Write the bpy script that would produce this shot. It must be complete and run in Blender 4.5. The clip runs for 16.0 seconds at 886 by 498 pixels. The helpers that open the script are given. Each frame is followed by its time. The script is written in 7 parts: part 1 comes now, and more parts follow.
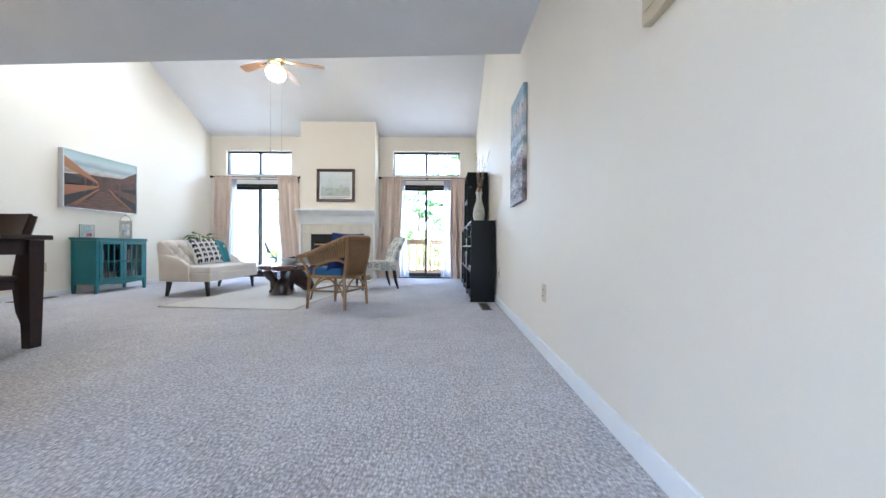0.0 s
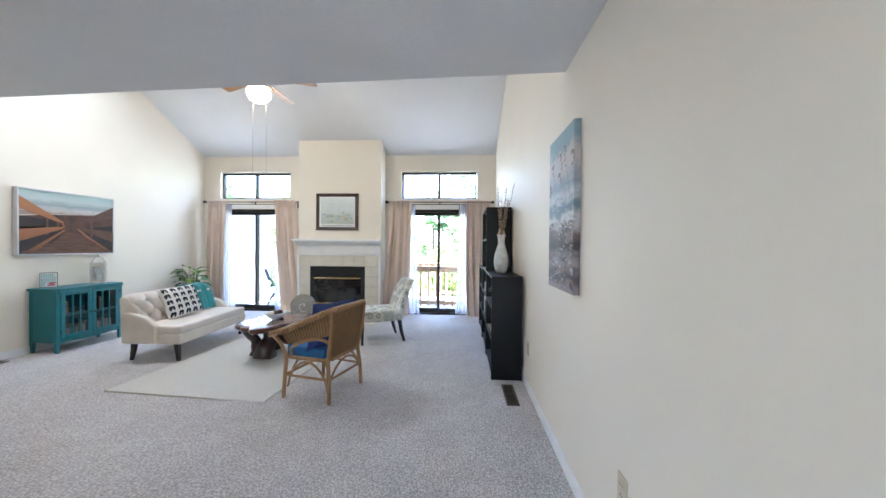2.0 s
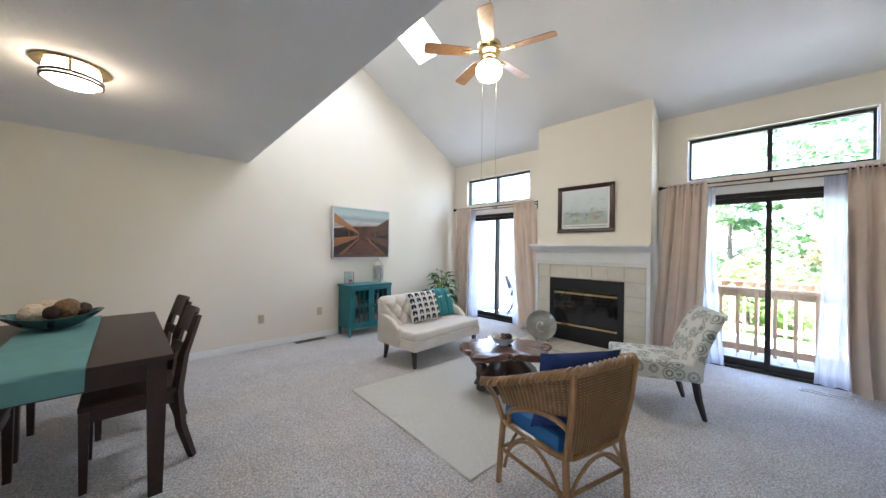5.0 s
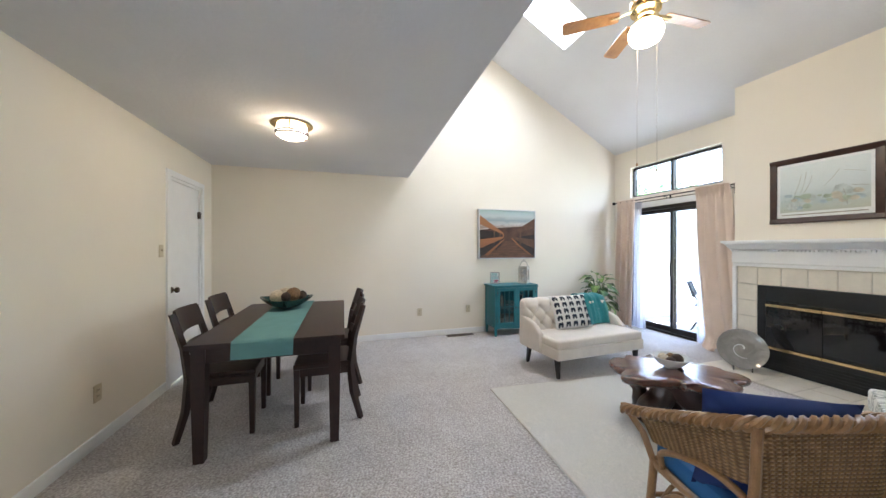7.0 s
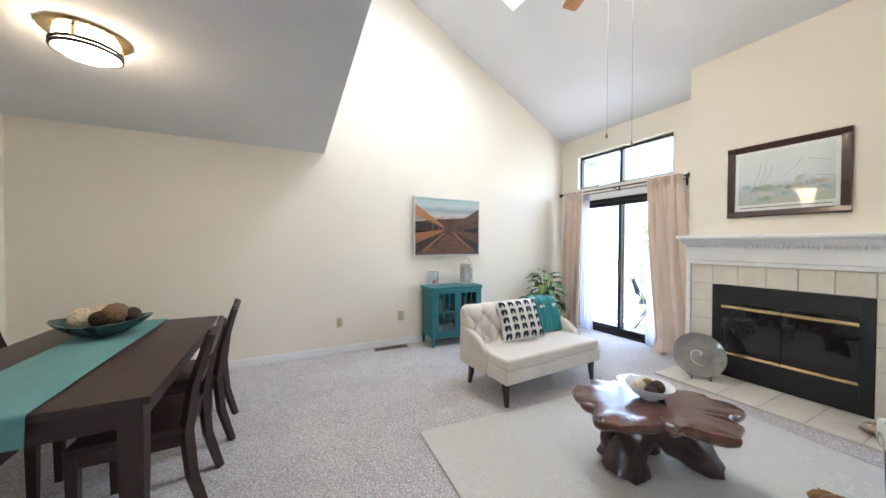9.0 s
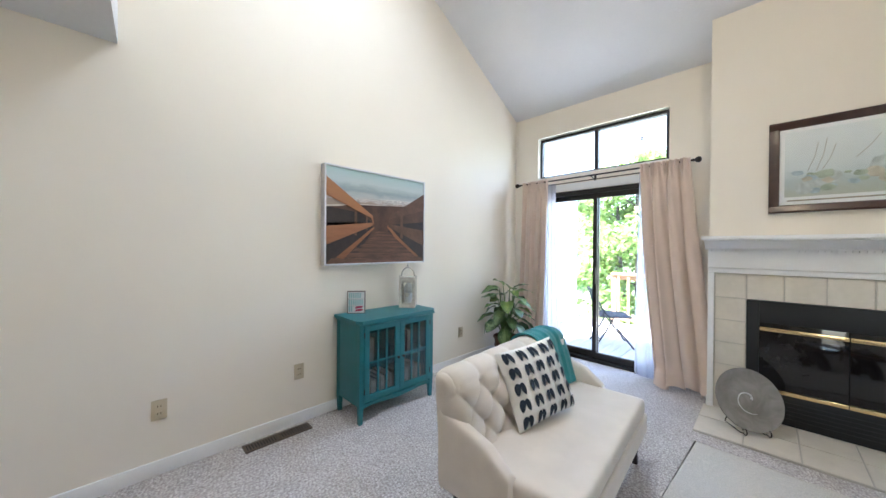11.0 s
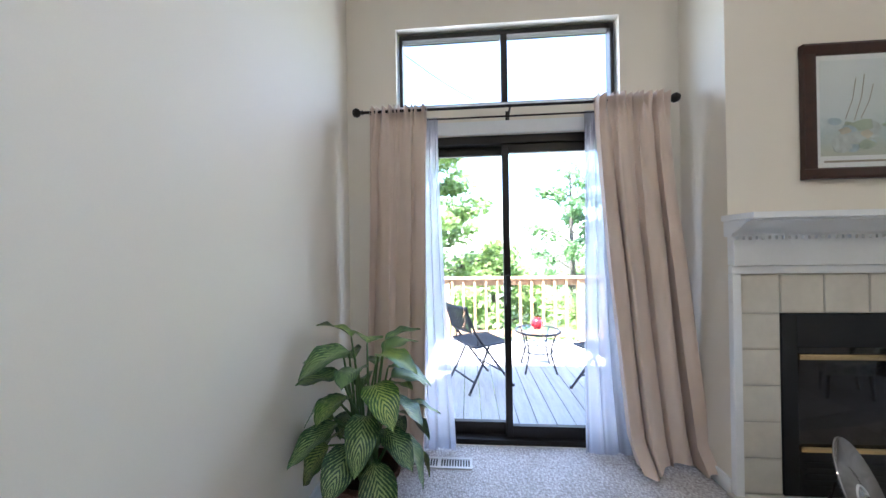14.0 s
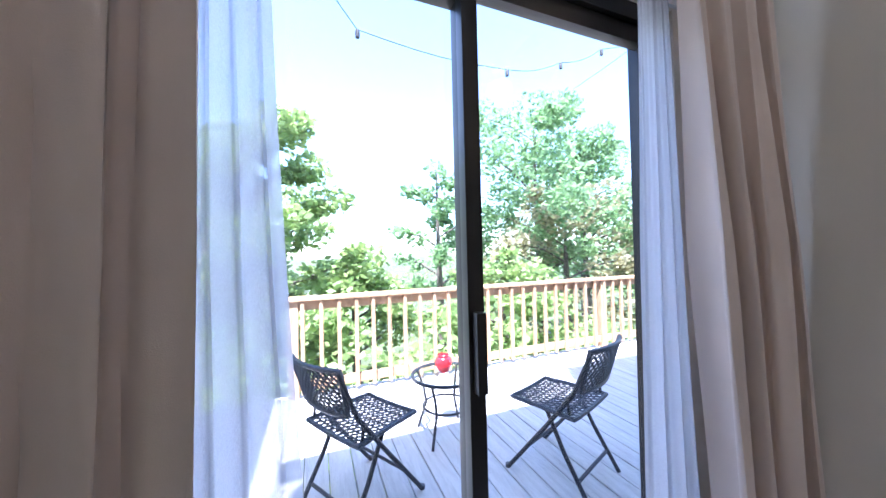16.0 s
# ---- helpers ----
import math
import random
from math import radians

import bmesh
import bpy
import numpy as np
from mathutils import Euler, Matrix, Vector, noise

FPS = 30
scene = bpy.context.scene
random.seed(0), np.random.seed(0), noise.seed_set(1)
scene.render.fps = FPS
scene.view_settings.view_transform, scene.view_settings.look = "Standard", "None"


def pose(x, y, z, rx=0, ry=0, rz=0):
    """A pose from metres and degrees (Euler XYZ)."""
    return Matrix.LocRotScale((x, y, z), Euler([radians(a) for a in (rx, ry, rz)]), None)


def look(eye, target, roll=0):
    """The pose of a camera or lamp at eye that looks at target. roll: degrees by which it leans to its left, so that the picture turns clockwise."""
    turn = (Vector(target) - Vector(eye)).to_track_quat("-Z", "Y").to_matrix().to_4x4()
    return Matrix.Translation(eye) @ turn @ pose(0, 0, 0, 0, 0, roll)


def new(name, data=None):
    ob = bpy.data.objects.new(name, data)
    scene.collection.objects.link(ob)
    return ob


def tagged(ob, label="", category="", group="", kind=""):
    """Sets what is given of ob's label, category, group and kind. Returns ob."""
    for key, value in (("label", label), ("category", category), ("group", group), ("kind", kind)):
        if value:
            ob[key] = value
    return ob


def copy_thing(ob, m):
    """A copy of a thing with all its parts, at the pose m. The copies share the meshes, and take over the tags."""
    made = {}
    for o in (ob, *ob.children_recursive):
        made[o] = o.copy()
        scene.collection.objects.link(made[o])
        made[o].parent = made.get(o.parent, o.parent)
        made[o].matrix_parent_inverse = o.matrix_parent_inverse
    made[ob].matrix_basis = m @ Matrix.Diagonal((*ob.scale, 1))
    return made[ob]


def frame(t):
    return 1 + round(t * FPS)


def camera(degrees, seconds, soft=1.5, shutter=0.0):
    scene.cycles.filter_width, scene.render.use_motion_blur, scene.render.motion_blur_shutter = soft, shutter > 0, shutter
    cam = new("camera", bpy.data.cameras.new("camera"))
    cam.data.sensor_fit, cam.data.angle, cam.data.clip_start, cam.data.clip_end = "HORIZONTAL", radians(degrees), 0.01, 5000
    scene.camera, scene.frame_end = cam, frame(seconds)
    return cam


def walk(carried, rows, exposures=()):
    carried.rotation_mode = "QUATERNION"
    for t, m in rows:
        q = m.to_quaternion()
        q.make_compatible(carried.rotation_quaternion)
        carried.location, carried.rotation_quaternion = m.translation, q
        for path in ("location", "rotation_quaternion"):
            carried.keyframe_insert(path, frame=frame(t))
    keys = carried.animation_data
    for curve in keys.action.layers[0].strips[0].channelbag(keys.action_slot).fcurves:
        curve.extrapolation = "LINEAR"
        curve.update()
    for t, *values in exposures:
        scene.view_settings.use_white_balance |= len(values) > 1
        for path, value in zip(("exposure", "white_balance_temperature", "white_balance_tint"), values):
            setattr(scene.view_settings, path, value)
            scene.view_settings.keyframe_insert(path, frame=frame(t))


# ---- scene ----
cam = camera(108.0, 16.0)
PATH = [
    (0, (0.151, -0.343, 0.703), (0.135, 1.657, 0.688), 0.5),
    (0.5, (0.191, -0.119, 0.874), (0.155, 1.881, 0.858), 0.4),
    (1, (0.173, 0.098, 1.039), (0.128, 2.097, 1.024), 0.5),
    (1.5, (0.152, 0.29, 1.217), (0.093, 2.289, 1.195), 0.5),
    (2, (0.17, 0.497, 1.343), (0.052, 2.493, 1.324), 0.5),
    (2.5, (0.132, 0.776, 1.412), (-0.09, 2.763, 1.385), 0.6),
    (3, (0.053, 1.055, 1.427), (-0.298, 3.024, 1.403), 0.6),
    (3.5, (0.03, 1.291, 1.4), (-0.573, 3.198, 1.387), 0.5),
    (4, (-0.031, 1.445, 1.358), (-0.921, 3.236, 1.356), 0.5),
    (4.5, (-0.168, 1.587, 1.345), (-1.336, 3.211, 1.345), 0.7),
    (5, (-0.293, 1.663, 1.345), (-1.713, 3.071, 1.348), 0.8),
    (5.2, (-0.328, 1.681, 1.344), (-1.845, 2.984, 1.349), 0.8),
    (7.3, (-0.206, 1.932, 1.355), (-2.125, 2.497, 1.343), 0.0),
    (7.5, (-0.199, 1.993, 1.35), (-2.118, 2.557, 1.332), 0.0),
    (8, (-0.313, 2.106, 1.345), (-2.218, 2.712, 1.315), 0.1),
    (8.5, (-0.598, 2.196, 1.353), (-2.447, 2.957, 1.323), 0.3),
    (9, (-0.942, 2.317, 1.352), (-2.725, 3.222, 1.32), 0.2),
    (9.2, (-1.107, 2.38, 1.363), (-2.866, 3.331, 1.329), 0.3),
    (11.3, (-2.809, 2.921, 1.334), (-4.108, 4.441, 1.326), 0.2),
    (11.5, (-2.98, 2.995, 1.331), (-4.182, 4.594, 1.323), 0.0),
    (12, (-3.322, 3.191, 1.325), (-4.261, 4.957, 1.323), -0.2),
    (12.5, (-3.62, 3.459, 1.327), (-4.352, 5.32, 1.321), -0.4),
    (13, (-3.904, 3.791, 1.309), (-4.453, 5.714, 1.318), -0.6),
    (13.5, (-4.075, 4.157, 1.303), (-4.446, 6.122, 1.296), -0.7),
    (14, (-4.25, 4.602, 1.294), (-4.401, 6.596, 1.3), -0.9),
    (14.5, (-4.35, 5.02, 1.272), (-4.255, 7.018, 1.296), -1.15),
    (15, (-4.382, 5.385, 1.29), (-4.083, 7.363, 1.297), -1.2),
    (15.5, (-4.383, 5.757, 1.305), (-3.862, 7.687, 1.297), -1.15),
    (16, (-4.361, 6.053, 1.267), (-3.622, 7.91, 1.295), -1.3),
]
walk(cam, [(t, look(eye, target, roll)) for t, eye, target, roll in PATH],
     exposures=[(0.0, 4.2, 5430, 10), (1.5, 4.08, 5480, 10), (3.0, 4.1, 5650, 10), (5.0, 3.8, 5750, 10), (7.5, 4.1, 5850, 10), (9.0, 4.15, 5830, 10), (11.5, 3.75, 5700, 10), (14.0, 3.32, 5600, 11), (15.5, 2.88, 5450, 14), (16.0, 2.7, 5300, 17)])

# ---- world, sun, large lights ----
world = bpy.data.worlds.new("sky")
scene.world = world
world.use_nodes = True
wn = world.node_tree
sky = wn.nodes.new("ShaderNodeTexSky")
sky.sky_type, sky.sun_disc = "NISHITA", False
sky.sun_elevation, sky.sun_rotation = radians(64), radians(211)
wn.links.new(sky.outputs[0], wn.nodes["Background"].inputs[0])
wn.nodes["Background"].inputs[1].default_value = 0.15
sun = new("sun", bpy.data.lights.new("sun", "SUN"))
sun.data.energy, sun.data.angle, sun.data.color = 5.0, radians(0.5), (1, 0.96, 0.9)
sun.matrix_world = look((-10, -12, 30), (-2.5, 0.3, 0))


def opening_lamp(name, m, w, h, watts, color=(1, 1, 1)):
    ob = new(name, bpy.data.lights.new(name, "AREA"))
    ob.data.shape, ob.data.size, ob.data.size_y, ob.data.energy, ob.data.color = "RECTANGLE", w, h, watts, color
    ob.matrix_world = m
    return ob


LX, RX, BY, DY = -5.05, 0.80, 6.74, 0.24
SOF_Z, SOF_L, SOF_R = 2.43, 2.80, 2.55
CEIL_B, SLOPE = 3.10, 0.535


def ceil_z(y):
    return CEIL_B + SLOPE * (BY - y)


DAY = (0.93, 0.97, 1.0)
for cx in (-3.985, -0.285):
    opening_lamp("transom_daylight", pose(cx, BY + 0.10, 2.52, 90, 0, 180), 1.38, 0.46, 0.9, DAY)
for cx in (-3.985, -0.285):
    opening_lamp("door_daylight", pose(cx, BY + 0.145, 1.03, 90, 0, 180), 1.30, 1.85, 1.1, DAY)
SKY_X0, SKY_X1, SKY_Y0, SKY_Y1 = -4.03, -3.48, 3.85, 4.81
sk_c = Vector(((SKY_X0 + SKY_X1) / 2, (SKY_Y0 + SKY_Y1) / 2, 0))
opening_lamp("skylight_daylight", pose(sk_c.x, sk_c.y, ceil_z(sk_c.y) + 0.12, -math.degrees(math.atan(SLOPE)), 0, 0), 0.53, 1.0, 3.1, DAY)


# added fill lamp in an assumed opening at the unseen hall end
opening_lamp("entry_daylight", pose(-0.25, -2.60, 1.05, -90, 0, 180), 1.2, 2.0, 0.05, DAY)


# ---- mesh helpers ----
def add_box(bm, lo, hi, bevel=0.0, seg=2):
    c = [(a + b) / 2 for a, b in zip(lo, hi)]
    m = Matrix.Translation(c) @ Matrix.Diagonal((*[abs(b - a) for a, b in zip(lo, hi)], 1))
    r = bmesh.ops.create_cube(bm, size=1, matrix=m)
    if bevel:
        edges = list({e for v in r["verts"] for e in v.link_edges})
        bmesh.ops.bevel(bm, geom=edges, offset=bevel, segments=seg, profile=0.7, affect="EDGES")
    return bm


def box(lo, hi, bevel=0.0, seg=2):
    return add_box(bmesh.new(), lo, hi, bevel, seg)


def boxes(*rows, bevel=0.0):
    bm = bmesh.new()
    for lo, hi in rows:
        add_box(bm, lo, hi, bevel)
    return bm


def add_tube(bm, pts, r, n=8, closed=False, flat=1.0):
    """A round bar along points; r a number or one per point."""
    pts = [Vector(p) for p in pts]
    rs = r if isinstance(r, (list, tuple)) else [r] * len(pts)
    rings, side = [], None
    for i, p in enumerate(pts):
        a = pts[i - 1] if i or closed else p
        b = pts[(i + 1) % len(pts)] if i < len(pts) - 1 or closed else p
        d = (b - a).normalized()
        if side is None:
            side = d.orthogonal().normalized()
            if abs(d.z) < 0.99:
                side = d.cross(Vector((0, 0, 1))).normalized()
        side = (side - d * side.dot(d)).normalized()
        up = d.cross(side)
        rings.append([bm.verts.new(p + (side * math.cos(2 * math.pi * k / n) + up * flat * math.sin(2 * math.pi * k / n)) * rs[i]) for k in range(n)])
    pairs = list(zip(rings, rings[1:])) + ([(rings[-1], rings[0])] if closed else [])
    for a, b in pairs:
        for k in range(n):
            bm.faces.new((a[k], a[(k + 1) % n], b[(k + 1) % n], b[k]))
    if not closed:
        bm.faces.new(rings[0][::-1])
        bm.faces.new(rings[-1])
    return bm


def tube(pts, r, n=8, closed=False, flat=1.0):
    return add_tube(bmesh.new(), pts, r, n, closed, flat)


def add_lathe(bm, profile, n=32, at=(0, 0, 0), cap=True):
    rings = [[bm.verts.new((at[0] + r * math.cos(2 * math.pi * k / n), at[1] + r * math.sin(2 * math.pi * k / n), at[2] + z)) for k in range(n)] for r, z in profile]
    for a, b in zip(rings, rings[1:]):
        for k in range(n):
            bm.faces.new((a[k], a[(k + 1) % n], b[(k + 1) % n], b[k]))
    if cap:
        bm.faces.new(rings[0][::-1])
        bm.faces.new(rings[-1])
    return bm


def lathe(profile, n=32, at=(0, 0, 0), cap=True):
    return add_lathe(bmesh.new(), profile, n, at, cap)


def sheet(f, nu, nv, thick=0.0):
    """A surface f(u, v), u and v from 0 to 1, given a thickness."""
    bm = bmesh.new()
    g = [[bm.verts.new(f(i / nu, j / nv)) for j in range(nv + 1)] for i in range(nu + 1)]
    for i in range(nu):
        for j in range(nv):
            bm.faces.new((g[i][j], g[i + 1][j], g[i + 1][j + 1], g[i][j + 1]))
    if thick:
        bmesh.ops.recalc_face_normals(bm, faces=bm.faces)
        bmesh.ops.solidify(bm, geom=bm.faces[:], thickness=thick)
    return bm


def prism(outline, z0, z1, axis="z"):
    """A flat outline (list of 2D points) drawn out between two levels of an axis."""
    bm = bmesh.new()
    at = {"z": lambda p, h: (p[0], p[1], h), "y": lambda p, h: (p[0], h, p[1]), "x": lambda p, h: (h, p[0], p[1])}[axis]
    a = [bm.verts.new(at(p, z0)) for p in outline]
    b = [bm.verts.new(at(p, z1)) for p in outline]
    bm.faces.new(a[::-1])
    bm.faces.new(b)
    for i in range(len(a)):
        j = (i + 1) % len(a)
        bm.faces.new((a[i], a[j], b[j], b[i]))
    return bm


def part(name, bm, material, parent=None, label="", smooth=35):
    bmesh.ops.recalc_face_normals(bm, faces=bm.faces)
    me = bpy.data.meshes.new(name)
    bm.to_mesh(me)
    bm.free()
    me.materials.append(material)
    if smooth:
        me.polygons.foreach_set("use_smooth", [True] * len(me.polygons))
        me.set_sharp_from_angle(angle=radians(smooth))
    ob = new(name, me)
    if parent:
        ob.parent = parent
    if label:
        ob["label"] = label
    return ob


def thing(name, label, category, m=Matrix(), group="", kind=""):
    ob = new(name)
    ob.empty_display_size = 0.1
    ob.matrix_basis = m
    return tagged(ob, label, category, group, kind)


def setting(name, bm, material, label, category="structure", smooth=35):
    return tagged(part(name, bm, material, None, "", smooth), label, category, "", "structure")


# ---- materials ----
def material(name, rough=0.5, metal=0.0):
    m = bpy.data.materials.new(name)
    m.use_nodes = True
    b = m.node_tree.nodes["Principled BSDF"]
    b.inputs["Roughness"].default_value, b.inputs["Metallic"].default_value = rough, metal
    return m, m.node_tree.nodes, m.node_tree.links, b


def node(ns, ls, kind, **sockets):
    n = ns.new("ShaderNode" + kind)
    for k, v in sockets.items():
        s = n.inputs[k.replace("_", " ")]
        if hasattr(v, "links"):
            ls.new(v, s)
        else:
            s.default_value = v
    return n


def ramp(ns, ls, fac, *stops):
    r = ns.new("ShaderNodeValToRGB")
    while len(r.color_ramp.elements) < len(stops):
        r.color_ramp.elements.new(0.5)
    for e, (p, c) in zip(r.color_ramp.elements, stops):
        e.position, e.color = p, (*c, 1)
    ls.new(fac, r.inputs[0])
    return r.outputs[0]


def shade(c, k):
    return tuple(min(1, v * k) for v in c)


def plain(name, color, rough=0.5, metal=0.0, vary=0.08, scale=6.0, grain=120.0, bump=0.15, depth=0.002, stretch=(1, 1, 1), sheen=0.0, coat=0.0):
    """Paint, cloth, plastic: a colour that drifts at two scales, with a fine relief."""
    m, ns, ls, b = material(name, rough, metal)
    tc = ns.new("ShaderNodeTexCoord")
    mp = node(ns, ls, "Mapping", Vector=tc.outputs["Object"], Scale=stretch)
    big = node(ns, ls, "TexNoise", Vector=mp.outputs[0], Scale=scale, Detail=4.0)
    fine = node(ns, ls, "TexNoise", Vector=mp.outputs[0], Scale=grain, Detail=3.0)
    mix = ns.new("ShaderNodeMath")
    mix.operation = "MULTIPLY_ADD"
    ls.new(fine.outputs[0], mix.inputs[0])
    mix.inputs[1].default_value = 0.4
    ls.new(big.outputs[0], mix.inputs[2])
    ls.new(ramp(ns, ls, mix.outputs[0], (0.45, shade(color, 1 - vary)), (0.95, shade(color, 1 + vary))), b.inputs["Base Color"])
    bp = node(ns, ls, "Bump", Height=fine.outputs[0], Strength=bump, Distance=depth)
    ls.new(bp.outputs[0], b.inputs["Normal"])
    b.inputs["Sheen Weight"].default_value = sheen
    b.inputs["Coat Weight"].default_value = coat
    return m


def wood(name, dark, light, rough=0.4, stretch=(1, 8, 8), scale=3.0, coat=0.0, bump=0.1):
    m, ns, ls, b = material(name, rough)
    tc = ns.new("ShaderNodeTexCoord")
    oi = ns.new("ShaderNodeObjectInfo")
    ad = ns.new("ShaderNodeVectorMath")
    ls.new(tc.outputs["Object"], ad.inputs[0])
    ls.new(oi.outputs["Random"], ad.inputs[1])
    mp = node(ns, ls, "Mapping", Vector=ad.outputs[0], Scale=stretch)
    n1 = node(ns, ls, "TexNoise", Vector=mp.outputs[0], Scale=scale, Detail=8.0, Roughness=0.65, Distortion=0.6)
    n2 = node(ns, ls, "TexNoise", Vector=mp.outputs[0], Scale=scale * 9, Detail=4.0)
    mx = ns.new("ShaderNodeMath")
    mx.operation = "MULTIPLY_ADD"
    ls.new(n2.outputs[0], mx.inputs[0])
    mx.inputs[1].default_value = 0.35
    ls.new(n1.outputs[0], mx.inputs[2])
    ls.new(ramp(ns, ls, mx.outputs[0], (0.42, dark), (0.62, shade([(a + c) / 2 for a, c in zip(dark, light)], 1)), (0.9, light)), b.inputs["Base Color"])
    bp = node(ns, ls, "Bump", Height=mx.outputs[0], Strength=bump, Distance=0.002)
    ls.new(bp.outputs[0], b.inputs["Normal"])
    b.inputs["Coat Weight"].default_value = coat
    b.inputs["Coat Roughness"].default_value = 0.15
    return m


def carpet_material():
    m, ns, ls, b = material("carpet", 0.95)
    tc = ns.new("ShaderNodeTexCoord")
    warp = node(ns, ls, "TexNoise", Vector=tc.outputs["Object"], Scale=9.0, Detail=3.0)
    ad = node(ns, ls, "VectorMath")
    ad.operation = "MULTIPLY_ADD"
    ls.new(warp.outputs["Color"], ad.inputs[0])
    ad.inputs[1].default_value = (0.022, 0.022, 0.022)
    ls.new(tc.outputs["Object"], ad.inputs[2])
    mp = node(ns, ls, "Mapping", Vector=ad.outputs[0], Scale=(1.75, 0.95, 1.0), Rotation=(0, 0, radians(9)))
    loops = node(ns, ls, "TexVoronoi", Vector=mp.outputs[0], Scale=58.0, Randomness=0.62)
    big = node(ns, ls, "TexNoise", Vector=tc.outputs["Object"], Scale=2.6, Detail=2.0, Roughness=0.3)
    fine = node(ns, ls, "TexNoise", Vector=tc.outputs["Object"], Scale=75.0, Detail=4.0)
    mx = ns.new("ShaderNodeMath")
    mx.operation = "MULTIPLY_ADD"
    ls.new(fine.outputs[0], mx.inputs[0])
    mx.inputs[1].default_value = 0.9
    soft_ = ns.new("ShaderNodeMath")
    soft_.operation = "MULTIPLY_ADD"
    ls.new(big.outputs[0], soft_.inputs[0])
    soft_.inputs[1].default_value, soft_.inputs[2].default_value = 0.16, 0.42
    ls.new(soft_.outputs[0], mx.inputs[2])
    col = ramp(ns, ls, mx.outputs[0], (0.66, (0.36, 0.333, 0.322)), (0.92, (0.62, 0.585, 0.575)), (1.15, (0.80, 0.765, 0.755)))
    # shade between the loops, multiplied into the carpet colour
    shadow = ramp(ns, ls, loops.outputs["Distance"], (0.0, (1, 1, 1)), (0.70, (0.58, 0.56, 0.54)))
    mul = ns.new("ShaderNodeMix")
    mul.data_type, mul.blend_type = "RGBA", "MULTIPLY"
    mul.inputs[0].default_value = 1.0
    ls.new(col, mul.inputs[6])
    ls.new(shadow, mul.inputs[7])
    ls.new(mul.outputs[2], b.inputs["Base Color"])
    bp = node(ns, ls, "Bump", Height=loops.outputs["Distance"], Strength=0.7, Distance=0.008)
    bp.invert = True
    ls.new(bp.outputs[0], b.inputs["Normal"])
    b.inputs["Sheen Weight"].default_value = 0.2
    b.inputs["Specular IOR Level"].default_value = 0.1
    return m


def glass_material(name, tint=(1, 1, 1), gloss=0.03):
    m, ns, ls, b = material(name)
    ns.remove(b)
    tr = node(ns, ls, "BsdfTransparent", Color=(*tint, 1))
    gl = node(ns, ls, "BsdfGlossy", Roughness=0.02)
    mx = ns.new("ShaderNodeMixShader")
    mx.inputs[0].default_value = gloss
    ls.new(tr.outputs[0], mx.inputs[1])
    ls.new(gl.outputs[0], mx.inputs[2])
    ls.new(mx.outputs[0], ns["Material Output"].inputs[0])
    return m


def glow(name, color, strength):
    m, ns, ls, b = material(name)
    b.inputs["Base Color"].default_value = (*color, 1)
    b.inputs["Emission Color"].default_value = (*color, 1)
    b.inputs["Emission Strength"].default_value = strength
    return m


M_WALL = plain("cream_wall_paint", (0.80, 0.74, 0.64), 0.6, vary=0.025, scale=1.2, grain=220, bump=0.12, depth=0.001)
M_CEIL = plain("white_ceiling_paint", (0.70, 0.70, 0.71), 0.9, vary=0.03, scale=2, grain=45, bump=0.5, depth=0.004)
M_TRIM = plain("white_trim_paint", (0.82, 0.82, 0.82), 0.35, vary=0.03, grain=60, bump=0.04)
M_CARPET = carpet_material()
M_FRAME = plain("dark_bronze_aluminium", (0.022, 0.019, 0.017), 0.4, 0.5, vary=0.2, grain=200, bump=0.05)
M_GLASS = glass_material("window_glass")
M_BLACK = plain("black_wood_veneer", (0.0055, 0.0055, 0.007), 0.5, vary=0.25, scale=4, grain=90, bump=0.1, stretch=(1, 1, 0.15))
M_BLACK.node_tree.nodes["Principled BSDF"].inputs["Specular IOR Level"].default_value = 0.2
M_TEAL = plain("teal_cabinet_paint", (0.016, 0.150, 0.175), 0.42, vary=0.14, scale=5, grain=70, bump=0.1)
M_DARKWOOD = wood("espresso_wood", (0.012, 0.0045, 0.0035), (0.036, 0.013, 0.009), 0.46, (1, 7, 7), 3.5, coat=0.08)
M_BURL = wood("burl_wood", (0.024, 0.007, 0.005), (0.135, 0.048, 0.030), 0.22, (2, 4, 2), 4.0, coat=0.6, bump=0.25)
M_LINEN = plain("cream_linen", (0.66, 0.60, 0.53), 0.9, vary=0.06, scale=8, grain=420, bump=0.35, sheen=0.3)


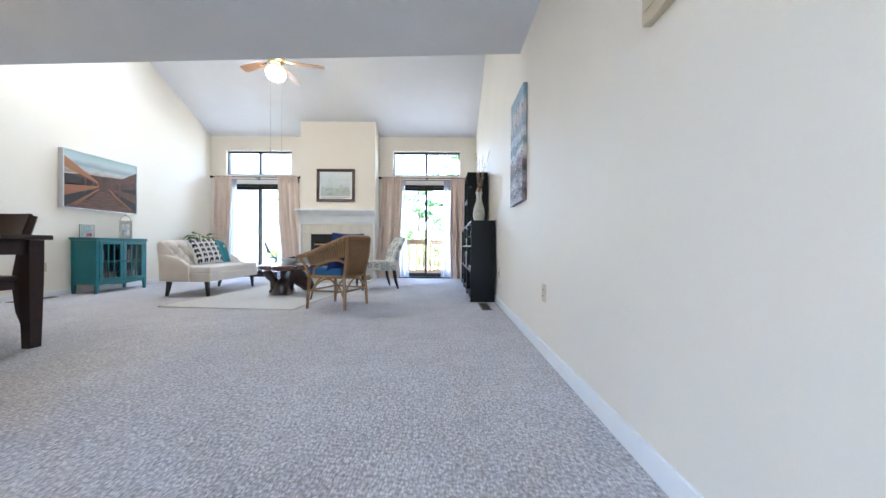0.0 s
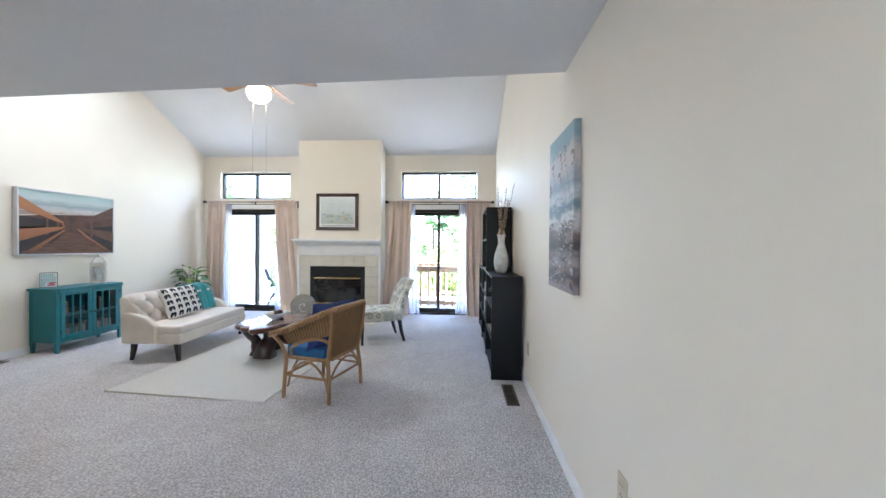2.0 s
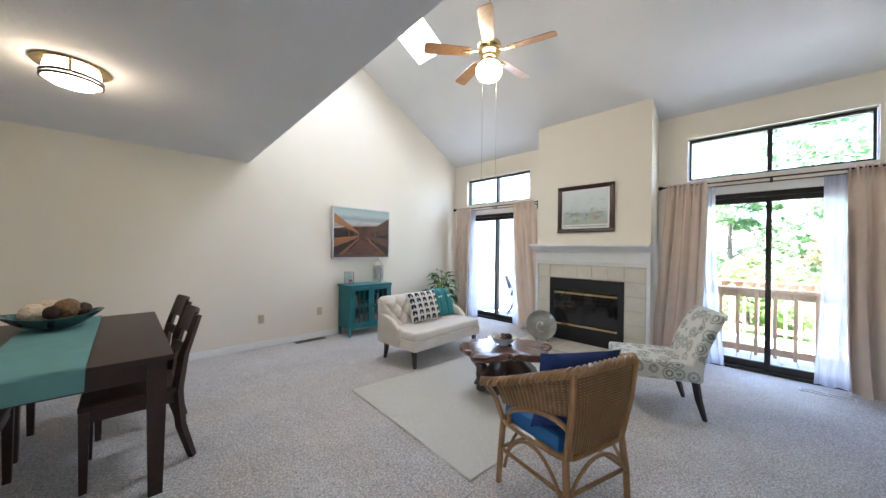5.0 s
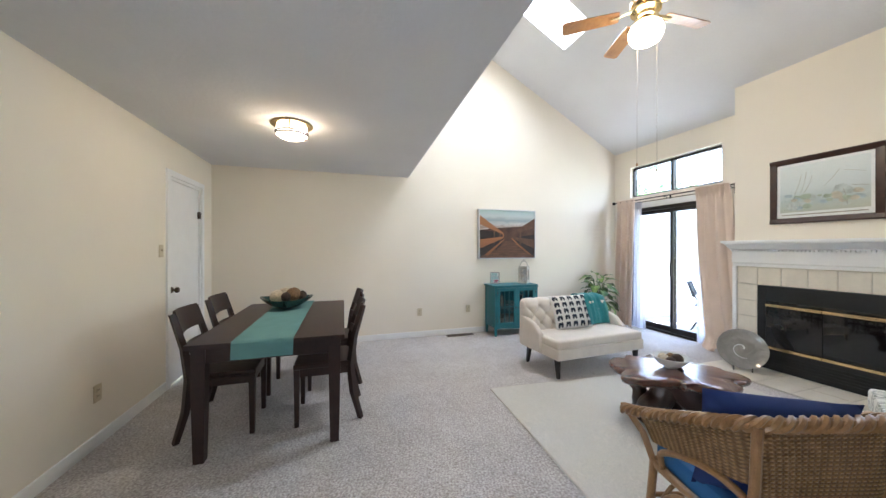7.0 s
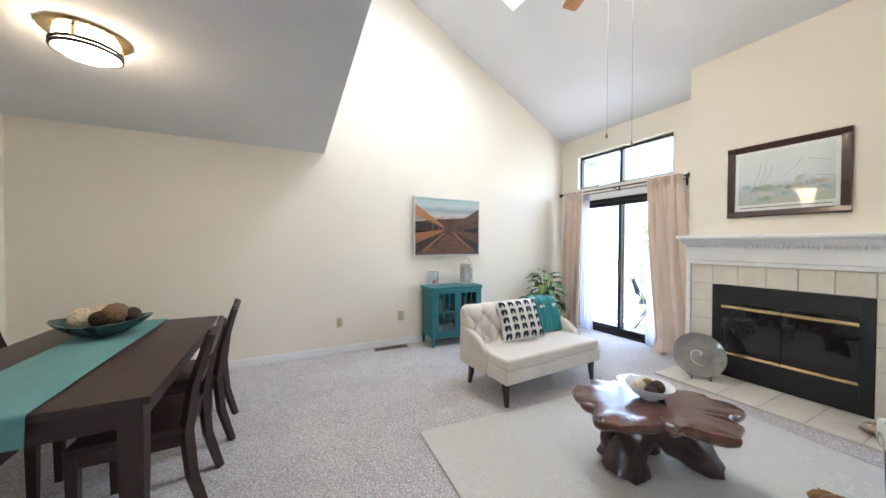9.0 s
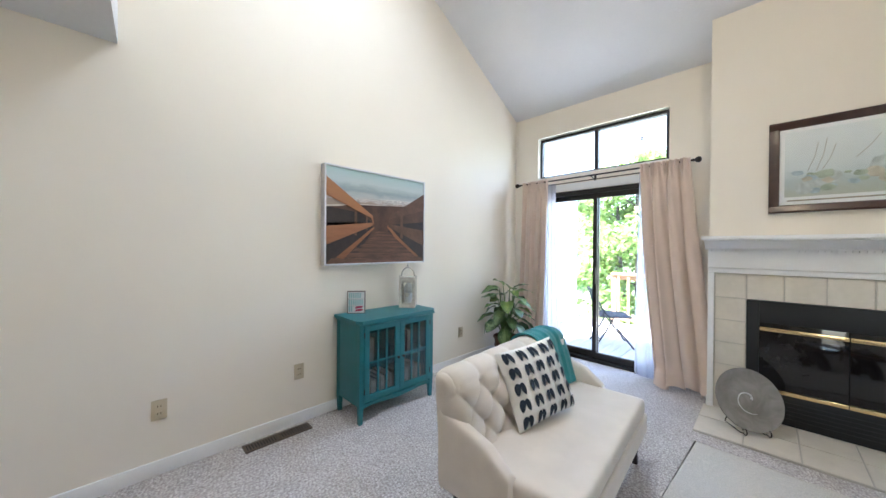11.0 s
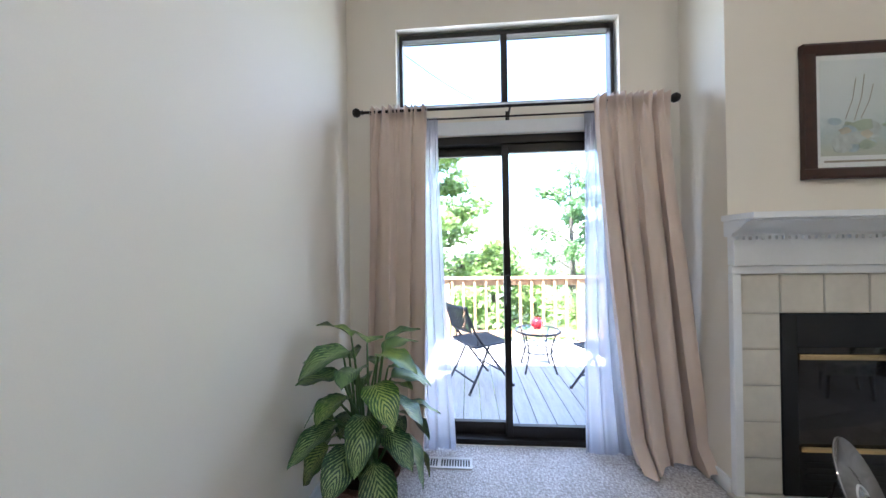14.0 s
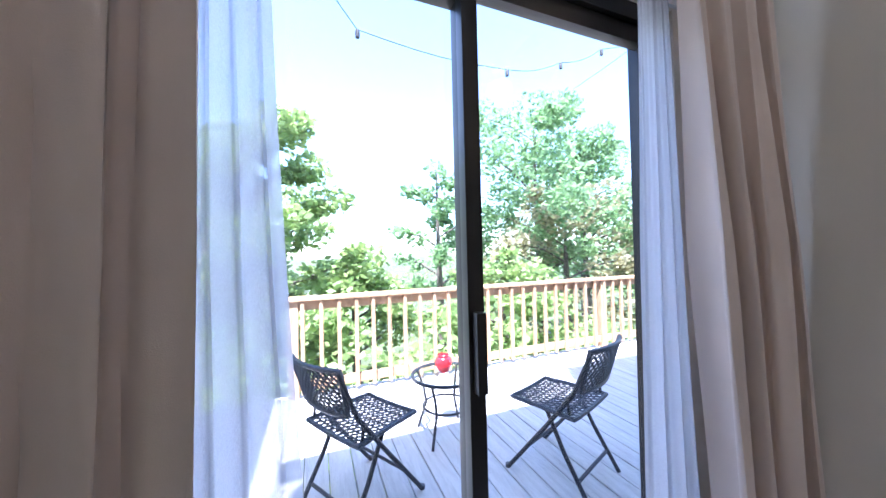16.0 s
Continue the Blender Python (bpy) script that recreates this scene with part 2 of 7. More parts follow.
def rug_material():
    m, ns, ls, b = material("cream_rug_pile", 0.95)
    tc = ns.new("ShaderNodeTexCoord")
    scroll = node(ns, ls, "TexNoise", Vector=tc.outputs["Object"], Scale=9.0, Detail=1.0, Distortion=3.2)
    pile = node(ns, ls, "TexNoise", Vector=tc.outputs["Object"], Scale=210.0, Detail=3.0)
    worn = node(ns, ls, "TexNoise", Vector=tc.outputs["Object"], Scale=2.2, Detail=4.0)
    pale, grey = (0.66, 0.63, 0.57), (0.50, 0.485, 0.445)
    figure = ramp(ns, ls, scroll.outputs[0], (0.34, pale), (0.40, grey), (0.45, pale), (0.50, grey), (0.55, pale), (0.61, grey), (0.66, pale))
    fade = ramp(ns, ls, worn.outputs[0], (0.35, (0.25, 0.25, 0.25)), (0.65, (0.95, 0.95, 0.95)))
    mx = ns.new("ShaderNodeMix")
    mx.data_type = "RGBA"
    ls.new(fade, mx.inputs[0])
    mx.inputs[6].default_value = (0.60, 0.575, 0.52, 1)
    ls.new(figure, mx.inputs[7])
    fleck = ns.new("ShaderNodeMix")
    fleck.data_type, fleck.blend_type = "RGBA", "MULTIPLY"
    fleck.inputs[0].default_value = 1.0
    ls.new(mx.outputs[2], fleck.inputs[6])
    ls.new(ramp(ns, ls, pile.outputs[0], (0.3, (0.82, 0.82, 0.82)), (0.65, (1, 1, 1))), fleck.inputs[7])
    ls.new(fleck.outputs[2], b.inputs["Base Color"])
    bp = node(ns, ls, "Bump", Height=pile.outputs[0], Strength=0.6, Distance=0.006)
    ls.new(bp.outputs[0], b.inputs["Normal"])
    b.inputs["Sheen Weight"].default_value = 0.3
    return m


M_RUG = rug_material()
M_TILE = plain("cream_ceramic_tile", (0.66, 0.61, 0.52), 0.28, vary=0.07, scale=7, grain=30, bump=0.04)
M_GROUT = plain("pale_grout", (0.52, 0.49, 0.43), 0.9, grain=200, bump=0.3)
M_FIREBLACK = plain("black_fire_steel", (0.010, 0.010, 0.011), 0.45, 0.2, vary=0.2, grain=150, bump=0.1)
M_BRASS = plain("brass", (0.76, 0.56, 0.28), 0.22, 1.0, vary=0.08, grain=60, bump=0.02)

# ---- the setting ----
LW, RW = (-4.71, -3.26), (-1.02, 0.45)
DOOR_Z, TR0, TR1 = 2.05, 2.25, 2.785
WT = 0.16
floor_bm = boxes(((LX, DY, -0.12), (RX, BY, 0)), ((-1.3, -2.7, -0.12), (RX, DY, 0)))
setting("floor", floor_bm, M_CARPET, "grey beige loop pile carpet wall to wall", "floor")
setting("wall_west", prism([(DY - WT, -0.12), (BY + WT, -0.12), (BY + WT, ceil_z(BY + WT) + 0.2), (2.45, ceil_z(2.45) + 0.2), (DY - WT, ceil_z(2.45) + 0.2)], LX - WT, LX, "x"), M_WALL, "cream painted wall with gable top", "wall")
setting("wall_east", prism([(-2.7, -0.12), (BY + WT, -0.12), (BY + WT, ceil_z(BY + WT) + 0.2), (2.45, ceil_z(2.45) + 0.2), (-2.7, ceil_z(2.45) + 0.2)], RX, RX + WT, "x"), M_WALL, "long cream painted wall", "wall")


def wall_with_openings(x0, x1, y0, y1, z1, holes):
    bm = bmesh.new()
    x = x0
    for a, b, spans in holes:
        add_box(bm, (x, y0, -0.12), (a, y1, z1))
        z = -0.12
        for lo, hi in spans:
            if lo > z:
                add_box(bm, (a, y0, z), (b, y1, lo))
            z = hi
        add_box(bm, (a, y0, z), (b, y1, z1))
        x = b
    add_box(bm, (x, y0, -0.12), (x1, y1, z1))
    return bm


spans = ((0.0, DOOR_Z), (TR0, TR1))
setting("wall_north", wall_with_openings(LX, RX, BY, BY + WT, 3.30, ((*LW, spans), (*RW, spans))), M_WALL, "cream wall with two sliding doors and high windows", "wall")
setting("wall_south", wall_with_openings(LX, -1.3, DY - WT, DY, SOF_Z, ((-4.73, -3.99, ((0.0, 2.06),)),)), M_WALL, "cream dining wall with a white door", "wall")
# hall is out of view; the opening in its end wall is added for light
setting("wall_hall", boxes(((-1.3 - WT, -2.7, -0.12), (-1.3, DY - WT, SOF_Z)), ((-1.3 - WT, -2.7 - WT, -0.12), (-0.86, -2.7, SOF_Z)), ((0.36, -2.7 - WT, -0.12), (RX + WT, -2.7, SOF_Z)), ((-0.86, -2.7 - WT, 2.06), (0.36, -2.7, SOF_Z))), M_WALL, "plain cream unseen hall walls with an added opening for light", "wall")
# flat dining ceiling, its open edge and the wall above it
setting("ceiling", prism([(LX, DY - WT), (-1.3 - WT, DY - WT), (-1.3 - WT, -2.7), (RX, -2.7), (RX, SOF_R), (LX, SOF_L)], SOF_Z, SOF_Z + 0.22), M_CEIL, "flat textured white dining ceiling", "ceiling")
setting("wall_loft", prism([(LX, SOF_L - 0.15), (RX, SOF_R - 0.15), (RX, SOF_R - 0.003), (LX, SOF_L - 0.003)], SOF_Z + 0.22, 5.6), M_WALL, "plain wall above the flat ceiling", "wall")


def vault():
    bm = bmesh.new()
    y0, y1 = 2.45, BY + WT

    def slab(xa, xb, ya, yb):
        vs = [[bm.verts.new((x, y, ceil_z(y) + dz)) for x, y in ((xa, ya), (xb, ya), (xb, yb), (xa, yb))] for dz in (0, 0.22)]
        bm.faces.new(vs[0])
        bm.faces.new(vs[1][::-1])
        for i in range(4):
            j = (i + 1) % 4
            bm.faces.new((vs[0][i], vs[0][j], vs[1][j], vs[1][i]))
    slab(LX, SKY_X0, y0, y1)
    slab(SKY_X1, RX, y0, y1)
    slab(SKY_X0, SKY_X1, y0, SKY_Y0)
    slab(SKY_X0, SKY_X1, SKY_Y1, y1)
    return bm


setting("ceiling_vault", vault(), M_CEIL, "sloping white vaulted ceiling with a skylight opening", "ceiling")


def skylight_dome():
    def f(u, v):
        y = SKY_Y0 - 0.03 + (SKY_Y1 - SKY_Y0 + 0.06) * v
        return (SKY_X0 - 0.03 + (SKY_X1 - SKY_X0 + 0.06) * u, y, ceil_z(y) + 0.225 + 0.35 * u * (1 - u) * 4 * v * (1 - v))
    return sheet(f, 10, 14, 0.004)


# dome is no lamp: its glow stands in for daylight coming through the acrylic
setting("skylight_dome", skylight_dome(), glow("acrylic_dome_daylight_glow", (0.95, 0.97, 1.0), 0.45), "white acrylic skylight dome in the sloping ceiling", "skylight")

# chimney breast and fireplace
CX0, CX1, CY = -2.90, -1.33, 6.38
FX0, FX1, FZ = -2.667, -1.625, 0.945
setting("chimney_breast", wall_with_openings(CX0, CX1, CY, BY, 3.36, ((FX0, FX1, ((0.0, FZ),)),)), M_WALL, "cream chimney breast", "wall")

# baseboards
bb = 0.085
setting("baseboard", boxes(((LX, DY, 0), (LX + 0.013, BY, bb)), ((RX - 0.013, -2.7, 0), (RX, BY, bb)), ((-3.93, DY, 0), (-1.3, DY + 0.013, bb)),
                           ((LX + 0.013, BY - 0.013, 0), (LW[0] - 0.03, BY, bb)), ((LW[1] + 0.03, BY - 0.013, 0), (CX0, BY, bb)), ((CX1, BY - 0.013, 0), (RW[0] - 0.03, BY, bb)), ((RW[1] + 0.03, BY - 0.013, 0), (RX - 0.013, BY, bb)),
                           ((CX0 - 0.013, CY, 0), (CX0, BY - 0.013, bb)), ((CX1, CY, 0), (CX1 + 0.013, BY - 0.013, bb)), bevel=0.004), M_TRIM, "white painted baseboard", "baseboard")

# ---- windows, doors, fireplace ----
M_CURTAIN = plain("beige_curtain_linen", (0.66, 0.53, 0.44), 0.85, vary=0.05, scale=5, grain=500, bump=0.25, sheen=0.3)
M_SHEER, _ns, _ls, _b = material("white_sheer_voile", 0.9)
_b.inputs["Base Color"].default_value = (0.93, 0.93, 0.96, 1)
_tr = node(_ns, _ls, "BsdfTransparent", Color=(1, 1, 1, 1))
_tl = node(_ns, _ls, "BsdfTranslucent", Color=(0.56, 0.57, 0.64, 1))
_m1 = node(_ns, _ls, "MixShader", Fac=0.75)
_ls.new(_b.outputs[0], _m1.inputs[1])
_ls.new(_tl.outputs[0], _m1.inputs[2])
_w = node(_ns, _ls, "TexNoise", Scale=380.0, Detail=2.0)
_rp = ramp(_ns, _ls, _w.outputs[0], (0.35, (0.50, 0.50, 0.50)), (0.65, (0.72, 0.72, 0.72)))
_m2 = node(_ns, _ls, "MixShader", Fac=_rp)
_ls.new(_tr.outputs[0], _m2.inputs[1])
_ls.new(_m1.outputs[0], _m2.inputs[2])
_ls.new(_m2.outputs[0], _ns["Material Output"].inputs[0])
M_ROD = plain("dark_bronze_rod", (0.02, 0.016, 0.014), 0.4, 0.7, vary=0.2, bump=0.05)


def sliding_door(name, x0, x1):
    d = thing(name, "dark bronze aluminium sliding glass patio door", "sliding door", pose(x0, BY + 0.02, 0), kind="structure")
    w, h = x1 - x0, DOOR_Z
    part("door_frame", boxes(((0, 0, 0), (0.045, 0.11, h)), ((w - 0.045, 0, 0), (w, 0.11, h)), ((0.045, 0, h - 0.055), (w - 0.045, 0.11, h)), ((0.045, -0.01, 0.0), (w - 0.045, 0.11, 0.035)), bevel=0.003), M_FRAME, d)
    for i, (a, b, y) in enumerate(((0.045, w / 2 + 0.025, 0.06), (w / 2 - 0.025, w - 0.045, 0.015))):
        s = part("sash", boxes(((a, y, 0.036), (a + 0.045, y + 0.035, h - 0.056)), ((b - 0.045, y, 0.036), (b, y + 0.035, h - 0.056)),
                               ((a + 0.045, y, h - 0.115), (b - 0.045, y + 0.035, h - 0.056)), ((a + 0.045, y, 0.036), (b - 0.045, y + 0.035, 0.115)), bevel=0.002), M_FRAME, d)
        p = part("pane", box((a + 0.045, y + 0.014, 0.115), (b - 0.045, y + 0.02, h - 0.115)), M_GLASS, s, "clear glass")
        p.visible_shadow = False
    part("pull_handle", boxes(((w / 2 - 0.015, -0.012, 0.92), (w / 2 + 0.012, 0.014, 1.12)), bevel=0.004), M_FRAME, d)
    return d


def transom(name, x0, x1):
    d = thing(name, "high dark framed window over the patio door", "window", pose(x0, BY + 0.05, TR0), kind="structure")
    w, h, f = x1 - x0, TR1 - TR0, 0.035
    part("window_frame", boxes(((0.012, 0, 0.01), (f, 0.07, h - 0.012)), ((w - f, 0, 0.01), (w - 0.012, 0.07, h - 0.012)), ((f, 0, h - f - 0.012), (w - f, 0.07, h - 0.012)), ((f, 0, 0.01), (w - f, 0.07, f)), ((w / 2 - 0.022, -0.006, f), (w / 2 + 0.022, 0.07, h - f - 0.012)), bevel=0.003), M_FRAME, d)
    for a, b in ((f, w / 2 - 0.022), (w / 2 + 0.022, w - f)):
        part("pane", box((a, 0.03, f), (b, 0.036, h - f - 0.012)), M_GLASS, d, "clear glass").visible_shadow = False
    part("window_sill", box((0.0, -0.05, -0.006), (w, 0.1, 0.008), 0.002), M_TRIM, d, "white painted sill")
    return d


sliding_door("door_1", *LW)
sliding_door("door_2", *RW)
transom("window_1", *LW)
transom("window_2", *RW)
for nm, (a, b) in (("trim_1", LW), ("trim_2", RW)):
    setting(nm, box((a - 0.04, BY - 0.014, DOOR_Z + 0.002), (b + 0.04, BY - 0.001, DOOR_Z + 0.085), 0.003), M_TRIM, "white head trim over the patio door", "trim")

# white door in the dining wall
sd = thing("door_3", "white painted flush door with dark knob, shut", "door", pose(-4.73, DY - 0.05, 0), kind="structure")
part("door_leaf", box((0.03, 0, 0.008), (0.71, 0.036, 2.03), 0.002), M_TRIM, sd)
part("door_casing", boxes(((-0.055, 0.03, 0), (0.0, 0.068, 2.12)), ((0.74, 0.03, 0), (0.795, 0.068, 2.12)), ((0.0, 0.03, 2.06), (0.74, 0.068, 2.12)), bevel=0.004), M_TRIM, sd)
part("door_jamb", boxes(((0.0, -0.1, 0), (0.028, 0.05, 2.06)), ((0.712, -0.1, 0), (0.74, 0.05, 2.06)), ((0.028, -0.1, 2.032), (0.712, 0.05, 2.06))), M_TRIM, sd)
M_KNOB = plain("oil_rubbed_bronze", (0.05, 0.035, 0.028), 0.35, 0.8, vary=0.2, bump=0.04)
kb = bmesh.new()
add_lathe(kb, [(0.0, 0), (0.030, 0.001), (0.030, 0.008), (0.012, 0.012), (0.012, 0.03), (0.026, 0.036), (0.030, 0.050), (0.022, 0.064), (0.0, 0.068)], 20)
bmesh.ops.rotate(kb, verts=kb.verts, matrix=Matrix.Rotation(radians(-90), 3, "X"))
bmesh.ops.translate(kb, verts=kb.verts, vec=(0.655, 0.036, 0.94))
part("door_knob", kb, M_KNOB, sd, "dark bronze round knob")
part("door_guard", boxes(((0.02, 0.037, 1.70), (0.06, 0.06, 1.78)), ((0.02, 0.06, 1.752), (0.13, 0.066, 1.762)), bevel=0.002), M_KNOB, sd, "small dark swing guard")

# fireplace tiles, one by one
setting("fireplace_backing", boxes(((CX0 + 0.035, CY - 0.008, 0.02), (FX0, CY - 0.001, 1.145)), ((FX1, CY - 0.008, 0.02), (CX1 - 0.04, CY - 0.001, 1.145)), ((FX0, CY - 0.008, FZ), (FX1, CY - 0.001, 1.145))), M_GROUT, "pale grout bed of the fireplace tiles", "fireplace")
fp_tiles = thing("fireplace_surround", "cream glazed square tile surround of the fireplace", "fireplace", pose(0, CY - 0.008, 0), kind="structure")


def tile_piece(parent, lo, hi, bevel=0.004):
    part("tile", box(lo, hi, bevel, 1), M_TILE, parent)


tx0, tx1 = CX0 + 0.037, CX1 - 0.042
xs = [tx0, FX0] + [FX0 + (FX1 - FX0) * k / 5 for k in range(1, 5)] + [FX1, tx1]
for a, b in zip(xs, xs[1:]):
    tile_piece(fp_tiles, (a + 0.003, -0.006, FZ + 0.003), (b - 0.003, 0.0, 1.143))
for a, b in ((tx0, FX0), (FX1, tx1)):
    for k in range(5):
        z0, z1 = 0.02 + (FZ - 0.02) * k / 5, 0.02 + (FZ - 0.02) * (k + 1) / 5
        tile_piece(fp_tiles, (a + 0.003, -0.006, z0 + 0.003), (b - 0.003, 0.0, z1 - 0.003))
HX0, HX1, HY0 = -2.93, -1.30, 5.81
hearth = tagged(part("hearth", box((HX0, HY0, 0.0), (HX1, CY - 0.001, 0.012)), M_GROUT), "cream tiled hearth flush with the carpet", "hearth", "", "structure")
for i in range(6):
    for j in range(2):
        a, b = HX0 + (HX1 - HX0) * i / 6, HX0 + (HX1 - HX0) * (i + 1) / 6
        c, d = HY0 + (CY - HY0) * j / 2, HY0 + (CY - HY0) * (j + 1) / 2
        part("tile", box((a + 0.004, c + 0.004, 0.012), (b - 0.004, d - 0.004, 0.018), 0.003, 1), M_TILE, hearth)

# fire insert: black steel front, smoked glass doors, brass bars
M_SMOKED = plain("smoked_glass", (0.012, 0.011, 0.011), 0.06, vary=0.4, scale=2.2, grain=20, bump=0.01)
ins = thing("fireplace_insert", "black steel fireplace insert with smoked glass doors and brass bars", "fireplace", pose(0, CY, 0))
part("front_frame", boxes(((FX0 + 0.002, -0.018, 0.02), (FX0 + 0.075, 0.02, FZ - 0.004)), ((FX1 - 0.075, -0.018, 0.02), (FX1 - 0.002, 0.02, FZ - 0.004)), ((FX0 + 0.075, -0.018, 0.775), (FX1 - 0.075, 0.02, FZ - 0.004)), ((FX0 + 0.075, -0.018, 0.02), (FX1 - 0.075, 0.02, 0.245)), bevel=0.004), M_FIREBLACK, ins)
mid = (FX0 + FX1) / 2
for a, b in ((FX0 + 0.077, mid - 0.002), (mid + 0.002, FX1 - 0.077)):
    part("glass_door", box((a, -0.012, 0.247), (b, -0.002, 0.773), 0.002), M_SMOKED, ins, "smoked glass door")
    for z in (0.712, 0.247):
        part("brass_bar", box((a, -0.026, z), (b, -0.012, z + 0.028), 0.005), M_BRASS, ins, "brass bar")
part("firebox", box((FX0 + 0.01, 0.06, 0.02), (FX1 - 0.01, 0.3, FZ - 0.02)), M_FIREBLACK, ins)
part("louver", boxes(*[((FX0 + 0.1, -0.022, 0.06 + 0.03 * k), (FX1 - 0.1, -0.018, 0.075 + 0.03 * k)) for k in range(5)]), M_FIREBLACK, ins)

# mantel
man = thing("mantel", "white painted wooden fireplace mantel with dentil moulding", "mantel", pose(0, CY, 0), kind="structure")
part("mantel_shelf", box((-2.935, -0.195, 1.418), (-1.300, -0.001, 1.448), 0.006), M_TRIM, man)
part("frieze", box((CX0 - 0.005, -0.042, 1.19), (CX1 + 0.005, -0.001, 1.34), 0.003), M_TRIM, man)
prof = [(-0.001, 1.338), (-0.05, 1.338), (-0.055, 1.352), (-0.085, 1.366), (-0.115, 1.385), (-0.135, 1.402), (-0.165, 1.408), (-0.165, 1.417), (-0.001, 1.417)]
part("crown_moulding", prism(prof, -2.922, -1.312, "x"), M_TRIM, man)
for k in range(52):
    x = -2.90 + 1.57 * k / 52
    part("dentil", box((x, -0.066, 1.322), (x + 0.018, -0.042, 1.340)), M_TRIM, man)
part("lower_moulding", box((CX0 - 0.005, -0.030, 1.148), (CX1 + 0.005, -0.001, 1.188), 0.008), M_TRIM, man)
for a in (CX0 - 0.005, CX1 - 0.037):
    part("pilaster", box((a, -0.032, 0.0), (a + 0.040, -0.001, 1.147), 0.003), M_TRIM, man)

# ---- curtains ----
ROD_Y, ROD_Z = 6.605, 2.175


def drape(top, bottom, z0, z1, y, folds, amp, spread=0.0, seed=0, push=0.0):
    rnd = random.Random(seed)
    ph = [rnd.uniform(0, 6.28) for _ in range(4)]

    fr = [folds * rnd.uniform(0.85, 1.15), folds * rnd.uniform(1.6, 1.9), folds * rnd.uniform(2.6, 3.2)]

    def f(u, v):
        s = v ** 1.5
        uw = u + 0.045 * math.sin(5.1 * u + ph[3]) + 0.03 * math.sin(2.6 * v + ph[1]) * math.sin(math.pi * u)
        x = (top[0] + (top[1] - top[0]) * u) * (1 - s) + (bottom[0] + (bottom[1] - bottom[0]) * u) * s
        wide = 1 - 2 * abs(math.sin(math.pi * fr[0] * uw + ph[0])) ** 0.75
        wig = wide + 0.42 * math.sin(2 * math.pi * fr[1] * uw + ph[2] + 0.9 * math.sin(2.2 * v + ph[0])) * (0.4 + 0.6 * math.sin(2.4 * v + ph[1]) ** 2) * 0.8
        fine = 0.22 * math.sin(2 * math.pi * fr[2] * u + ph[3]) * max(0.25, 1 - v * 1.3) + 0.25 * noise.noise((u * 5, v * 3.2, seed))
        a = amp * (0.30 + 0.70 * min(1, v * 2.4)) * (1 + spread * s)
        head = 0.45 * amp * math.sin(2 * math.pi * folds * 3.1 * u) * max(0, 1 - v * 12)
        low = max(0, v - 0.93) / 0.07
        yy = y + a * (wig + fine) * 0.62 + head - push * low * (0.45 + 0.55 * math.sin(7 * u + ph[3]))
        zz = z1 + (z0 - z1) * v + (0.022 * low * (1 + math.sin(2 * math.pi * folds * 0.9 * u + ph[2])) if push else 0.006 * low * math.sin(11 * u))
        x += 0.42 * a * math.cos(2 * math.pi * fr[0] * uw + ph[1]) + 0.018 * math.sin(3.3 * v + ph[2]) * v
        return (x, min(yy, 6.728), max(zz, 0.006))
    bm = sheet(f, int(folds * 18), 56)
    ext = bmesh.ops.extrude_face_region(bm, geom=bm.faces[:])
    bmesh.ops.translate(bm, verts=[e for e in ext["geom"] if isinstance(e, bmesh.types.BMVert)], vec=(0, 0.003, 0))
    return bm


def curtain(name, label, mat, **k):
    ob = part(name, drape(**k), mat, smooth=80)
    return tagged(ob, label, "curtain", "curtains at the patio doors")


BEIGE, WHITE = "beige linen curtain on a dark rod", "sheer white voile curtain behind the linen"
curtain("curtain", BEIGE, M_CURTAIN, top=(-4.86, -4.48), bottom=(-4.95, -4.545), z0=0.01, z1=2.20, y=6.60, folds=3.5, amp=0.066, seed=1)
curtain("curtain", "beige linen curtain puddled on the carpet", M_CURTAIN, top=(-3.49, -3.07), bottom=(-3.31, -2.86), z0=0.008, z1=2.20, y=6.575, folds=3.8, amp=0.068, seed=2, push=0.11)
curtain("curtain", BEIGE, M_CURTAIN, top=(-1.20, -0.80), bottom=(-1.33, -0.84), z0=0.01, z1=2.20, y=6.59, folds=4.0, amp=0.066, seed=3, push=0.05)
curtain("curtain", BEIGE, M_CURTAIN, top=(0.24, 0.68), bottom=(0.29, 0.73), z0=0.01, z1=2.20, y=6.60, folds=4.3, amp=0.066, seed=4)
curtain("sheer_curtain", WHITE, M_SHEER, top=(-4.56, -4.43), bottom=(-4.62, -4.36), z0=0.012, z1=2.15, y=6.675, folds=4, amp=0.016, seed=5)
curtain("sheer_curtain", WHITE, M_SHEER, top=(-3.51, -3.38), bottom=(-3.54, -3.25), z0=0.012, z1=2.15, y=6.675, folds=4, amp=0.016, seed=6)
curtain("sheer_curtain", WHITE, M_SHEER, top=(-0.92, -0.74), bottom=(-0.92, -0.66), z0=0.03, z1=2.15, y=6.675, folds=4, amp=0.016, seed=7)
curtain("sheer_curtain", WHITE, M_SHEER, top=(0.10, 0.30), bottom=(0.06, 0.30), z0=0.03, z1=2.15, y=6.675, folds=4, amp=0.016, seed=8)


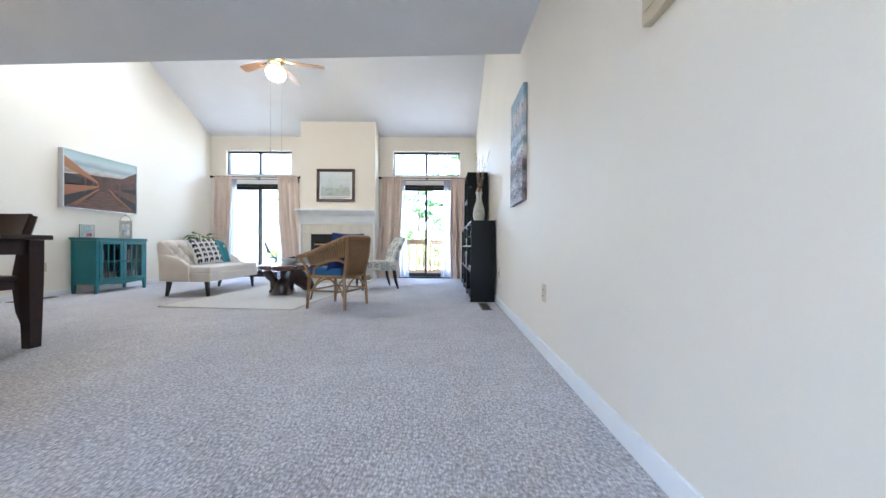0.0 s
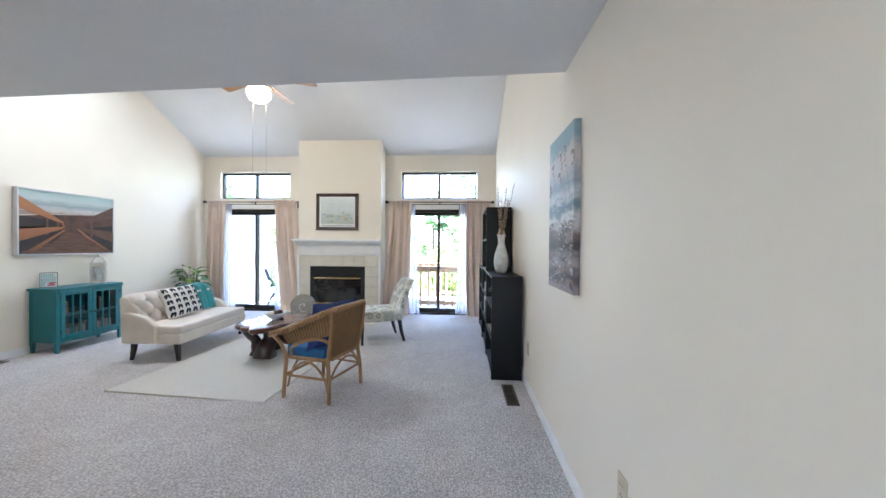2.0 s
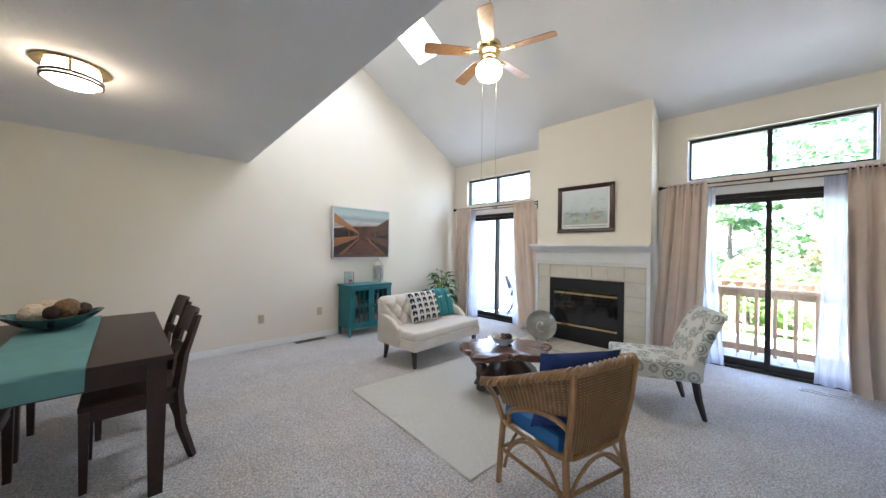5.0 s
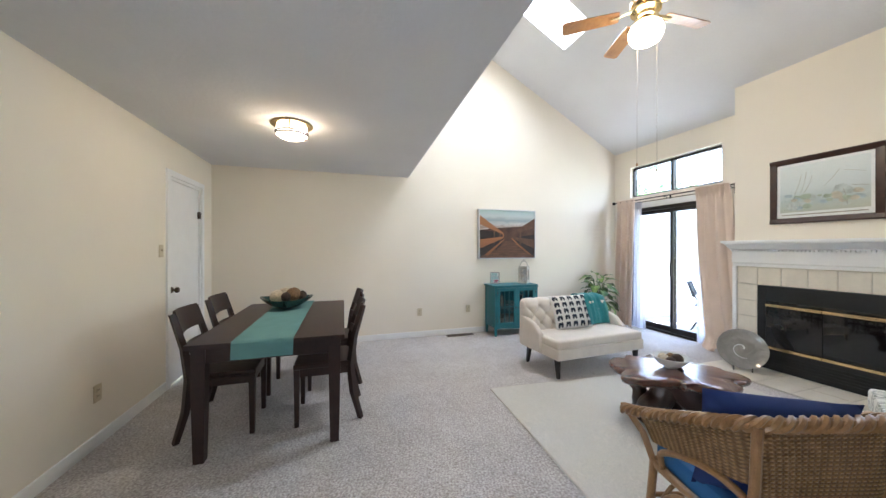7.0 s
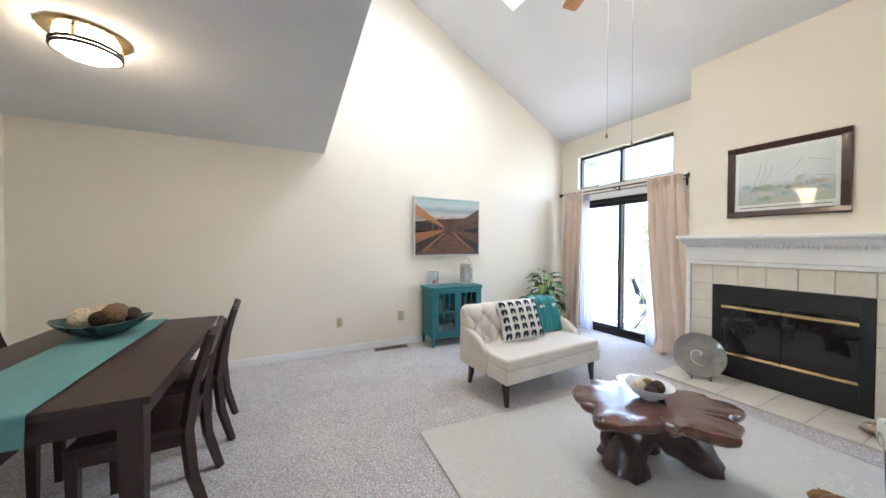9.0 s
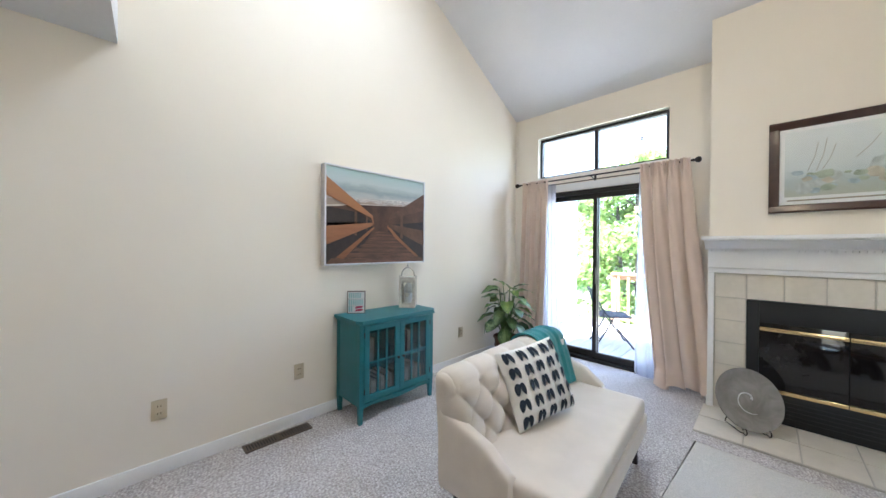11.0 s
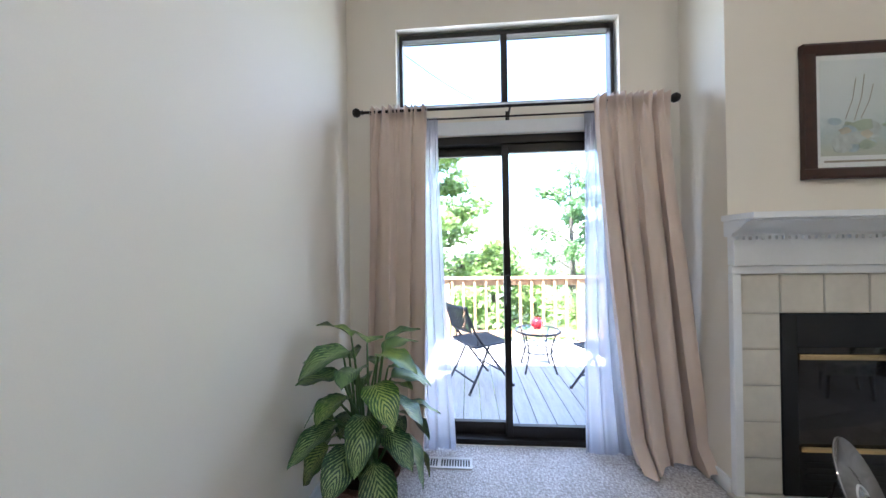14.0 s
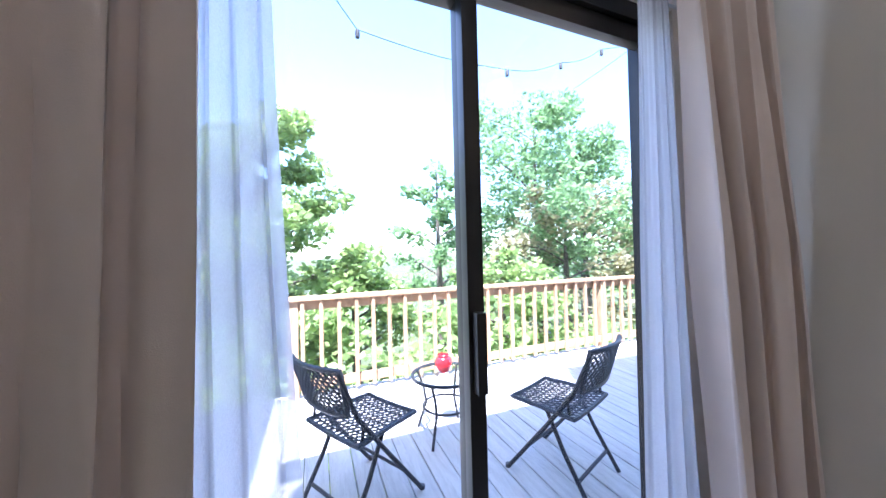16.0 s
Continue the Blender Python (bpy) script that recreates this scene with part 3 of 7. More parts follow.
def curtain_rod(x0, x1):
    r = thing("curtain_rod", "dark bronze double curtain rod with round finials", "curtain rod", pose(0, 0, ROD_Z), "curtain rods")
    part("rod", tube([(x0, ROD_Y, 0), (x1, ROD_Y, 0)], 0.009, 10), M_ROD, r)
    part("inner_rod", tube([(x0 + 0.06, 6.675, -0.035), (x1 - 0.06, 6.675, -0.035)], 0.006, 8), M_ROD, r)
    for x, s in ((x0, -1), (x1, 1)):
        bm = lathe([(0.0, -0.005), (0.014, 0.0), (0.014, 0.008), (0.008, 0.012), (0.024, 0.026), (0.029, 0.042), (0.022, 0.060), (0.0, 0.068)], 16)
        bmesh.ops.rotate(bm, verts=bm.verts, matrix=Matrix.Rotation(radians(90 * s), 3, "Y"))
        bmesh.ops.translate(bm, verts=bm.verts, vec=(x, ROD_Y, 0))
        part("finial", bm, M_ROD, r)
    for x in (x0 + 0.05, (x0 + x1) / 2, x1 - 0.05):
        part("bracket", add_box(add_box(tube([(x, ROD_Y, -0.004), (x, 6.69, -0.03), (x, BY - 0.002, -0.03)], 0.006, 6), (x - 0.012, BY - 0.008, -0.10), (x + 0.012, BY - 0.001, 0.02)), (x - 0.005, ROD_Y - 0.006, -0.02), (x + 0.005, ROD_Y + 0.006, 0.0)), M_ROD, r)
    return r


curtain_rod(-4.90, -3.05)
curtain_rod(-1.24, 0.70)

# ---- living room ----
def rotated(bm, m):
    bmesh.ops.transform(bm, matrix=m, verts=bm.verts)
    return bm


def pillow_bm(w, h, t, n=18, pinch=0.05):
    """A stuffed square cushion in the xz plane, with pointed corners."""
    bm = bmesh.new()

    def at(u, v, s):
        a, b = 2 * u - 1, 2 * v - 1
        k = max(0.0, (1 - a ** 4) * (1 - b ** 4)) ** 0.55
        px = a * w / 2 * (1 - pinch * (1 - b * b))
        pz = b * h / 2 * (1 - pinch * (1 - a * a))
        return (px, s * t / 2 * k, h / 2 + pz)
    grids = []
    for s in (1, -1):
        grids.append([[bm.verts.new(at(i / n, j / n, s)) for j in range(n + 1)] for i in range(n + 1)])
    for g in grids:
        for i in range(n):
            for j in range(n):
                bm.faces.new((g[i][j], g[i + 1][j], g[i + 1][j + 1], g[i][j + 1]))
    bmesh.ops.remove_doubles(bm, verts=bm.verts, dist=0.0004)
    return bm


# rug
M_RUGEDGE = plain("rug_binding", (0.55, 0.51, 0.45), 0.9, grain=300, bump=0.4)
rug = thing("rug", "cream low pile area rug on the carpet", "rug", pose(-3.04, 3.205, 0, 0, 0, -3.5))
RW_, RL_ = 1.546, 2.44
part("rug_field", sheet(lambda u, v: (RW_ * u, RL_ * v + 0.008 * math.sin(5 * u), 0.010 + 0.0025 * noise.noise((u * 9, v * 14, 0.3))), 40, 60, -0.008), M_RUG, rug, smooth=60)
part("binding", tube([(0, 0, 0.007), (RW_ / 2, 0.004, 0.007), (RW_, 0, 0.007), (RW_, RL_, 0.007), (0, RL_, 0.007)], 0.007, 6, closed=True), M_RUGEDGE, rug)

# tufted settee, facing +x
M_FOOT = plain("black_lacquer_wood", (0.012, 0.009, 0.008), 0.3, vary=0.2, bump=0.05)
SL, SD = 1.27, 0.69
SETTEE = pose(-3.69, 3.875, 0, 0, 0, 3.2)
sofa = thing("settee", "cream linen button tufted settee with black legs", "sofa", SETTEE)
part("seat", add_box(box((0.12, 0.03, 0.20), (SD, SL - 0.03, 0.315), 0.02, 3), (0.16, 0.035, 0.305), (SD - 0.01, SL - 0.035, 0.405), 0.045, 5), M_LINEN, sofa)
TY, TP, TZ, TH = SL * 0.16, SL * 0.136, 0.48, 0.19
buttons = [(TY + TP * (k + 0.5 * (r % 2)), TZ + TH / 2 * r) for r in range(3) for k in range(6 - r % 2)]


def back_f(u, v):
    # v runs from the front foot of the back over its rolled top and down behind
    u = u + 0.10 * math.sin(2 * math.pi * u) * -0.9
    y = SL * u
    side = max(0.0, min(u, 1 - u) * SL)
    k = math.sqrt(max(0.0, 1 - max(0.0, 1 - side / 0.075) ** 2))
    top = 0.757 - 0.045 * (1 - k)
    cx = 0.085
    if v < 0.45:
        t = v / 0.45
        z, x = 0.34 + (top - 0.065 - 0.34) * t, 0.215 - 0.06 * t
        p, q = (y - TY) / TP + (z - TZ) / TH, (y - TY) / TP - (z - TZ) / TH
        puff = (abs(math.sin(math.pi * p)) * abs(math.sin(math.pi * q))) ** 0.42
        x += 0.045 * puff - 0.014
        for by, bz in buttons:
            d = math.hypot(y - by, z - bz)
            if d < 0.1:
                x -= 0.022 * math.exp(-(d / 0.022) ** 2)
    elif v < 0.65:
        a = (v - 0.45) / 0.2 * math.pi
        pleat = abs(math.sin(math.pi * (y - TY) / TP)) ** 0.4
        r = 1 + 0.36 * (pleat - 0.7) * max(0.0, math.cos(a * 0.62))
        x, z = 0.070 + 0.085 * r * math.cos(a), top - 0.065 + 0.065 * r * math.sin(a)
    else:
        t = (v - 0.65) / 0.35
        x, z = -0.015 + 0.05 * t, top - 0.065 + (0.21 - top + 0.065) * t
    return (cx + (x - cx) * (0.002 + 0.998 * k), y, z)


bm = sheet(back_f, 150, 76)
bmesh.ops.remove_doubles(bm, verts=bm.verts, dist=0.0012)
bmesh.ops.holes_fill(bm, edges=bm.edges)
part("backrest", bm, M_LINEN, sofa, smooth=70)
for by, bz in buttons:
    xx = 0.215 - 0.06 * ((bz - 0.34) / 0.36) - 0.034
    bt = rotated(lathe([(0.0, 0.0), (0.010, 0.001), (0.011, 0.004), (0.007, 0.008), (0.0, 0.009)], 10), Matrix.Translation((xx, by, bz)) @ Matrix.Rotation(radians(90), 4, "Y"))
    part("button", bt, M_LINEN, sofa)
for y0 in (-0.006, SL - 0.064):
    def arm_f(u, v, y0=y0):
        # a low sloping arm, from the back down to the seat
        x = 0.06 + 0.37 * u
        top = 0.585 - 0.115 * u ** 1.1 - 0.055 * max(0, u - 0.7) / 0.3
        a = v * 2 * math.pi
        c, s = math.cos(a), math.sin(a)
        zz = (top + 0.21) / 2 + (top - 0.21) / 2 * (abs(s) ** 0.35) * (1 if s > 0 else -1)
        yy = y0 + 0.035 + 0.036 * (abs(c) ** 0.5) * (1 if c > 0 else -1)
        return (x, yy, zz)
    bm = sheet(arm_f, 22, 24)
    bmesh.ops.remove_doubles(bm, verts=bm.verts, dist=0.0005)
    bmesh.ops.holes_fill(bm, edges=bm.edges)
    part("arm", bm, M_LINEN, sofa, smooth=60)
for x, y, dx in ((0.12, 0.09, -0.035), (0.12, SL - 0.09, -0.035), (SD - 0.07, 0.08, 0.015), (SD - 0.07, SL - 0.08, 0.015)):
    part("leg", tube([(x, y, 0.205), (x + dx * 0.35, y, 0.11), (x + dx, y, 0.0)], [0.033, 0.027, 0.019], 4), M_FOOT, sofa, "black tapered leg")

# printed pillow with dark sandal pairs
M_PCOT = plain("white_cotton", (0.78, 0.76, 0.72), 0.9, vary=0.04, grain=400, bump=0.3)
M_PRINT = plain("navy_print", (0.018, 0.028, 0.045), 0.9, vary=0.3, scale=30, grain=300, bump=0.2)
pil = thing("throw_pillow", "white cotton pillow with dark sandal print on the settee", "pillow", SETTEE @ pose(0.35, 0.56, 0.414, -24, 0, 72) @ pose(0, 0, 0.004, 0, -5, 0))
part("cover", pillow_bm(0.44, 0.40, 0.14), M_PCOT, pil, smooth=60)
for i in range(5):
    for j in range(5):
        cu, cv = (i + 0.5) / 5, (j + 0.5) / 5
        for du, tilt in ((-0.034, 0.10), (0.034, -0.10)):
            pr = bmesh.new()
            ring = []
            for k in range(14):
                a = 2 * math.pi * k / 14
                uu, vv = cu + du + 0.031 * math.cos(a) * (1 + 0.3 * math.sin(a)) + tilt * 0.1 * math.sin(a), cv + 0.078 * math.sin(a)
                aa, bb_ = 2 * uu - 1, 2 * vv - 1
                kk = max(0.0, (1 - aa ** 4) * (1 - bb_ ** 4)) ** 0.55
                ring.append(pr.verts.new((aa * 0.22 * (1 - 0.05 * (1 - bb_ * bb_)), -(0.075 * kk + 0.0035), 0.20 + bb_ * 0.20 * (1 - 0.05 * (1 - aa * aa)))))
            cen = pr.verts.new(sum((v.co for v in ring), Vector()) / 14 + Vector((0, -0.002, 0)))
            for k in range(14):
                pr.faces.new((ring[k], ring[(k + 1) % 14], cen))
            part("sandal_print", pr, M_PRINT, pil)

# teal throw folded over the back of the settee
M_THROW = plain("teal_knit_throw", (0.018, 0.20, 0.215), 0.9, vary=0.15, scale=14, grain=260, bump=0.6, depth=0.004, sheen=0.2)


def throw_f(u, v):
    y = 0.83 + 0.38 * u + 0.012 * math.sin(6 * v) + 0.02 * v * (u - 0.5)
    d = 0.010 + 0.004 * math.sin(u * 16 + 3 * v) + 0.003 * math.sin(u * 37)
    if v < 0.5:
        k = v / 0.5
        return (0.252 - 0.084 * k + d + 0.008 * math.sin(u * 9) * (1 - k), y, 0.432 + 0.27 * k)
    if v < 0.7:
        a = (v - 0.5) / 0.2 * math.pi
        return (0.070 + (0.098 + d) * math.cos(a), y, 0.702 + (0.076 + d) * math.sin(a) - 0.05 * max(0, u - 0.75))
    k = (v - 0.7) / 0.3
    return (-0.028 - d + 0.01 * k, y, 0.702 - 0.30 * k)


tagged(part("throw_blanket", rotated(sheet(throw_f, 30, 50, 0.008), SETTEE @ pose(0, 0, -0.012)), M_THROW, smooth=70), "teal throw blanket folded over the settee back", "blanket")

# burl wood coffee table
M_TRUNK = wood("dark_trunk_wood", (0.009, 0.003, 0.002), (0.04, 0.013, 0.008), 0.35, (3, 3, 1), 5.0, coat=0.3, bump=0.5)
ctab = thing("coffee_table", "dark red burl wood slab coffee table on root base", "coffee table", pose(-2.08, 4.28, 0.013))
rnd = random.Random(5)
lobes = [(3, 0.11, 0.4), (5, 0.10, 2.1), (8, 0.06, 0.9), (13, 0.042, 3.0), (19, 0.022, 1.0), (29, 0.012, 2.0)]


def slab_r(a):
    base = 1.0 / math.sqrt((math.cos(a - 0.95) / 0.43) ** 2 + (math.sin(a - 0.95) / 0.33) ** 2)
    return base * (1 + sum(k * math.sin(n * a + p) for n, k, p in lobes))


bm = bmesh.new()
N = 120
prof = [(0.0, 0.415), (0.55, 0.416), (0.93, 0.414), (0.985, 0.408), (1.0, 0.392), (0.985, 0.372), (0.93, 0.352), (0.80, 0.342), (0.0, 0.340)]
rows = []
for s, z in prof[1:-1]:
    rows.append([bm.verts.new((s * slab_r(a) * math.cos(a), s * slab_r(a) * math.sin(a), z + 0.010 * noise.noise((4 * math.cos(a), 4 * math.sin(a), z * 20)) * (1 if z < 0.41 else 0.15))) for a in [2 * math.pi * k / N for k in range(N)]])
for p, q in zip(rows, rows[1:]):
    for k in range(N):
        bm.faces.new((p[k], p[(k + 1) % N], q[(k + 1) % N], q[k]))
for row, z in ((rows[0], 0.416), (rows[-1], 0.340)):
    c = bm.verts.new((0, 0, z))
    for k in range(N):
        bm.faces.new((c, row[k], row[(k + 1) % N]))
part("tabletop", bm, M_BURL, ctab, "polished live edge burl slab", smooth=50)


def root(pts, rs, seed):
    bm = tube(pts, rs, 14)
    bmesh.ops.subdivide_edges(bm, edges=bm.edges, cuts=2, use_grid_fill=True)
    for v in bm.verts:
        k = noise.noise(v.co * 9 + Vector((seed, 0, 0))) * 0.035 + noise.noise(v.co * 22 + Vector((0, seed, 0))) * 0.014
        v.co += Vector((v.co.x - pts[1][0], v.co.y - pts[1][1], 0)).normalized() * k
        v.co.z = max(v.co.z, 0.0)
    return bm


part("root_base", root([(-0.06, -0.14, 0.0), (-0.05, -0.12, 0.10), (-0.03, -0.06, 0.20), (-0.02, 0.0, 0.345)], [0.125, 0.105, 0.085, 0.13], 3), M_TRUNK, ctab, smooth=60)
part("root_leg", root([(-0.18, -0.12, 0.0), (-0.14, -0.09, 0.09), (-0.20, -0.10, 0.2), (-0.27, -0.15, 0.345)], [0.07, 0.075, 0.05, 0.055], 8), M_TRUNK, ctab, smooth=60)
part("root_leg", root([(0.19, 0.33, 0.0), (0.13, 0.22, 0.11), (0.06, 0.10, 0.23), (0.0, -0.01, 0.345)], [0.075, 0.10, 0.115, 0.12], 12), M_TRUNK, ctab, smooth=60)
part("root_leg", root([(-0.12, 0.22, 0.0), (-0.10, 0.16, 0.10), (-0.05, 0.08, 0.22), (-0.04, 0.05, 0.345)], [0.06, 0.06, 0.06, 0.07], 17), M_TRUNK, ctab, smooth=60)

# bowl with woven balls
M_CERAMIC = plain("white_glazed_ceramic", (0.70, 0.71, 0.72), 0.2, vary=0.05, grain=30, bump=0.05)
M_BALLD = plain("dark_twine_ball", (0.05, 0.03, 0.022), 0.9, vary=0.5, scale=60, grain=140, bump=0.9, depth=0.006)
M_BALLL = plain("pale_twine_ball", (0.60, 0.52, 0.40), 0.9, vary=0.3, scale=60, grain=140, bump=0.9, depth=0.006)
M_BALLB = plain("brown_twine_ball", (0.20, 0.12, 0.065), 0.9, vary=0.5, scale=60, grain=140, bump=0.9, depth=0.006)


def ball(name, at, r, mat, label, group):
    bm = bmesh.new()
    bmesh.ops.create_icosphere(bm, subdivisions=4, radius=r)
    for v in bm.verts:
        n = v.co.normalized()
        v.co += n * r * 0.05 * math.sin(26 * noise.noise(n * 2.2 + Vector(at)))
    ob = part(name, bm, mat, smooth=80)
    ob.matrix_basis = pose(*at)
    return tagged(ob, label, "decor ball", group)


bowl = tagged(part("bowl", lathe([(0.0, 0.0), (0.045, 0.0), (0.05, 0.008), (0.085, 0.03), (0.118, 0.07), (0.130, 0.085), (0.126, 0.086), (0.110, 0.070), (0.075, 0.035), (0.04, 0.018), (0.0, 0.016)], 40, cap=False), M_CERAMIC), "white ceramic bowl on the coffee table", "bowl")
bowl.matrix_basis = pose(-2.09, 4.29, 0.431)
for (dx, dy, dz, r, mm, lb) in ((-0.04, -0.03, 0.065, 0.036, M_BALLL, "pale woven ball in the white bowl"), (0.03, 0.03, 0.07, 0.04, M_BALLD, "dark woven ball in the white bowl"), (0.035, -0.045, 0.062, 0.034, M_BALLD, "dark woven ball in the white bowl"), (-0.035, 0.045, 0.064, 0.033, M_BALLB, "brown woven ball in the white bowl")):
    ball("decor_ball", (-2.09 + dx, 4.29 + dy, 0.431 + dz), r, mm, lb, "balls in the coffee table bowl")

# decorative plate on a wire stand
M_PLATE, _ns, _ls, _b = material("grey_swirl_glass", 0.12)
_tc = _ns.new("ShaderNodeTexCoord")
_wv = node(_ns, _ls, "TexNoise", Vector=_tc.outputs["Object"], Scale=7.0, Detail=5.0, Distortion=2.5)
_ls.new(ramp(_ns, _ls, _wv.outputs[0], (0.3, (0.22, 0.21, 0.195)), (0.6, (0.28, 0.265, 0.25)), (0.8, (0.33, 0.32, 0.30))), _b.inputs["Base Color"])
_b.inputs["Coat Weight"].default_value = 0.4
plate = thing("decor_plate", "large grey glass swirl plate on a wire stand", "plate", pose(-2.65, 6.075, 0.02, 0, 0, 36))
pb = lathe([(0.0, 0.030), (0.06, 0.026), (0.115, 0.010), (0.14, 0.004), (0.20, 0.022), (0.237, 0.036), (0.240, 0.032), (0.20, 0.014), (0.14, -0.006), (0.0, -0.006)], 56, cap=False)
part("plate", rotated(pb, Matrix.Translation((0, 0, 0.222)) @ Matrix.Rotation(radians(68), 4, "X") @ Matrix.Scale(0.90, 4)), M_PLATE, plate)
sw = [Vector(((0.012 + 0.020 * a) * math.cos(a), (0.012 + 0.020 * a) * math.sin(a), 0.033 - 0.0011 * a * a * 0.9)) for a in [0.28 * k for k in range(22)]]
part("swirl", rotated(tube(sw, [0.0035 + 0.006 * max(0, 1 - k / 10) for k in range(22)], 8), Matrix.Translation((0, 0, 0.222)) @ Matrix.Rotation(radians(68), 4, "X") @ Matrix.Scale(0.90, 4)), M_CERAMIC, plate, "white glass swirl")
for x in (-0.075, 0.075):
    curl = [(x, -0.10 + 0.02 * math.cos(a), 0.03 + 0.022 * math.sin(a)) for a in [0.5 * k for k in range(12)]]
    part("stand_wire", tube(curl + [(x, -0.06, 0.004), (x, 0.02, 0.004), (x, 0.10, 0.004), (x * 0.6, 0.06, 0.22)], 0.004, 6), M_ROD, plate, "dark wire stand")

# shells on the hearth
M_SHELL = plain("shell", (0.42, 0.34, 0.26), 0.4, vary=0.5, scale=40, grain=90, bump=0.4, depth=0.004)
shell = thing("seashell", "large brown speckled seashells on the hearth tiles", "shell", pose(-1.60, 6.02, 0.018))
for k, (x, y, r, a) in enumerate(((0, 0, 0.05, 0.3), (0.10, -0.05, 0.06, 1.4), (0.20, 0.02, 0.055, 2.4), (0.06, 0.09, 0.04, 4.0))):
    pts = [(x + 0.055 * t * math.cos(a) + r * 0.5 * math.cos(t * 5), y + 0.055 * t * math.sin(a) + r * 0.5 * math.sin(t * 5), r * 0.95 + 0.006 * math.sin(9 * t)) for t in [0.14 * i for i in range(16)]]
    part("shell_body", tube(pts, [r * (0.95 - 0.055 * i) for i in range(16)], 10), M_SHELL, shell, smooth=70)


# wicker armchair, local: faces -y, back at +y
def wicker_material():
    m, ns, ls, b = material("woven_wicker", 0.5)
    tc = ns.new("ShaderNodeTexCoord")
    sp = node(ns, ls, "SeparateXYZ", Vector=tc.outputs["UV"])
    w1 = node(ns, ls, "TexWave", Vector=tc.outputs["UV"], Scale=1.0, Distortion=0.5)
    w1.bands_direction = "X"
    w2 = node(ns, ls, "TexWave", Vector=tc.outputs["UV"], Scale=1.0, Distortion=0.5)
    w2.bands_direction = "Y"
    ns.remove(sp)
    mx = ns.new("ShaderNodeMath")
    mx.operation = "MULTIPLY"
    ls.new(w1.outputs[1], mx.inputs[0])
    ls.new(w2.outputs[1], mx.inputs[1])
    n = node(ns, ls, "TexNoise", Vector=tc.outputs["Object"], Scale=25.0, Detail=4.0)
    ad = ns.new("ShaderNodeMath")
    ad.operation = "MULTIPLY_ADD"
    ls.new(n.outputs[0], ad.inputs[0])
    ad.inputs[1].default_value = 0.7
    ls.new(mx.outputs[0], ad.inputs[2])
    ls.new(ramp(ns, ls, ad.outputs[0], (0.15, (0.10, 0.050, 0.019)), (0.6, (0.20, 0.107, 0.042)), (1.2, (0.30, 0.175, 0.075))), b.inputs["Base Color"])
    bp = node(ns, ls, "Bump", Height=mx.outputs[0], Strength=0.8, Distance=0.004)
    ls.new(bp.outputs[0], b.inputs["Normal"])
    return m


M_WICKER = wicker_material()
M_RATTAN = wood("rattan_pole", (0.16, 0.074, 0.025), (0.32, 0.17, 0.065), 0.4, (6, 6, 2), 6.0, coat=0.3)
M_NAVY = plain("navy_canvas", (0.012, 0.030, 0.125), 0.85, vary=0.12, grain=350, bump=0.35)


def uv_sheet(f, nu, nv, ku, kv, thick=0.006):
    """A woven panel: strands cross it, ku upright and kv level, each bulging in and out."""
    def g(u, v):
        p, q, r = Vector(f(u, v)), Vector(f(min(1, u + 0.01), v)), Vector(f(u, min(1, v + 0.01)))
        if u > 0.985:
            q = p + (p - Vector(f(u - 0.01, v)))
        if v > 0.985:
            r = p + (p - Vector(f(u, v - 0.01)))
        n = (q - p).cross(r - p)
        n = n.normalized() if n.length > 1e-9 else Vector((0, 0, 0))
        return p + n * 0.0035 * math.sin(math.pi * ku * u) * (1 if int(v * kv) % 2 else -1) * abs(math.sin(math.pi * kv * v))
    bm = sheet(g, nu, nv)
    uv = bm.loops.layers.uv.new("UVMap")
    bm.verts.ensure_lookup_table()
    for i, fc in enumerate(bm.faces):
        a, b = divmod(i, nv)
        for lp, (da, db) in zip(fc.loops, ((0, 0), (1, 0), (1, 1), (0, 1))):
            lp[uv].uv = ((a + da) / nu * ku * 0.16, (b + db) / nv * kv * 0.16)
    return bm


chair_w = thing("wicker_armchair", "honey brown wicker armchair with rattan legs", "armchair", pose(-1.078, 3.408, 0, 0, 0, -106) @ Matrix.Diagonal((0.95, 0.91, 1, 1)))
HW, HD = 0.27, 0.25


def along(pts, s):
    """A point at the share s of the length of a line of points."""
    ls_ = [(q - p).length for p, q in zip(pts, pts[1:])]
    d = s * sum(ls_)
    for p, q, L in zip(pts, pts[1:], ls_):
        if d <= L:
            return p.lerp(q, d / L)
        d -= L
    return pts[-1].copy()


def rounded(corners, r=0.09, n=6):
    """The same line with its corners rounded."""
    out = [corners[0]]
    for a, b, c in zip(corners, corners[1:], corners[2:]):
        p, q = b + (a - b).normalized() * r, b + (c - b).normalized() * r
        out += [p.lerp(b, k / n).lerp(b.lerp(q, k / n), k / n) for k in range(n + 1)]
    return out + [corners[-1]]


RIM = rounded([Vector(c) for c in ((-0.345, -0.36, 0.565), (-0.325, -0.20, 0.61), (-0.27, 0.285, 0.80), (0.27, 0.285, 0.80), (0.325, -0.20, 0.61), (0.345, -0.36, 0.565))], 0.11)
SEATL = rounded([Vector(c) for c in ((-0.255, -0.27, 0.36), (-0.255, -0.16, 0.36), (-0.225, 0.215, 0.36), (0.225, 0.215, 0.36), (0.255, -0.16, 0.36), (0.255, -0.27, 0.36))], 0.07)


def rim(s):
    """The top rail from one arm's front round the back to the other; s from 0 to 1."""
    return along(RIM, s)


rim_pts = [rim(k / 48) for k in range(49)]
part("top_rail", tube(rim_pts, 0.020, 10), M_RATTAN, chair_w)
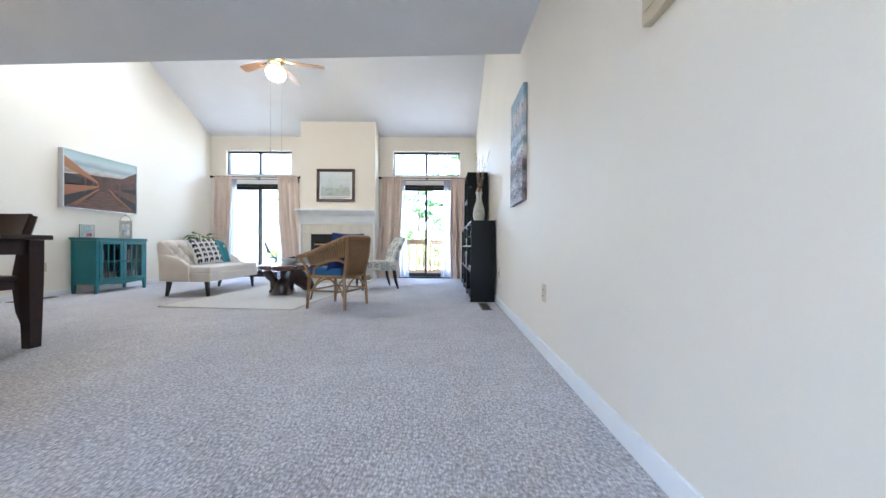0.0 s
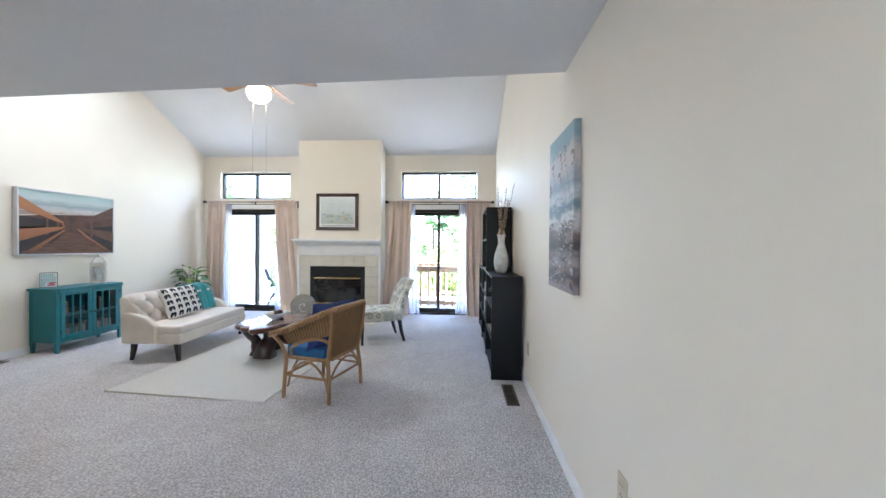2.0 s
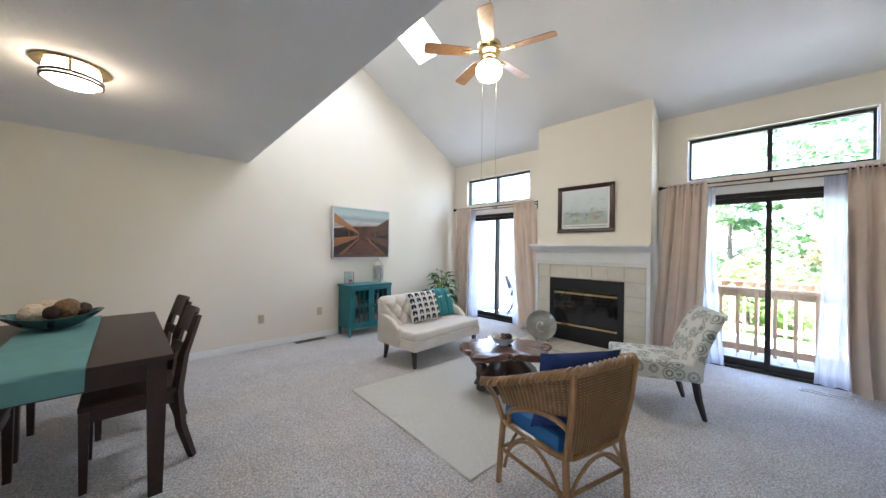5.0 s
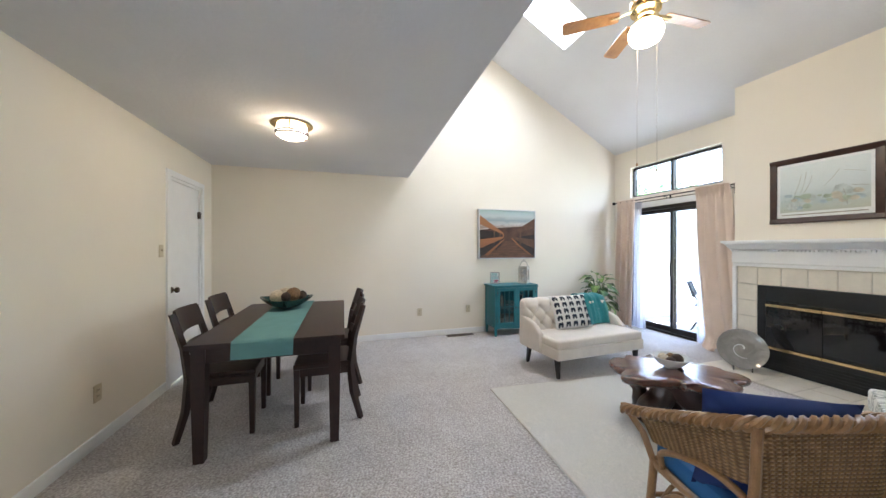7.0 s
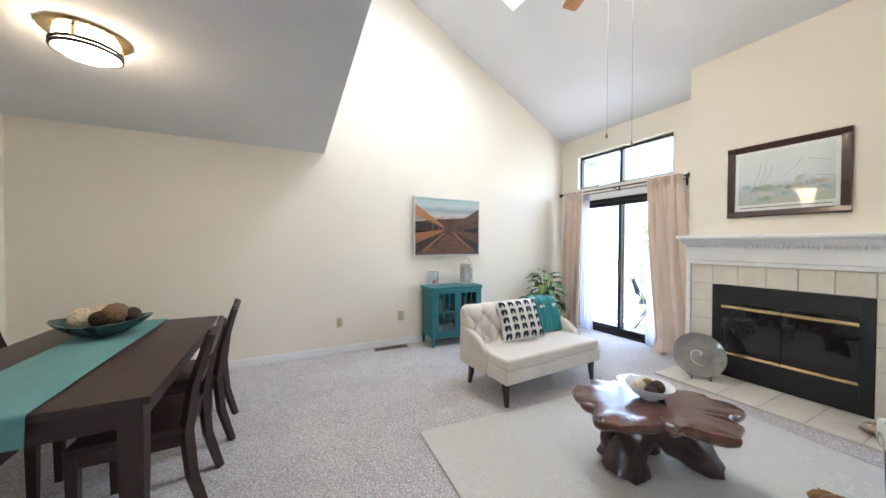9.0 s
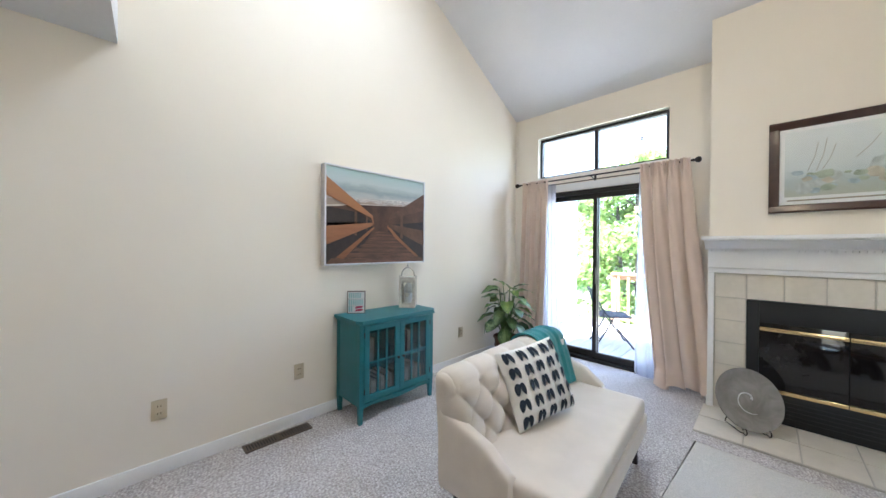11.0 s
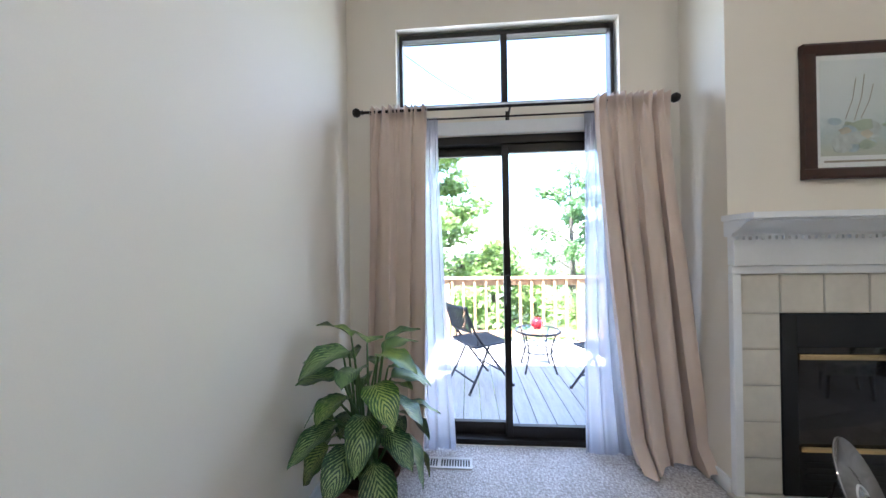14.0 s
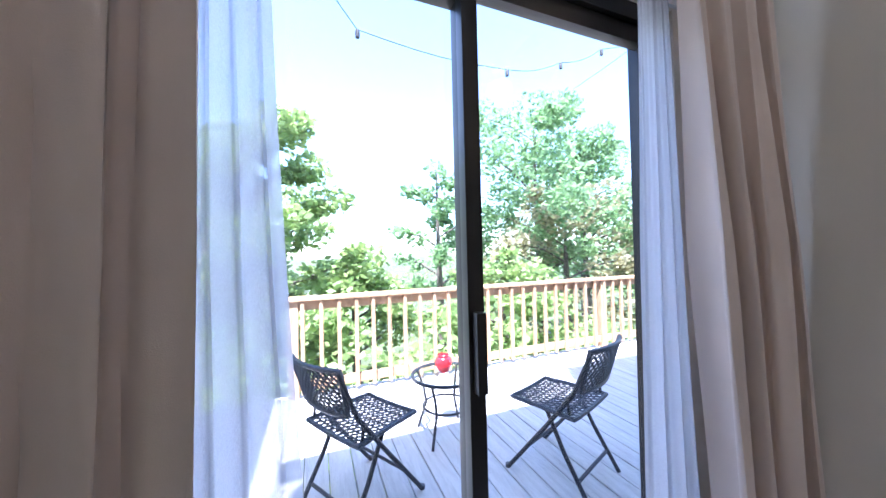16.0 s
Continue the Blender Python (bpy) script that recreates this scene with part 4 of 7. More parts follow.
# plaited wrap round the top rail
for ph in (0, 2.1, 4.2):
    wr = []
    for k in range(241):
        s = k / 240
        p, q = rim(s), rim(min(1, s + 0.004))
        if s > 0.995:
            q = p + (p - rim(s - 0.004))
        d = (q - p).normalized()
        n1 = d.cross(Vector((0, 0, 1))).normalized()
        n2 = n1.cross(d)
        a = 2 * math.pi * 16 * s + ph
        wr.append(p + (n1 * math.cos(a) + n2 * math.sin(a)) * 0.017)
    part("wrap_strand", tube(wr, 0.0115, 6), M_RATTAN, chair_w)


def seat_edge(s):
    return along(SEATL, s)


def shell_f(s0, s1, lo=0.0, hi=1.0):
    def f(u, v):
        s = s0 + (s1 - s0) * u
        k = lo + (hi - lo) * v
        a, b = seat_edge(s), rim(s)
        return a.lerp(b, k) + Vector((0, 0.02 * math.sin(math.pi * k), 0))
    return f


part("back_panel", uv_sheet(shell_f(0.36, 0.64), 132, 120, 44, 60), M_WICKER, chair_w, "woven wicker back")
for a, b in ((0.06, 0.36), (0.64, 0.94)):
    part("side_panel", uv_sheet(shell_f(a, b, 0.52, 1.0), 100, 60, 34, 30), M_WICKER, chair_w, "woven wicker side")
    m0, m1 = (a, b) if a < 0.5 else (b, a)
    f0 = shell_f(m0, m1)
    part("arm_hoop", tube([f0(u, 0.0 if u > 0.99 else 0.52 * math.sin(math.acos(2 * max(0.0, min(1.0, u)) - 1)) ** 0.5 if 0 < u < 1 else 0.0) for u in [k / 20 for k in range(21)]], 0.014, 8), M_RATTAN, chair_w)
part("seat_rail", tube([seat_edge(k / 24) for k in range(25)], 0.018, 8, closed=True), M_RATTAN, chair_w)
part("seat_deck", prism([tuple(seat_edge(k / 24))[:2] for k in range(25)], 0.345, 0.36), M_WICKER, chair_w)
feet = ((-0.27, -0.27), (0.27, -0.27), (-0.245, 0.24), (0.245, 0.24))
tops = ((-0.255, -0.25, 0.37), (0.255, -0.25, 0.37), (-0.225, 0.21, 0.37), (0.225, 0.21, 0.37))
for (fx, fy), tp in zip(feet, tops):
    part("leg", tube([(fx, fy, 0.0), (fx * 0.98, fy * 0.97, 0.18), tp], [0.017, 0.019, 0.019], 10), M_RATTAN, chair_w)
for sx in (-1, 1):
    part("back_post", tube([(sx * 0.225, 0.21, 0.36), (sx * 0.24, 0.255, 0.58), (sx * 0.25, 0.275, 0.79)], 0.017, 10), M_RATTAN, chair_w)
    part("arm_post", tube([(sx * 0.255, -0.25, 0.36), (sx * 0.285, -0.29, 0.48), (sx * 0.335, -0.335, 0.565)], 0.016, 10), M_RATTAN, chair_w)
for p, q in (((-0.265, -0.265, 0.2), (0.265, -0.265, 0.2)), ((-0.235, 0.23, 0.2), (0.235, 0.23, 0.2)), ((-0.265, -0.265, 0.2), (-0.235, 0.23, 0.2)), ((0.265, -0.265, 0.2), (0.235, 0.23, 0.2))):
    part("stretcher", tube([p, q], 0.011, 8), M_RATTAN, chair_w)
for p, q in (((-1, -1), (1, -1)), ((-1, 1), (1, 1)), ((-1, -1), (-1, 1)), ((1, -1), (1, 1))):
    A, B_ = Vector((p[0] * 0.255, p[1] * 0.235, 0)), Vector((q[0] * 0.255, q[1] * 0.235, 0))
    arc = [A.lerp(B_, k / 14) + Vector((0, 0, 0.10 + 0.235 * math.sin(math.pi * k / 14) ** 0.55)) for k in range(15)]
    part("curved_brace", tube(arc, 0.010, 8), M_RATTAN, chair_w)
cw = chair_w.matrix_basis.copy()
M_BLUE = plain("mid_blue_canvas", (0.018, 0.095, 0.24), 0.85, vary=0.12, grain=350, bump=0.35)
sc = tagged(part("seat_cushion", add_box(bmesh.new(), (-0.235, -0.27, 0.0), (0.235, 0.17, 0.09), 0.035, 4), M_BLUE), "blue canvas seat cushion on the wicker armchair", "cushion")
sc.matrix_basis = cw @ pose(0, 0, 0.363)
M_PIPE = plain("white_blue_print", (0.60, 0.66, 0.70), 0.85, vary=0.45, scale=18, grain=60, bump=0.2)
bp_ = thing("throw_pillow", "navy pillow with printed front on the wicker armchair", "pillow", cw @ pose(0.035, 0.065, 0.425, -15, 0, -20))
part("cover", pillow_bm(0.46, 0.44, 0.15), M_NAVY, bp_, smooth=60)
front = pillow_bm(0.455, 0.435, 0.162)
bmesh.ops.delete(front, geom=[v for v in front.verts if v.co.y > -0.004], context="VERTS")
part("printed_front", front, M_PIPE, bp_, "white and blue printed cotton front", smooth=60)


# accent chair, local: faces -y
def medallion_material():
    m, ns, ls, b = material("medallion_fabric", 0.9)
    tc = ns.new("ShaderNodeTexCoord")
    vo = node(ns, ls, "TexVoronoi", Vector=tc.outputs["Object"], Scale=9.0, Randomness=0.55)
    nz = node(ns, ls, "TexNoise", Vector=tc.outputs["Object"], Scale=60.0, Detail=3.0)
    ad = ns.new("ShaderNodeMath")
    ad.operation = "MULTIPLY_ADD"
    ls.new(nz.outputs[0], ad.inputs[0])
    ad.inputs[1].default_value = 0.16
    ls.new(vo.outputs["Distance"], ad.inputs[2])
    c, g = (0.62, 0.61, 0.56), (0.19, 0.20, 0.18)
    ls.new(ramp(ns, ls, ad.outputs[0], (0.10, g), (0.16, c), (0.24, c), (0.28, g), (0.34, g), (0.39, c), (0.52, shade(g, 1.3)), (0.58, c)), b.inputs["Base Color"])
    fn = node(ns, ls, "TexNoise", Vector=tc.outputs["Object"], Scale=420.0)
    bp = node(ns, ls, "Bump", Height=fn.outputs[0], Strength=0.3, Distance=0.002)
    ls.new(bp.outputs[0], b.inputs["Normal"])
    return m


M_MED = medallion_material()
ac_dir = math.degrees(math.atan2(-0.445, -0.895))
acc = thing("accent_chair", "armless slipper chair in grey cream medallion fabric", "chair", pose(-1.02, 5.04, 0, 0, 0, ac_dir + 90))
part("seat", add_box(bmesh.new(), (-0.27, -0.31, 0.30), (0.27, 0.30, 0.45), 0.045, 4), M_MED, acc)


def ac_back(u, v):
    a = v * 2 * math.pi
    c, s = math.cos(a), math.sin(a)
    z = 0.36 + 0.495 * u
    y = 0.25 + 0.05 * u + 0.13 * u * u
    hw = 0.27 - 0.018 * max(0, u - 0.85) / 0.15
    return (hw * abs(c) ** 0.25 * (1 if c > 0 else -1), y + 0.055 * (1 - 0.35 * u) * abs(s) ** 0.45 * (1 if s > 0 else -1), z - 0.012 * (abs(c) ** 8) * u)


bm = sheet(ac_back, 22, 48)
bmesh.ops.remove_doubles(bm, verts=bm.verts, dist=0.0004)
bmesh.ops.holes_fill(bm, edges=bm.edges)
part("backrest", bm, M_MED, acc, smooth=60)
for x, y, dy in ((-0.23, -0.26, 0), (0.23, -0.26, 0), (-0.23, 0.25, 0.07), (0.23, 0.25, 0.07)):
    part("leg", tube([(x, y, 0.31), (x, y + dy * 0.35, 0.16), (x, y + dy, 0.0)], [0.030, 0.026, 0.017], 4), M_FOOT, acc, "black tapered leg")

# ---- art on the walls ----
M_SILVER = plain("silver_frame", (0.62, 0.62, 0.64), 0.35, 0.4, vary=0.06, bump=0.05)


def gradient(name, axis, stops, scale, streak=(1, 1, 1), amount=0.2, rough=0.6, lo=0.0, hi=1.0):
    """Painted colours that run along one axis between lo and hi, broken by brush strokes."""
    m, ns, ls, b = material(name, rough)
    tc = ns.new("ShaderNodeTexCoord")
    sp = node(ns, ls, "SeparateXYZ", Vector=tc.outputs["Object"])
    mr = node(ns, ls, "MapRange", Value=sp.outputs[axis])
    mr.inputs[1].default_value, mr.inputs[2].default_value = lo, hi
    mp = node(ns, ls, "Mapping", Vector=tc.outputs["Object"], Scale=streak)
    nz = node(ns, ls, "TexNoise", Vector=mp.outputs[0], Scale=scale, Detail=6.0, Roughness=0.65, Distortion=0.8)
    ad = ns.new("ShaderNodeMath")
    ad.operation = "MULTIPLY_ADD"
    sb = ns.new("ShaderNodeMath")
    sb.operation = "SUBTRACT"
    ls.new(nz.outputs[0], sb.inputs[0])
    sb.inputs[1].default_value = 0.5
    ls.new(sb.outputs[0], ad.inputs[0])
    ad.inputs[1].default_value = amount
    ls.new(mr.outputs[0], ad.inputs[2])
    ls.new(ramp(ns, ls, ad.outputs[0], *stops), b.inputs["Base Color"])
    bp = node(ns, ls, "Bump", Height=nz.outputs[0], Strength=0.25, Distance=0.002)
    ls.new(bp.outputs[0], b.inputs["Normal"])
    return m


# boardwalk canvas on the west wall: local u along +y, v up
CW, CH = 1.04, 0.805
M_BSKY = gradient("picture_sky", 2, ((0.64, (0.55, 0.48, 0.41)), (0.73, (0.40, 0.42, 0.42)), (0.78, (0.27, 0.32, 0.34)), (0.86, (0.46, 0.52, 0.51)), (1.0, (0.36, 0.50, 0.49))), 5, (1, 1, 4), 0.12, hi=CH)
M_BSEA = gradient("picture_surf", 2, ((0.3, (0.30, 0.24, 0.20)), (0.45, (0.62, 0.58, 0.54)), (0.55, (0.22, 0.22, 0.22)), (0.7, (0.66, 0.62, 0.58))), 9, (1, 1.5, 14), 1.6, lo=0.5, hi=0.62)
M_BDUNE = plain("picture_dune", (0.072, 0.030, 0.016), 0.6, vary=0.4, scale=7, grain=60, bump=0.1)
M_BDARK = plain("picture_shadow", (0.022, 0.012, 0.009), 0.6, vary=0.5, scale=9, grain=60, bump=0.1)
M_BBEAM = gradient("picture_beam", 2, ((0.0, (0.16, 0.055, 0.018)), (0.5, (0.30, 0.12, 0.045)), (1.0, (0.36, 0.17, 0.07))), 7, (1, 1, 5), 0.5, hi=CH)
M_BBEAM2 = plain("picture_beam_shade", (0.10, 0.045, 0.024), 0.6, vary=0.35, scale=12, grain=60, bump=0.1)
M_BSTEP = plain("picture_step", (0.105, 0.045, 0.024), 0.6, vary=0.5, scale=14, grain=60, bump=0.15, stretch=(1, 0.4, 4))
art = thing("canvas_print", "wide framed beach boardwalk print in browns", "picture", pose(-4.986, 3.935, 1.188))
fr = 0.013
part("backing", box((-0.063, 0.004, 0.004), (-0.008, CW - 0.004, CH - 0.004)), M_SILVER, art)
for lo, hi in (((-0.064, 0, 0), (0.004, fr, CH)), ((-0.064, CW - fr, 0), (0.004, CW, CH)), ((-0.064, fr, 0), (0.004, CW - fr, fr)), ((-0.064, fr, CH - fr), (0.004, CW - fr, CH))):
    part("frame_rail", box(lo, hi, 0.002), M_SILVER, art, "pale silver frame")


def flat(name, pts, mat, layer, u0=fr, v0=fr):
    sx, sz = CW - 2 * fr, CH - 2 * fr
    x = -0.008 + 0.0012 * layer
    part(name, prism([(u0 + sx * u, v0 + sz * v) for u, v in pts], x - 0.0008, x, "x"), mat, art, smooth=0)


flat("sky", [(0, 0), (1, 0), (1, 1), (0, 1)], M_BSKY, 1)
flat("surf", [(0, 0.60), (0.30, 0.645), (0.60, 0.655), (1, 0.64), (1, 0.735), (0.7, 0.735), (0.3, 0.70), (0, 0.69)], M_BSEA, 2)
flat("dune", [(0, 0), (1, 0), (1, 0.66), (0.72, 0.665), (0.40, 0.64), (0.22, 0.63), (0.12, 0.60), (0, 0.585)], M_BDUNE, 3)
flat("left_shade", [(0, 0), (0.22, 0.0), (0.42, 0.36), (0.42, 0.45), (0, 0.42)], M_BDARK, 4)
flat("right_shade", [(0.95, 0.0), (1, 0), (1, 0.50), (0.62, 0.44), (0.58, 0.36)], M_BDARK, 4)
flat("left_scrub", [(0.0, 0.38), (0.30, 0.40), (0.40, 0.46), (0.28, 0.55), (0.0, 0.585)], M_BDARK, 4)
for (a, b, v0, v1, v2, v3) in ((0.0, 1.0, 0.0, 0.0, 0.055, 0.055), (0.12, 0.93, 0.062, 0.058, 0.115, 0.11), (0.22, 0.86, 0.125, 0.12, 0.165, 0.16), (0.29, 0.80, 0.175, 0.17, 0.21, 0.208), (0.345, 0.75, 0.222, 0.218, 0.252, 0.25), (0.385, 0.70, 0.262, 0.26, 0.290, 0.288), (0.41, 0.66, 0.300, 0.298, 0.324, 0.322), (0.43, 0.62, 0.332, 0.33, 0.355, 0.353)):
    flat("step", [(a, v0), (b, v1), (b - 0.035, v3), (a + 0.045, v2)], M_BSTEP, 5)
flat("left_stringer", [(0.08, 0.06), (0.15, 0.05), (0.437, 0.385), (0.425, 0.40)], M_BBEAM, 6)
flat("right_stringer", [(0.90, 0.06), (0.935, 0.065), (0.70, 0.29), (0.58, 0.43), (0.565, 0.41), (0.66, 0.28)], M_BBEAM, 6)
flat("post", [(0.245, 0.30), (0.268, 0.30), (0.268, 0.60), (0.245, 0.62)], M_BBEAM2, 6)
flat("post", [(0.352, 0.36), (0.368, 0.36), (0.368, 0.54), (0.352, 0.55)], M_BBEAM2, 6)
flat("post", [(0.715, 0.28), (0.745, 0.28), (0.745, 0.58), (0.715, 0.57)], M_BBEAM2, 6)
flat("rail", [(0, 0.70), (0, 0.892), (0.417, 0.527), (0.432, 0.43), (0.422, 0.43), (0.405, 0.50)], M_BBEAM, 7)
flat("rail", [(0, 0.196), (0, 0.386), (0.417, 0.448), (0.417, 0.413)], M_BBEAM, 7)
flat("rail", [(1, 0.646), (1, 0.854), (0.59, 0.54), (0.575, 0.43), (0.585, 0.43), (0.60, 0.507)], M_BBEAM2, 7)
flat("rail", [(1, 0.195), (1, 0.39), (0.582, 0.445), (0.582, 0.41)], M_BBEAM2, 7)

# seascape canvas on the east wall, unframed
M_SEASCAPE = gradient("seascape_paint", 2, ((0.0, (0.30, 0.26, 0.27)), (0.10, (0.09, 0.07, 0.08)), (0.18, (0.30, 0.26, 0.27)), (0.28, (0.035, 0.025, 0.03)), (0.36, (0.15, 0.105, 0.10)), (0.44, (0.58, 0.57, 0.57)), (0.49, (0.16, 0.22, 0.27)), (0.55, (0.20, 0.27, 0.33)), (0.59, (0.52, 0.55, 0.58)), (0.66, (0.25, 0.31, 0.40)), (0.76, (0.50, 0.49, 0.49)), (0.86, (0.52, 0.50, 0.49)), (0.93, (0.26, 0.36, 0.42)), (1.0, (0.27, 0.38, 0.43))), 5, (1, 1.0, 2.2), 0.26, lo=0.0, hi=0.93)
sea = thing("seascape_canvas", "unframed seascape painting of waves and sea oats", "picture", pose(0.762, 2.255, 1.085) @ Matrix.Diagonal((1, 0.90, 1.005, 1)))
part("canvas", box((0.0, 0, 0), (0.037, 0.53, 0.94), 0.003), M_SEASCAPE, sea)
M_GRASS = plain("painted_grass", (0.24, 0.205, 0.19), 0.7, vary=0.5, scale=30, bump=0.2)
M_FOAM = plain("painted_foam", (0.50, 0.48, 0.49), 0.6, vary=0.15, scale=30, bump=0.3)
rnd = random.Random(11)
for stem, (y0, z0, y1, z1, bend) in enumerate(((0.05, 0.50, 0.16, 0.84, 0.05), (0.14, 0.55, 0.27, 0.82, 0.04), (0.24, 0.52, 0.33, 0.70, -0.03), (0.33, 0.50, 0.42, 0.78, 0.05), (0.46, 0.47, 0.50, 0.66, 0.02), (0.02, 0.58, 0.04, 0.78, -0.02))):
    line = [Vector((0.0004, y0 + (y1 - y0) * s + bend * math.sin(math.pi * s * 0.9), z0 + (z1 - z0) * math.sin(math.pi * 0.56 * s))) for s in [i / 12 for i in range(13)]]
    part("painted_stem", tube(line, 0.0016, 5, flat=0.5), M_GRASS, sea)
    for k in range(5, 13):
        p = line[k]
        L, w = rnd.uniform(0.018, 0.042), rnd.uniform(0.004, 0.008)
        dy, dz = rnd.choice((-1, 1)) * L, -rnd.uniform(0.0, 0.012)
        part("painted_seed", prism([(p.y, p.z + w), (p.y + dy * 0.6, p.z + dz + w), (min(0.528, max(0.002, p.y + dy)), p.z + dz), (p.y + dy * 0.5, p.z + dz - w)], -0.0012, 0.001, "x"), M_GRASS, sea, smooth=0)
for k in range(40):
    y, z, L = rnd.uniform(0.01, 0.42), rnd.uniform(0.02, 0.40) if k % 4 else rnd.uniform(0.43, 0.53), rnd.uniform(0.03, 0.11)
    part("painted_foam", tube([(0.0006, y, z), (0.0002, y + L * 0.5, z + rnd.uniform(-0.006, 0.010)), (0.0006, min(0.525, y + L), z + rnd.uniform(-0.008, 0.008))], [0.001, rnd.uniform(0.003, 0.007), 0.001], 5, flat=0.3), M_FOAM, sea)

M_ROCK = [plain("painted_rock", c, 0.6, vary=0.45, scale=26, grain=70, bump=0.3) for c in ((0.15, 0.105, 0.105), (0.085, 0.06, 0.065), (0.24, 0.17, 0.145), (0.20, 0.165, 0.19), (0.36, 0.33, 0.36))]
for k in range(80):
    y, z = 0.53 * rnd.random() ** 1.6, 0.04 + 0.36 * rnd.random()
    ry, rz = rnd.uniform(0.018, 0.055), rnd.uniform(0.005, 0.016)
    tilt, nn = rnd.uniform(-0.5, 0.9), 11
    ring = []
    for q in range(nn):
        t, w = 2 * math.pi * q / nn, rnd.uniform(0.65, 1.1)
        a, b = ry * w * math.cos(t), rz * w * math.sin(t)
        ring.append((min(0.529, max(0.001, y + a - tilt * b)), min(0.93, max(0.004, z + b + tilt * a * 0.5))))
    part("painted_rock", prism(ring, -0.0006 - 0.00002 * k, 0.001, "x"), M_ROCK[k % 4] if k % 4 else M_ROCK[4], sea, smooth=0)

# framed map-like print over the mantel
M_MAHOG = wood("mahogany_frame", (0.018, 0.005, 0.003), (0.050, 0.015, 0.008), 0.35, (5, 5, 5), 4.0, coat=0.2)
M_MAT = plain("white_mat_board", (0.78, 0.80, 0.80), 0.8, vary=0.03, bump=0.05)
M_PRINTBG = gradient("watercolour", 2, ((0.0, (0.52, 0.51, 0.44)), (0.25, (0.46, 0.50, 0.43)), (0.42, (0.46, 0.54, 0.54)), (0.55, (0.60, 0.66, 0.66)), (1.0, (0.68, 0.73, 0.73))), 9, (1, 1, 1.6), 0.35, hi=0.56)
PW, PH = 0.795, 0.68
fpic = thing("framed_print", "mahogany framed pale watercolour print under glass", "picture", pose(-2.55, CY, 1.62))
part("backing", box((0.01, -0.014, 0.01), (PW - 0.01, -0.002, PH - 0.01)), M_MAHOG, fpic)
for pts, a, b, ax in (([(-0.03, 0), (-0.036, 0.012), (-0.026, 0.05), (-0.015, 0.058), (-0.002, 0.058), (-0.002, 0)], 0.0, PW, "x"), ([(-0.03, PH), (-0.036, PH - 0.012), (-0.026, PH - 0.05), (-0.015, PH - 0.058), (-0.002, PH - 0.058), (-0.002, PH)], 0.0, PW, "x")):
    part("frame_rail", prism(pts, a, b, ax), M_MAHOG, fpic)
for x0, x1 in ((0, 0.058), (PW - 0.058, PW)):
    part("frame_rail", box((x0, -0.031, 0.05), (x1, -0.002, PH - 0.05), 0.006), M_MAHOG, fpic)
part("mat_board", box((0.058, -0.016, 0.058), (PW - 0.058, -0.0142, PH - 0.058)), M_MAT, fpic)
part("watercolour", box((0.085, -0.0175, 0.115), (PW - 0.085, -0.0162, PH - 0.085)), M_PRINTBG, fpic)
M_SEPIA = plain("sepia_ink", (0.30, 0.28, 0.22), 0.8, vary=0.4, scale=30, bump=0.1)
M_WASH = [plain("watercolour_wash", c, 0.8, vary=0.3, scale=18, grain=60, bump=0.1) for c in ((0.46, 0.51, 0.50), (0.36, 0.42, 0.33), (0.37, 0.46, 0.51), (0.50, 0.47, 0.38))]
rnd = random.Random(5)
for k in range(26):
    # loose washes of shore and houses
    bx, bz, br = rnd.uniform(0.13, 0.66), rnd.uniform(0.15, 0.30), rnd.uniform(0.015, 0.045)
    if k == 0:
        bx, bz, br = 0.53, 0.29, 0.06
    ring = [(bx + br * 1.3 * math.cos(t) * rnd.uniform(0.7, 1.1), max(0.128, bz + br * math.sin(t) * rnd.uniform(0.6, 1.1))) for t in [2 * math.pi * q / 9 for q in range(9)]]
    part("painted_wash", prism(ring, -0.0179 - 0.00007 * k, -0.0174, "y"), M_WASH[k % 4], fpic, smooth=0)
for x0, z0, x1, z1 in ((0.20, 0.30, 0.25, 0.50), (0.24, 0.29, 0.29, 0.52), (0.27, 0.30, 0.33, 0.47), (0.42, 0.36, 0.52, 0.50), (0.55, 0.48, 0.68, 0.44), (0.60, 0.33, 0.70, 0.31), (0.57, 0.15, 0.54, 0.31)):
    part("ink_line", tube([(x0, -0.0185, z0), ((x0 + x1) / 2 + 0.01, -0.0185, (z0 + z1) / 2), (x1, -0.0185, z1)], 0.0016, 5), M_SEPIA, fpic)
part("caption_bar", box((0.10, -0.018, 0.082), (PW - 0.10, -0.0162, 0.092)), M_SEPIA, fpic)
part("glazing", box((0.056, -0.0225, 0.056), (PW - 0.056, -0.0205, PH - 0.056)), M_GLASS, fpic, "clear picture glass").visible_shadow = False

# ---- teal cabinet ----
cab = thing("cabinet", "teal painted cabinet with two glazed doors", "cabinet", pose(-5.04, 4.07, 0))
CD, CL, CT = 0.365, 0.745, 0.785
part("cabinet_top", prism([(0.0, -0.022), (CD - 0.02, -0.022), (CD + 0.022, 0.012), (CD + 0.022, CL - 0.012), (CD - 0.02, CL + 0.022), (0.0, CL + 0.022)], CT - 0.024, CT), M_TEAL, cab)
part("top_moulding", box((0.002, -0.010, CT - 0.040), (CD + 0.010, CL + 0.010, CT - 0.025), 0.005), M_TEAL, cab)
for x in (0.004, CD - 0.042):
    for y in (0.0, CL - 0.038):
        part("leg", tube([(x + 0.019, y + 0.019, CT - 0.041), (x + 0.019, y + 0.019, 0.15), (x + 0.019, y + 0.019, 0.0)], [0.027, 0.027, 0.019], 4), M_TEAL, cab)
